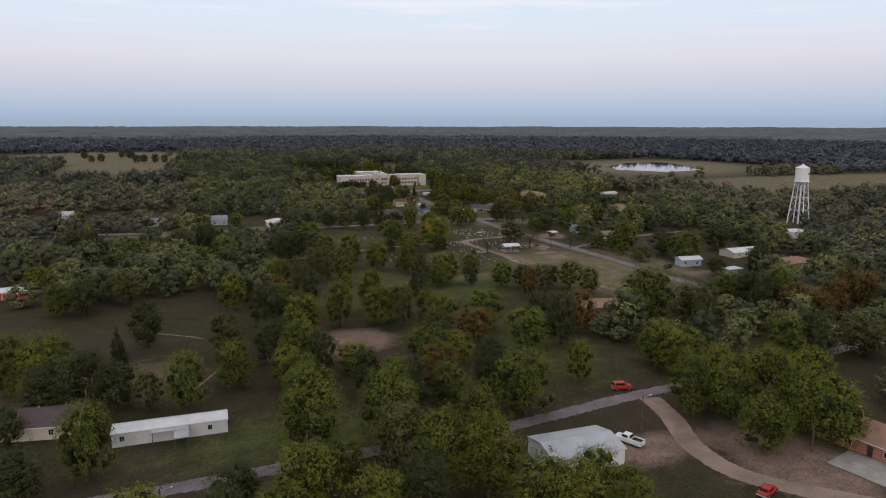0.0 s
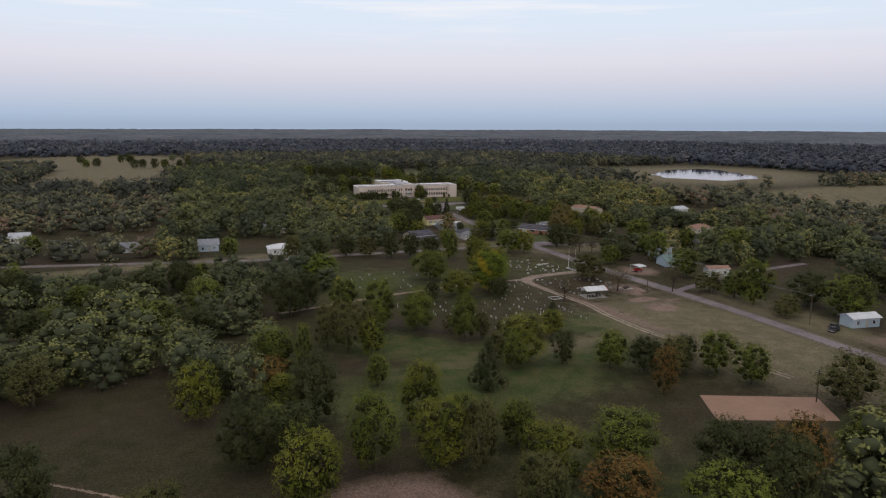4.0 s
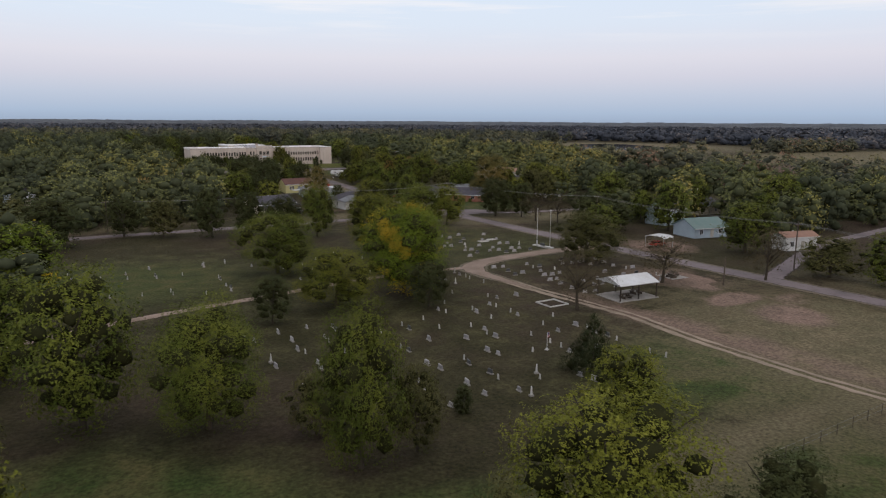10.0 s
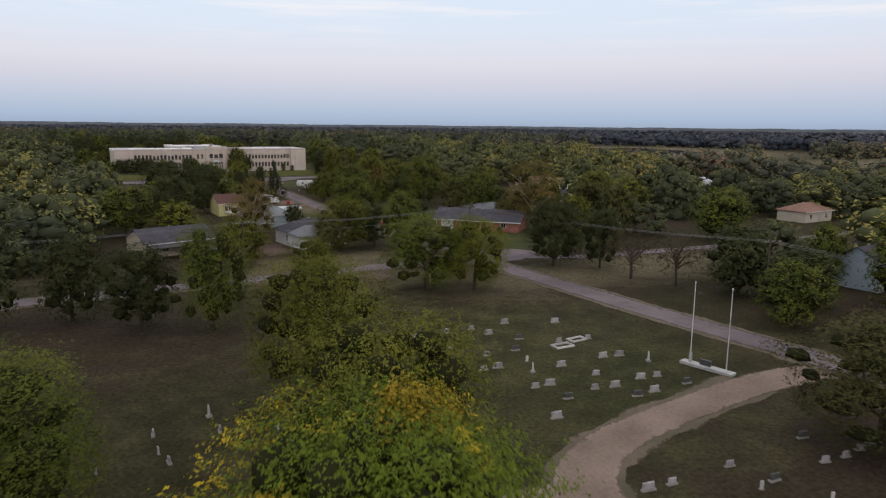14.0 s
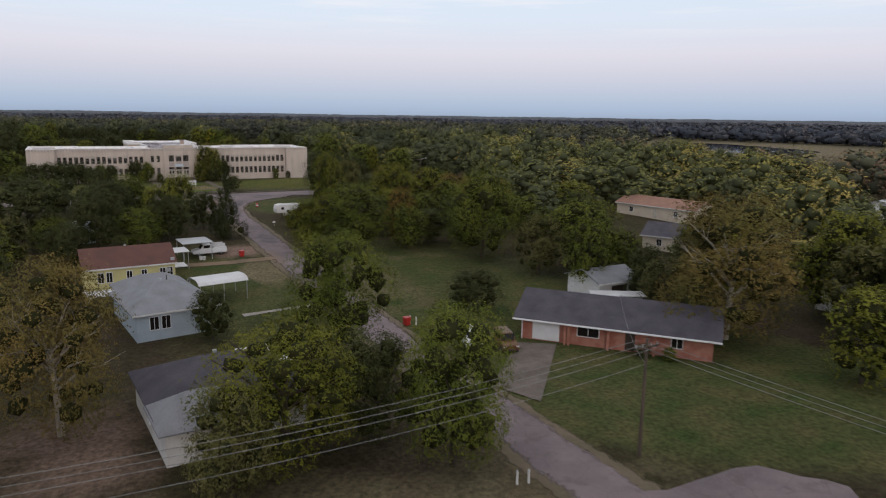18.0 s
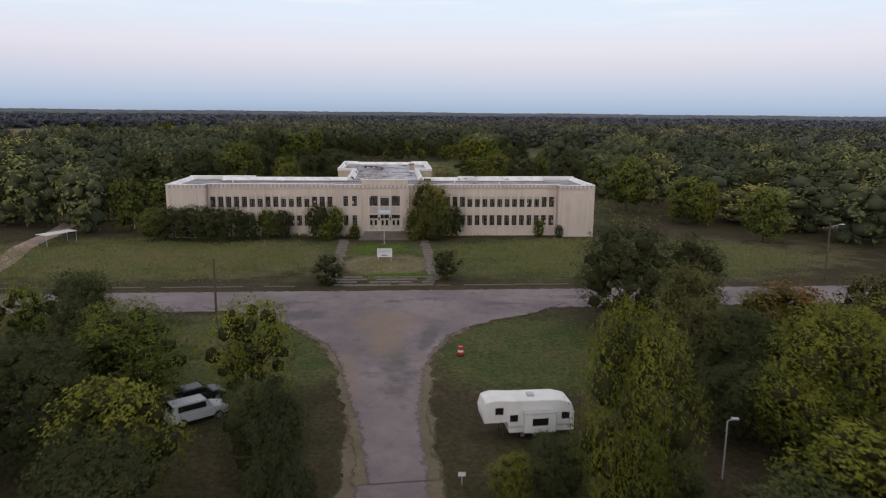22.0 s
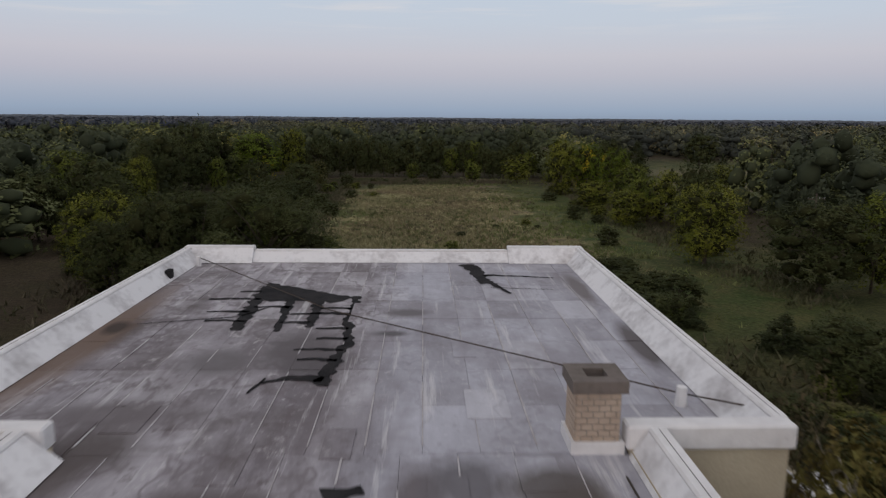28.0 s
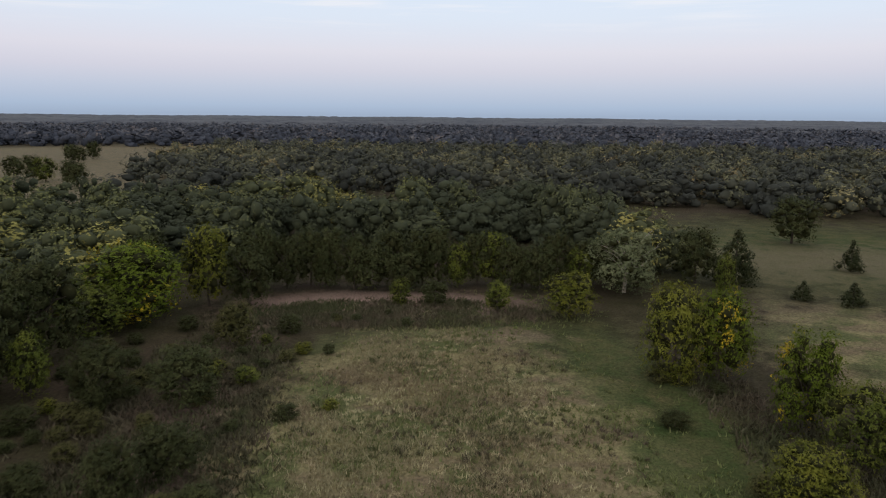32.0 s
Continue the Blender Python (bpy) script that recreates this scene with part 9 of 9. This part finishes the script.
def woods(name, seed, rmin, rmax, spacing, lobes, cards, size, core, mat, label, h=(8.5, 14.5), gap=-0.36, shapes=9):
    """Joined crowns scattered over all ground that no clearing takes."""
    rng = np.random.default_rng(seed)
    grid = {}
    for x, y, r in MARKED:
        grid.setdefault((int(x // 20), int(y // 20)), []).append((x, y, r))
    forms = [crown_arrays(rng, "g", lobes, cards, size, 11.0, 5.3, 0.08, core, 1, 1.3, 0.5, 0.16) for _ in range(shapes)]
    vs, fs, tones, base = [], [], [], 0
    for gx0 in np.arange(-190 - rmax, 30 + rmax, spacing):
        for gy0 in np.arange(-640, 165 + rmax, spacing):
            x, y = gx0 + rng.uniform(-0.48, 0.48) * spacing, gy0 + rng.uniform(-0.48, 0.48) * spacing
            d = off_line(x, y)
            if not rmin <= d < rmax or in_clear(x, y):
                continue
            # only the ground that lies ahead of the flight
            bearing = math.degrees(math.atan2(x + 150, y + 620))
            if not -15 < bearing < 70 and not (y > -60 and -45 < math.degrees(math.atan2(x, y + 130)) < 60):
                continue
            near = [q for i in (-1, 0, 1) for j in (-1, 0, 1) for q in grid.get((int(x // 20) + i, int(y // 20) + j), ())]
            hh, rr = rng.uniform(*h), rng.uniform(0.42, 0.66) * spacing + 0.6
            if any(math.hypot(x - a, y - b) < 0.6 * (rr + r) for a, b, r in near):
                continue
            if y < 60 and noise.noise(Vector((x * 0.012, y * 0.012, 3.0))) < gap:
                continue
            if y > 60:
                hh, rr = hh + 2.5, rr * 1.12
            tone = min(1.0, max(0.0, 0.42 + 0.55 * noise.noise(Vector((x * 0.02, y * 0.02, 8.0))) + rng.normal(0, 0.22) + (0.4 if rng.uniform() < 0.035 else 0)))
            if y < -200 and x < -100:
                tone *= 0.6
            if -130 < y <= 20 and x > -60:
                tone = min(0.92, tone + 0.14)
            if y <= 20 and d > 170:
                tone = min(0.95, tone + 0.1)
            # Tone lowered behind the school: dusk shade put into the leaf colour.
            if y > 20:
                tone = min(1.0, max(0.0, tone * 1.2 - (0.40 if y < 330 and abs(x) < 260 else 0.3)))
            v, f, _ = forms[int(rng.integers(shapes))]
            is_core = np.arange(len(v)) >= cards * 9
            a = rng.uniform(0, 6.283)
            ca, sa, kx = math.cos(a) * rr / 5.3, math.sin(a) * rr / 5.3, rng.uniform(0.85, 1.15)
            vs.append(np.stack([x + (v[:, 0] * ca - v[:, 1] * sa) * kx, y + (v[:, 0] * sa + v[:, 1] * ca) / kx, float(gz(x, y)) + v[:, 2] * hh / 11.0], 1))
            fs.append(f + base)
            # Cores keep a fifth of the tone: inner shade as colour.
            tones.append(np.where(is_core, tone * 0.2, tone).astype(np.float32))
            base += len(v)
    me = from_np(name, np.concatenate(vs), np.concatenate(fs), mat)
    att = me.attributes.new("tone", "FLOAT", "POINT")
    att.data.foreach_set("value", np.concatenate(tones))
    return tagged(new(name, me), label, "woods", kind="stuff")


# single trees of the town blocks and field edges near the way
block_rng = np.random.default_rng(14)
taken = list(MARKED)
for gx0 in np.arange(-280, 125, 9.6):
    for gy0 in np.arange(-560, 260, 9.6):
        x, y = float(gx0 + block_rng.uniform(-4, 4)), float(gy0 + block_rng.uniform(-4, 4))
        if y > 6 and -46 < x < 64 and not (y > 100 and x < -44):
            continue
        if off_line(x, y) > 52 or in_clear(x, y) or noise.noise(Vector((x * 0.012, y * 0.012, 3.0))) < -0.36:
            continue
        r = float(block_rng.uniform(3.6, 5.0 if -115 < y < -58 else 6.0))
        if any(math.hypot(x - a, y - b) < 0.62 * (r + q) for a, b, q in taken):
            continue
        kind = "gdgydsogdy"[int(block_rng.integers(10))]
        if y > 20:
            kind = ("gygdgy" if y < 60 else "dgdddg")[int(block_rng.integers(6))]
        tree(round(x, 1), round(y, 1), round(float(block_rng.uniform(7.5, 9.5 if -115 < y < -58 else 13.0)), 1), round(r, 1), kind, 2 if off_line(x, y) < 18 else 1 if off_line(x, y) < 34 else 0)
        taken.append((x, y, r))
for row in ((27, -69.5, 11, 4.0, "s"), (27.4, -79.0, 6.0, 3.4, "d"), (31.0, -72.5, 8.0, 4.0, "d"), (23.6, -74.0, 6.6, 3.0, "d"), (36.0, -66.5, 8.0, 4.0, "g"), (21.2, -69.0, 5.0, 2.4, "d"), (11.4, -86.6, 4.6, 2.5, "d"), (8.7, -87.0, 3.6, 1.7, "y"), (20.0, -81.0, 4.6, 2.6, "d"), (18.4, -88.0, 4.4, 2.6, "d"), (33.5, -78.5, 7.0, 3.6, "d"), (39.0, -73.0, 8.5, 4.4, "y")):
    tree(*row, 3)
for row in tree_later:
    tree(*row, 2 if row[1] < 2 else 1)
# rank bushes along the overgrown field and behind the school
for k in range(170):
    zx0, zx1, zy0, zy1 = ((-46, -13, 95, 205), (27, 41, 95, 200), (-16, 18, 59, 70), (-20, 26, 75, 95), (-14, 26, 110, 225), (12, 34, 24, 70))[(0, 0, 0, 1, 5, 5, 2, 2, 3, 4, 5, 5)[k % 12]]
    x, y = float(block_rng.uniform(zx0, zx1)), float(block_rng.uniform(zy0, zy1))
    r = float(block_rng.uniform(1.0, 2.4)) * (0.55 if k % 12 == 9 else 1.25 if k % 12 in (6, 7, 10, 11) else 1.0)
    tree(round(x, 1), round(y, 1), round(r * float(block_rng.uniform(0.95, 1.4)), 1), round(r, 1), ("ddcsddcg" if k % 12 in (4, 5, 10, 11) else "dsddgsdy")[int(block_rng.integers(8))], 0)
for k in range(96):
    x, y, r = float(block_rng.uniform(-26, 27)), float(block_rng.triangular(73, 78, 99)), float(block_rng.uniform(1.5, 2.7))
    tree(round(x, 1), round(y, 1), round(r * float(block_rng.uniform(1.0, 1.5)), 1), round(r, 1), "ddcgdcd"[int(block_rng.integers(7))], 1 if k % 2 else 0)
for row in ((-14, 93, 8.5, 4.2, "g"), (-20, 88, 10.5, 5.0, "d"), (-24, 94, 9.5, 4.4, "d"), (-15.5, 84, 7.0, 3.6, "d"), (-27, 84, 8.0, 4.0, "d"), (-31, 91, 10.0, 4.6, "y"), (-21.5, 79, 6.0, 3.2, "d"), (-10.5, 87, 5.5, 2.9, "d"), (-9, 95, 4.8, 2.6, "g")):
    tree(*row, 2)
for row in ((-190, 470, 13, 6, "d"), (-205, 480, 12, 6, "d"), (-178, 458, 13, 6, "g"), (-160, 446, 12, 5.5, "d"), (-240, 622, 12, 6, "d"), (-226, 602, 12, 6.5, "d"), (-232, 640, 13, 6, "d"), (-292, 612, 11, 6, "d"), (-148, 540, 13, 6, "s"), (-214, 470, 12, 6, "d"), (-150, 430, 12, 6, "d"), (-262, 520, 12, 6.5, "d"), (-274, 512, 11, 6, "g"), (-170, 640, 13, 6, "S")):
    tree(*row)
# hedge on the west side of the field and the wood's edge at its end
for k in range(64):
    x, y, r = -17 - 27 * float(block_rng.uniform(0, 1)) ** 0.75, float(block_rng.uniform(100, 222)), float(block_rng.uniform(0.9, 2.3))
    tree(round(x, 1), round(y, 1), round(r * float(block_rng.uniform(1.0, 1.5)), 1), round(r, 1), "dsdbsdgd"[int(block_rng.integers(8))], 0)
for k in range(24):
    x, y, r = -34 + 3.4 * k + float(block_rng.uniform(-1, 1)), 238 + float(block_rng.uniform(-3, 3)), float(block_rng.uniform(3.2, 4.6))
    tree(round(x, 1), round(y, 1), round(float(block_rng.uniform(8, 12.5)), 1), round(r, 1), "dddgdd"[int(block_rng.integers(6))], 0)
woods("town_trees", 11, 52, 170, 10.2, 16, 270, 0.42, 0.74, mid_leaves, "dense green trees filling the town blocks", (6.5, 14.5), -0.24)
woods("near_woods", 12, 170, 520, 11.8, 7, 92, 0.66, 0.74, hazed_wood_leaves, "continuous green woods round the town", (8, 14), -0.3)
woods("far_woods", 13, 520, 1450, 17.0, 2, 12, 1.8, 0.9, hazed_far_leaves, "rolling far woods with haze in their colour", (9, 15))

# canopy out to the horizon, haze in its colour
rng = np.random.default_rng(21)
rows, cols = 110, 520
rad = 1560.0 * (4800.0 / 1560.0) ** (np.linspace(0, 1, rows))
ang = np.radians(np.linspace(-60, 85, cols))
rr_, aa_ = np.meshgrid(rad, ang, indexing="ij")
rr_ = rr_ * (1 + rng.uniform(-0.003, 0.003, rr_.shape))
px, py = rr_ * np.sin(aa_), -200 + rr_ * np.cos(aa_)
clump = np.sin(px * 0.006 + 2.0 * np.sin(py * 0.004)) * np.sin(py * 0.007)
pz = gz(px, py) + 7.5 + 5.5 * rng.uniform(0, 1, rr_.shape) ** 1.5 + 3.0 * clump
pz[0] -= 12
i = np.arange(rows - 1)[:, None] * cols + np.arange(cols - 1)[None]
quads = np.stack([i, i + 1, i + 1 + cols, i + cols], -1).reshape(-1, 4)
tagged(new("distant_canopy", from_np("distant_canopy", np.stack([px, py, pz], -1).reshape(-1, 3), quads, hazed_canopy)), "wooded plain stretching to the horizon", "woods", kind="stuff")


# ---- tall grass and scrub ----
def tufts(name, seed, count, zones, height, width, mat, label, blades=3, patchy=0.0):
    """Leaning blades in clumps inside elliptical zones (cx, cy, rx, ry, share)."""
    rng = np.random.default_rng(seed)
    share = np.array([z[4] for z in zones], float)
    pick = rng.choice(len(zones), count, p=share / share.sum())
    z = np.array([q[:4] for q in zones], float)[pick]
    a, q = rng.uniform(0, 6.283, count), np.sqrt(rng.uniform(0, 1, count)) * (1 + rng.normal(0, 0.12, count))
    x, y = z[:, 0] + np.cos(a) * q * z[:, 2], z[:, 1] + np.sin(a) * q * z[:, 3]
    keep = np.array([noise.noise(Vector((i * 0.09, j * 0.09, seed))) for i, j in zip(x, y)]) + rng.normal(0, 0.22, count) > -patchy
    x, y = x[keep], y[keep]
    n = len(x)
    tris = []
    for k in range(blades):
        b = rng.uniform(0, 6.283, n)
        h = height * rng.uniform(0.5, 1.3, n)
        px_, py_ = x + rng.normal(0, 0.12 + width, n), y + rng.normal(0, 0.12 + width, n)
        g = gz(px_, py_)
        w = width * rng.uniform(0.5, 1.2, n)
        base = np.stack([px_, py_, g], 1)
        s = np.stack([np.cos(b) * w, np.sin(b) * w, 0 * w], 1)
        tip = base + np.stack([rng.normal(0, 0.55, n) * h, rng.normal(0, 0.55, n) * h, h], 1)
        tris.append(np.stack([base - s, base + s, tip], 1))
    v = np.concatenate(tris, 1).reshape(-1, 3)
    ob = new(name, from_np(name, v, np.arange(len(v)).reshape(-1, 3), mat))
    return tagged(ob, label, "grass", kind="stuff")


tufts("tall_dry_grass", 31, 30000, [(3, 172, 17, 34, 6), (4, 114, 18, 34, 5), (16, 104, 12, 14, 1)], 0.42, 0.085, tall_grass, "tall pale dry grass in the overgrown field", patchy=0.12)
tufts("tall_green_grass", 32, 14000, [(22, 130, 14, 55, 3), (-8, 140, 20, 65, 3), (12, 220, 22, 14, 1), (45, 40, 20, 30, 1.5), (10, 150, 24, 60, 2)], 0.45, 0.10, green_grass, "patches of tall green weeds", patchy=-0.1)
tufts("lawn_grass", 33, 30000, [(-38, -18, 29, 15, 3), (38, -18, 29, 15, 3)], 0.26, 0.045, material("rank_lawn_grass", (0.190, 0.168, 0.066), (0.122, 0.156, 0.044), 0.07, 0.95, 0.2, fine=8.0, island=0.25), "rank uncut grass on the school lawn", patchy=0.5)
tufts("forecourt_dry_grass", 36, 1900, [(0.6, -23.5, 4.6, 5.0, 1)], 0.34, 0.045, tall_grass, "rank brown grass round the notice board", patchy=0.3)
tufts("forecourt_green_grass", 37, 1500, [(-0.5, -12.5, 4.8, 4.5, 2), (2, -31, 4.5, 1.6, 1)], 0.30, 0.045, material("fresh_grass", (0.13, 0.23, 0.035), (0.17, 0.21, 0.05), 0.3, 0.95, 0.0, island=0.3), "fresh green grass before the entrance", patchy=0.3)
tufts("dark_scrub", 34, 40000, [(-28, 150, 13, 66, 9), (0, 66, 26, 9, 2), (-2, 219, 26, 9, 4), (40, 140, 6, 60, 1.5), (48, 150, 8, 26, 1), (22, 40, 12, 22, 2), (-22, 40, 9, 22, 1), (-10, 2.0, 26, 1.2, 0.5)], 0.7, 0.13, material("dark_scrub", (0.115, 0.090, 0.062), (0.072, 0.078, 0.032), 0.06, 0.95, 0.2, fine=6.0, mixed=0.3, island=0.4), "low dark scrub and weeds", patchy=0.1)
tufts("pale_grass_clumps", 35, 2600, [(3, 175, 15, 30, 5), (2, 130, 16, 32, 4), (6, 150, 16, 50, 2)], 0.36, 0.06, material("pale_seed_grass", (0.40, 0.375, 0.21), (0.33, 0.27, 0.165), 0.08, 0.95, 0.0, fine=5.0, mixed=0.4, island=0.3), "clumps of pale seeding grass", blades=16, patchy=-0.05)
tufts("weed_clumps", 38, 1500, [(4, 170, 18, 34, 4), (6, 125, 18, 36, 4), (12, 150, 16, 50, 2)], 0.5, 0.09, material("weed_clumps", (0.090, 0.105, 0.038), (0.120, 0.090, 0.065), 0.12, 0.95, 0.0, fine=5.0, mixed=0.4, island=0.35), "clumps of dark weeds in the overgrown field", blades=14, patchy=-0.02)
tufts("green_clumps", 39, 1700, [(10, 175, 18, 40, 4), (14, 120, 16, 40, 4), (-6, 130, 12, 40, 2)], 0.45, 0.08, green_grass, "clumps of green weeds in the overgrown field", blades=14, patchy=-0.05)
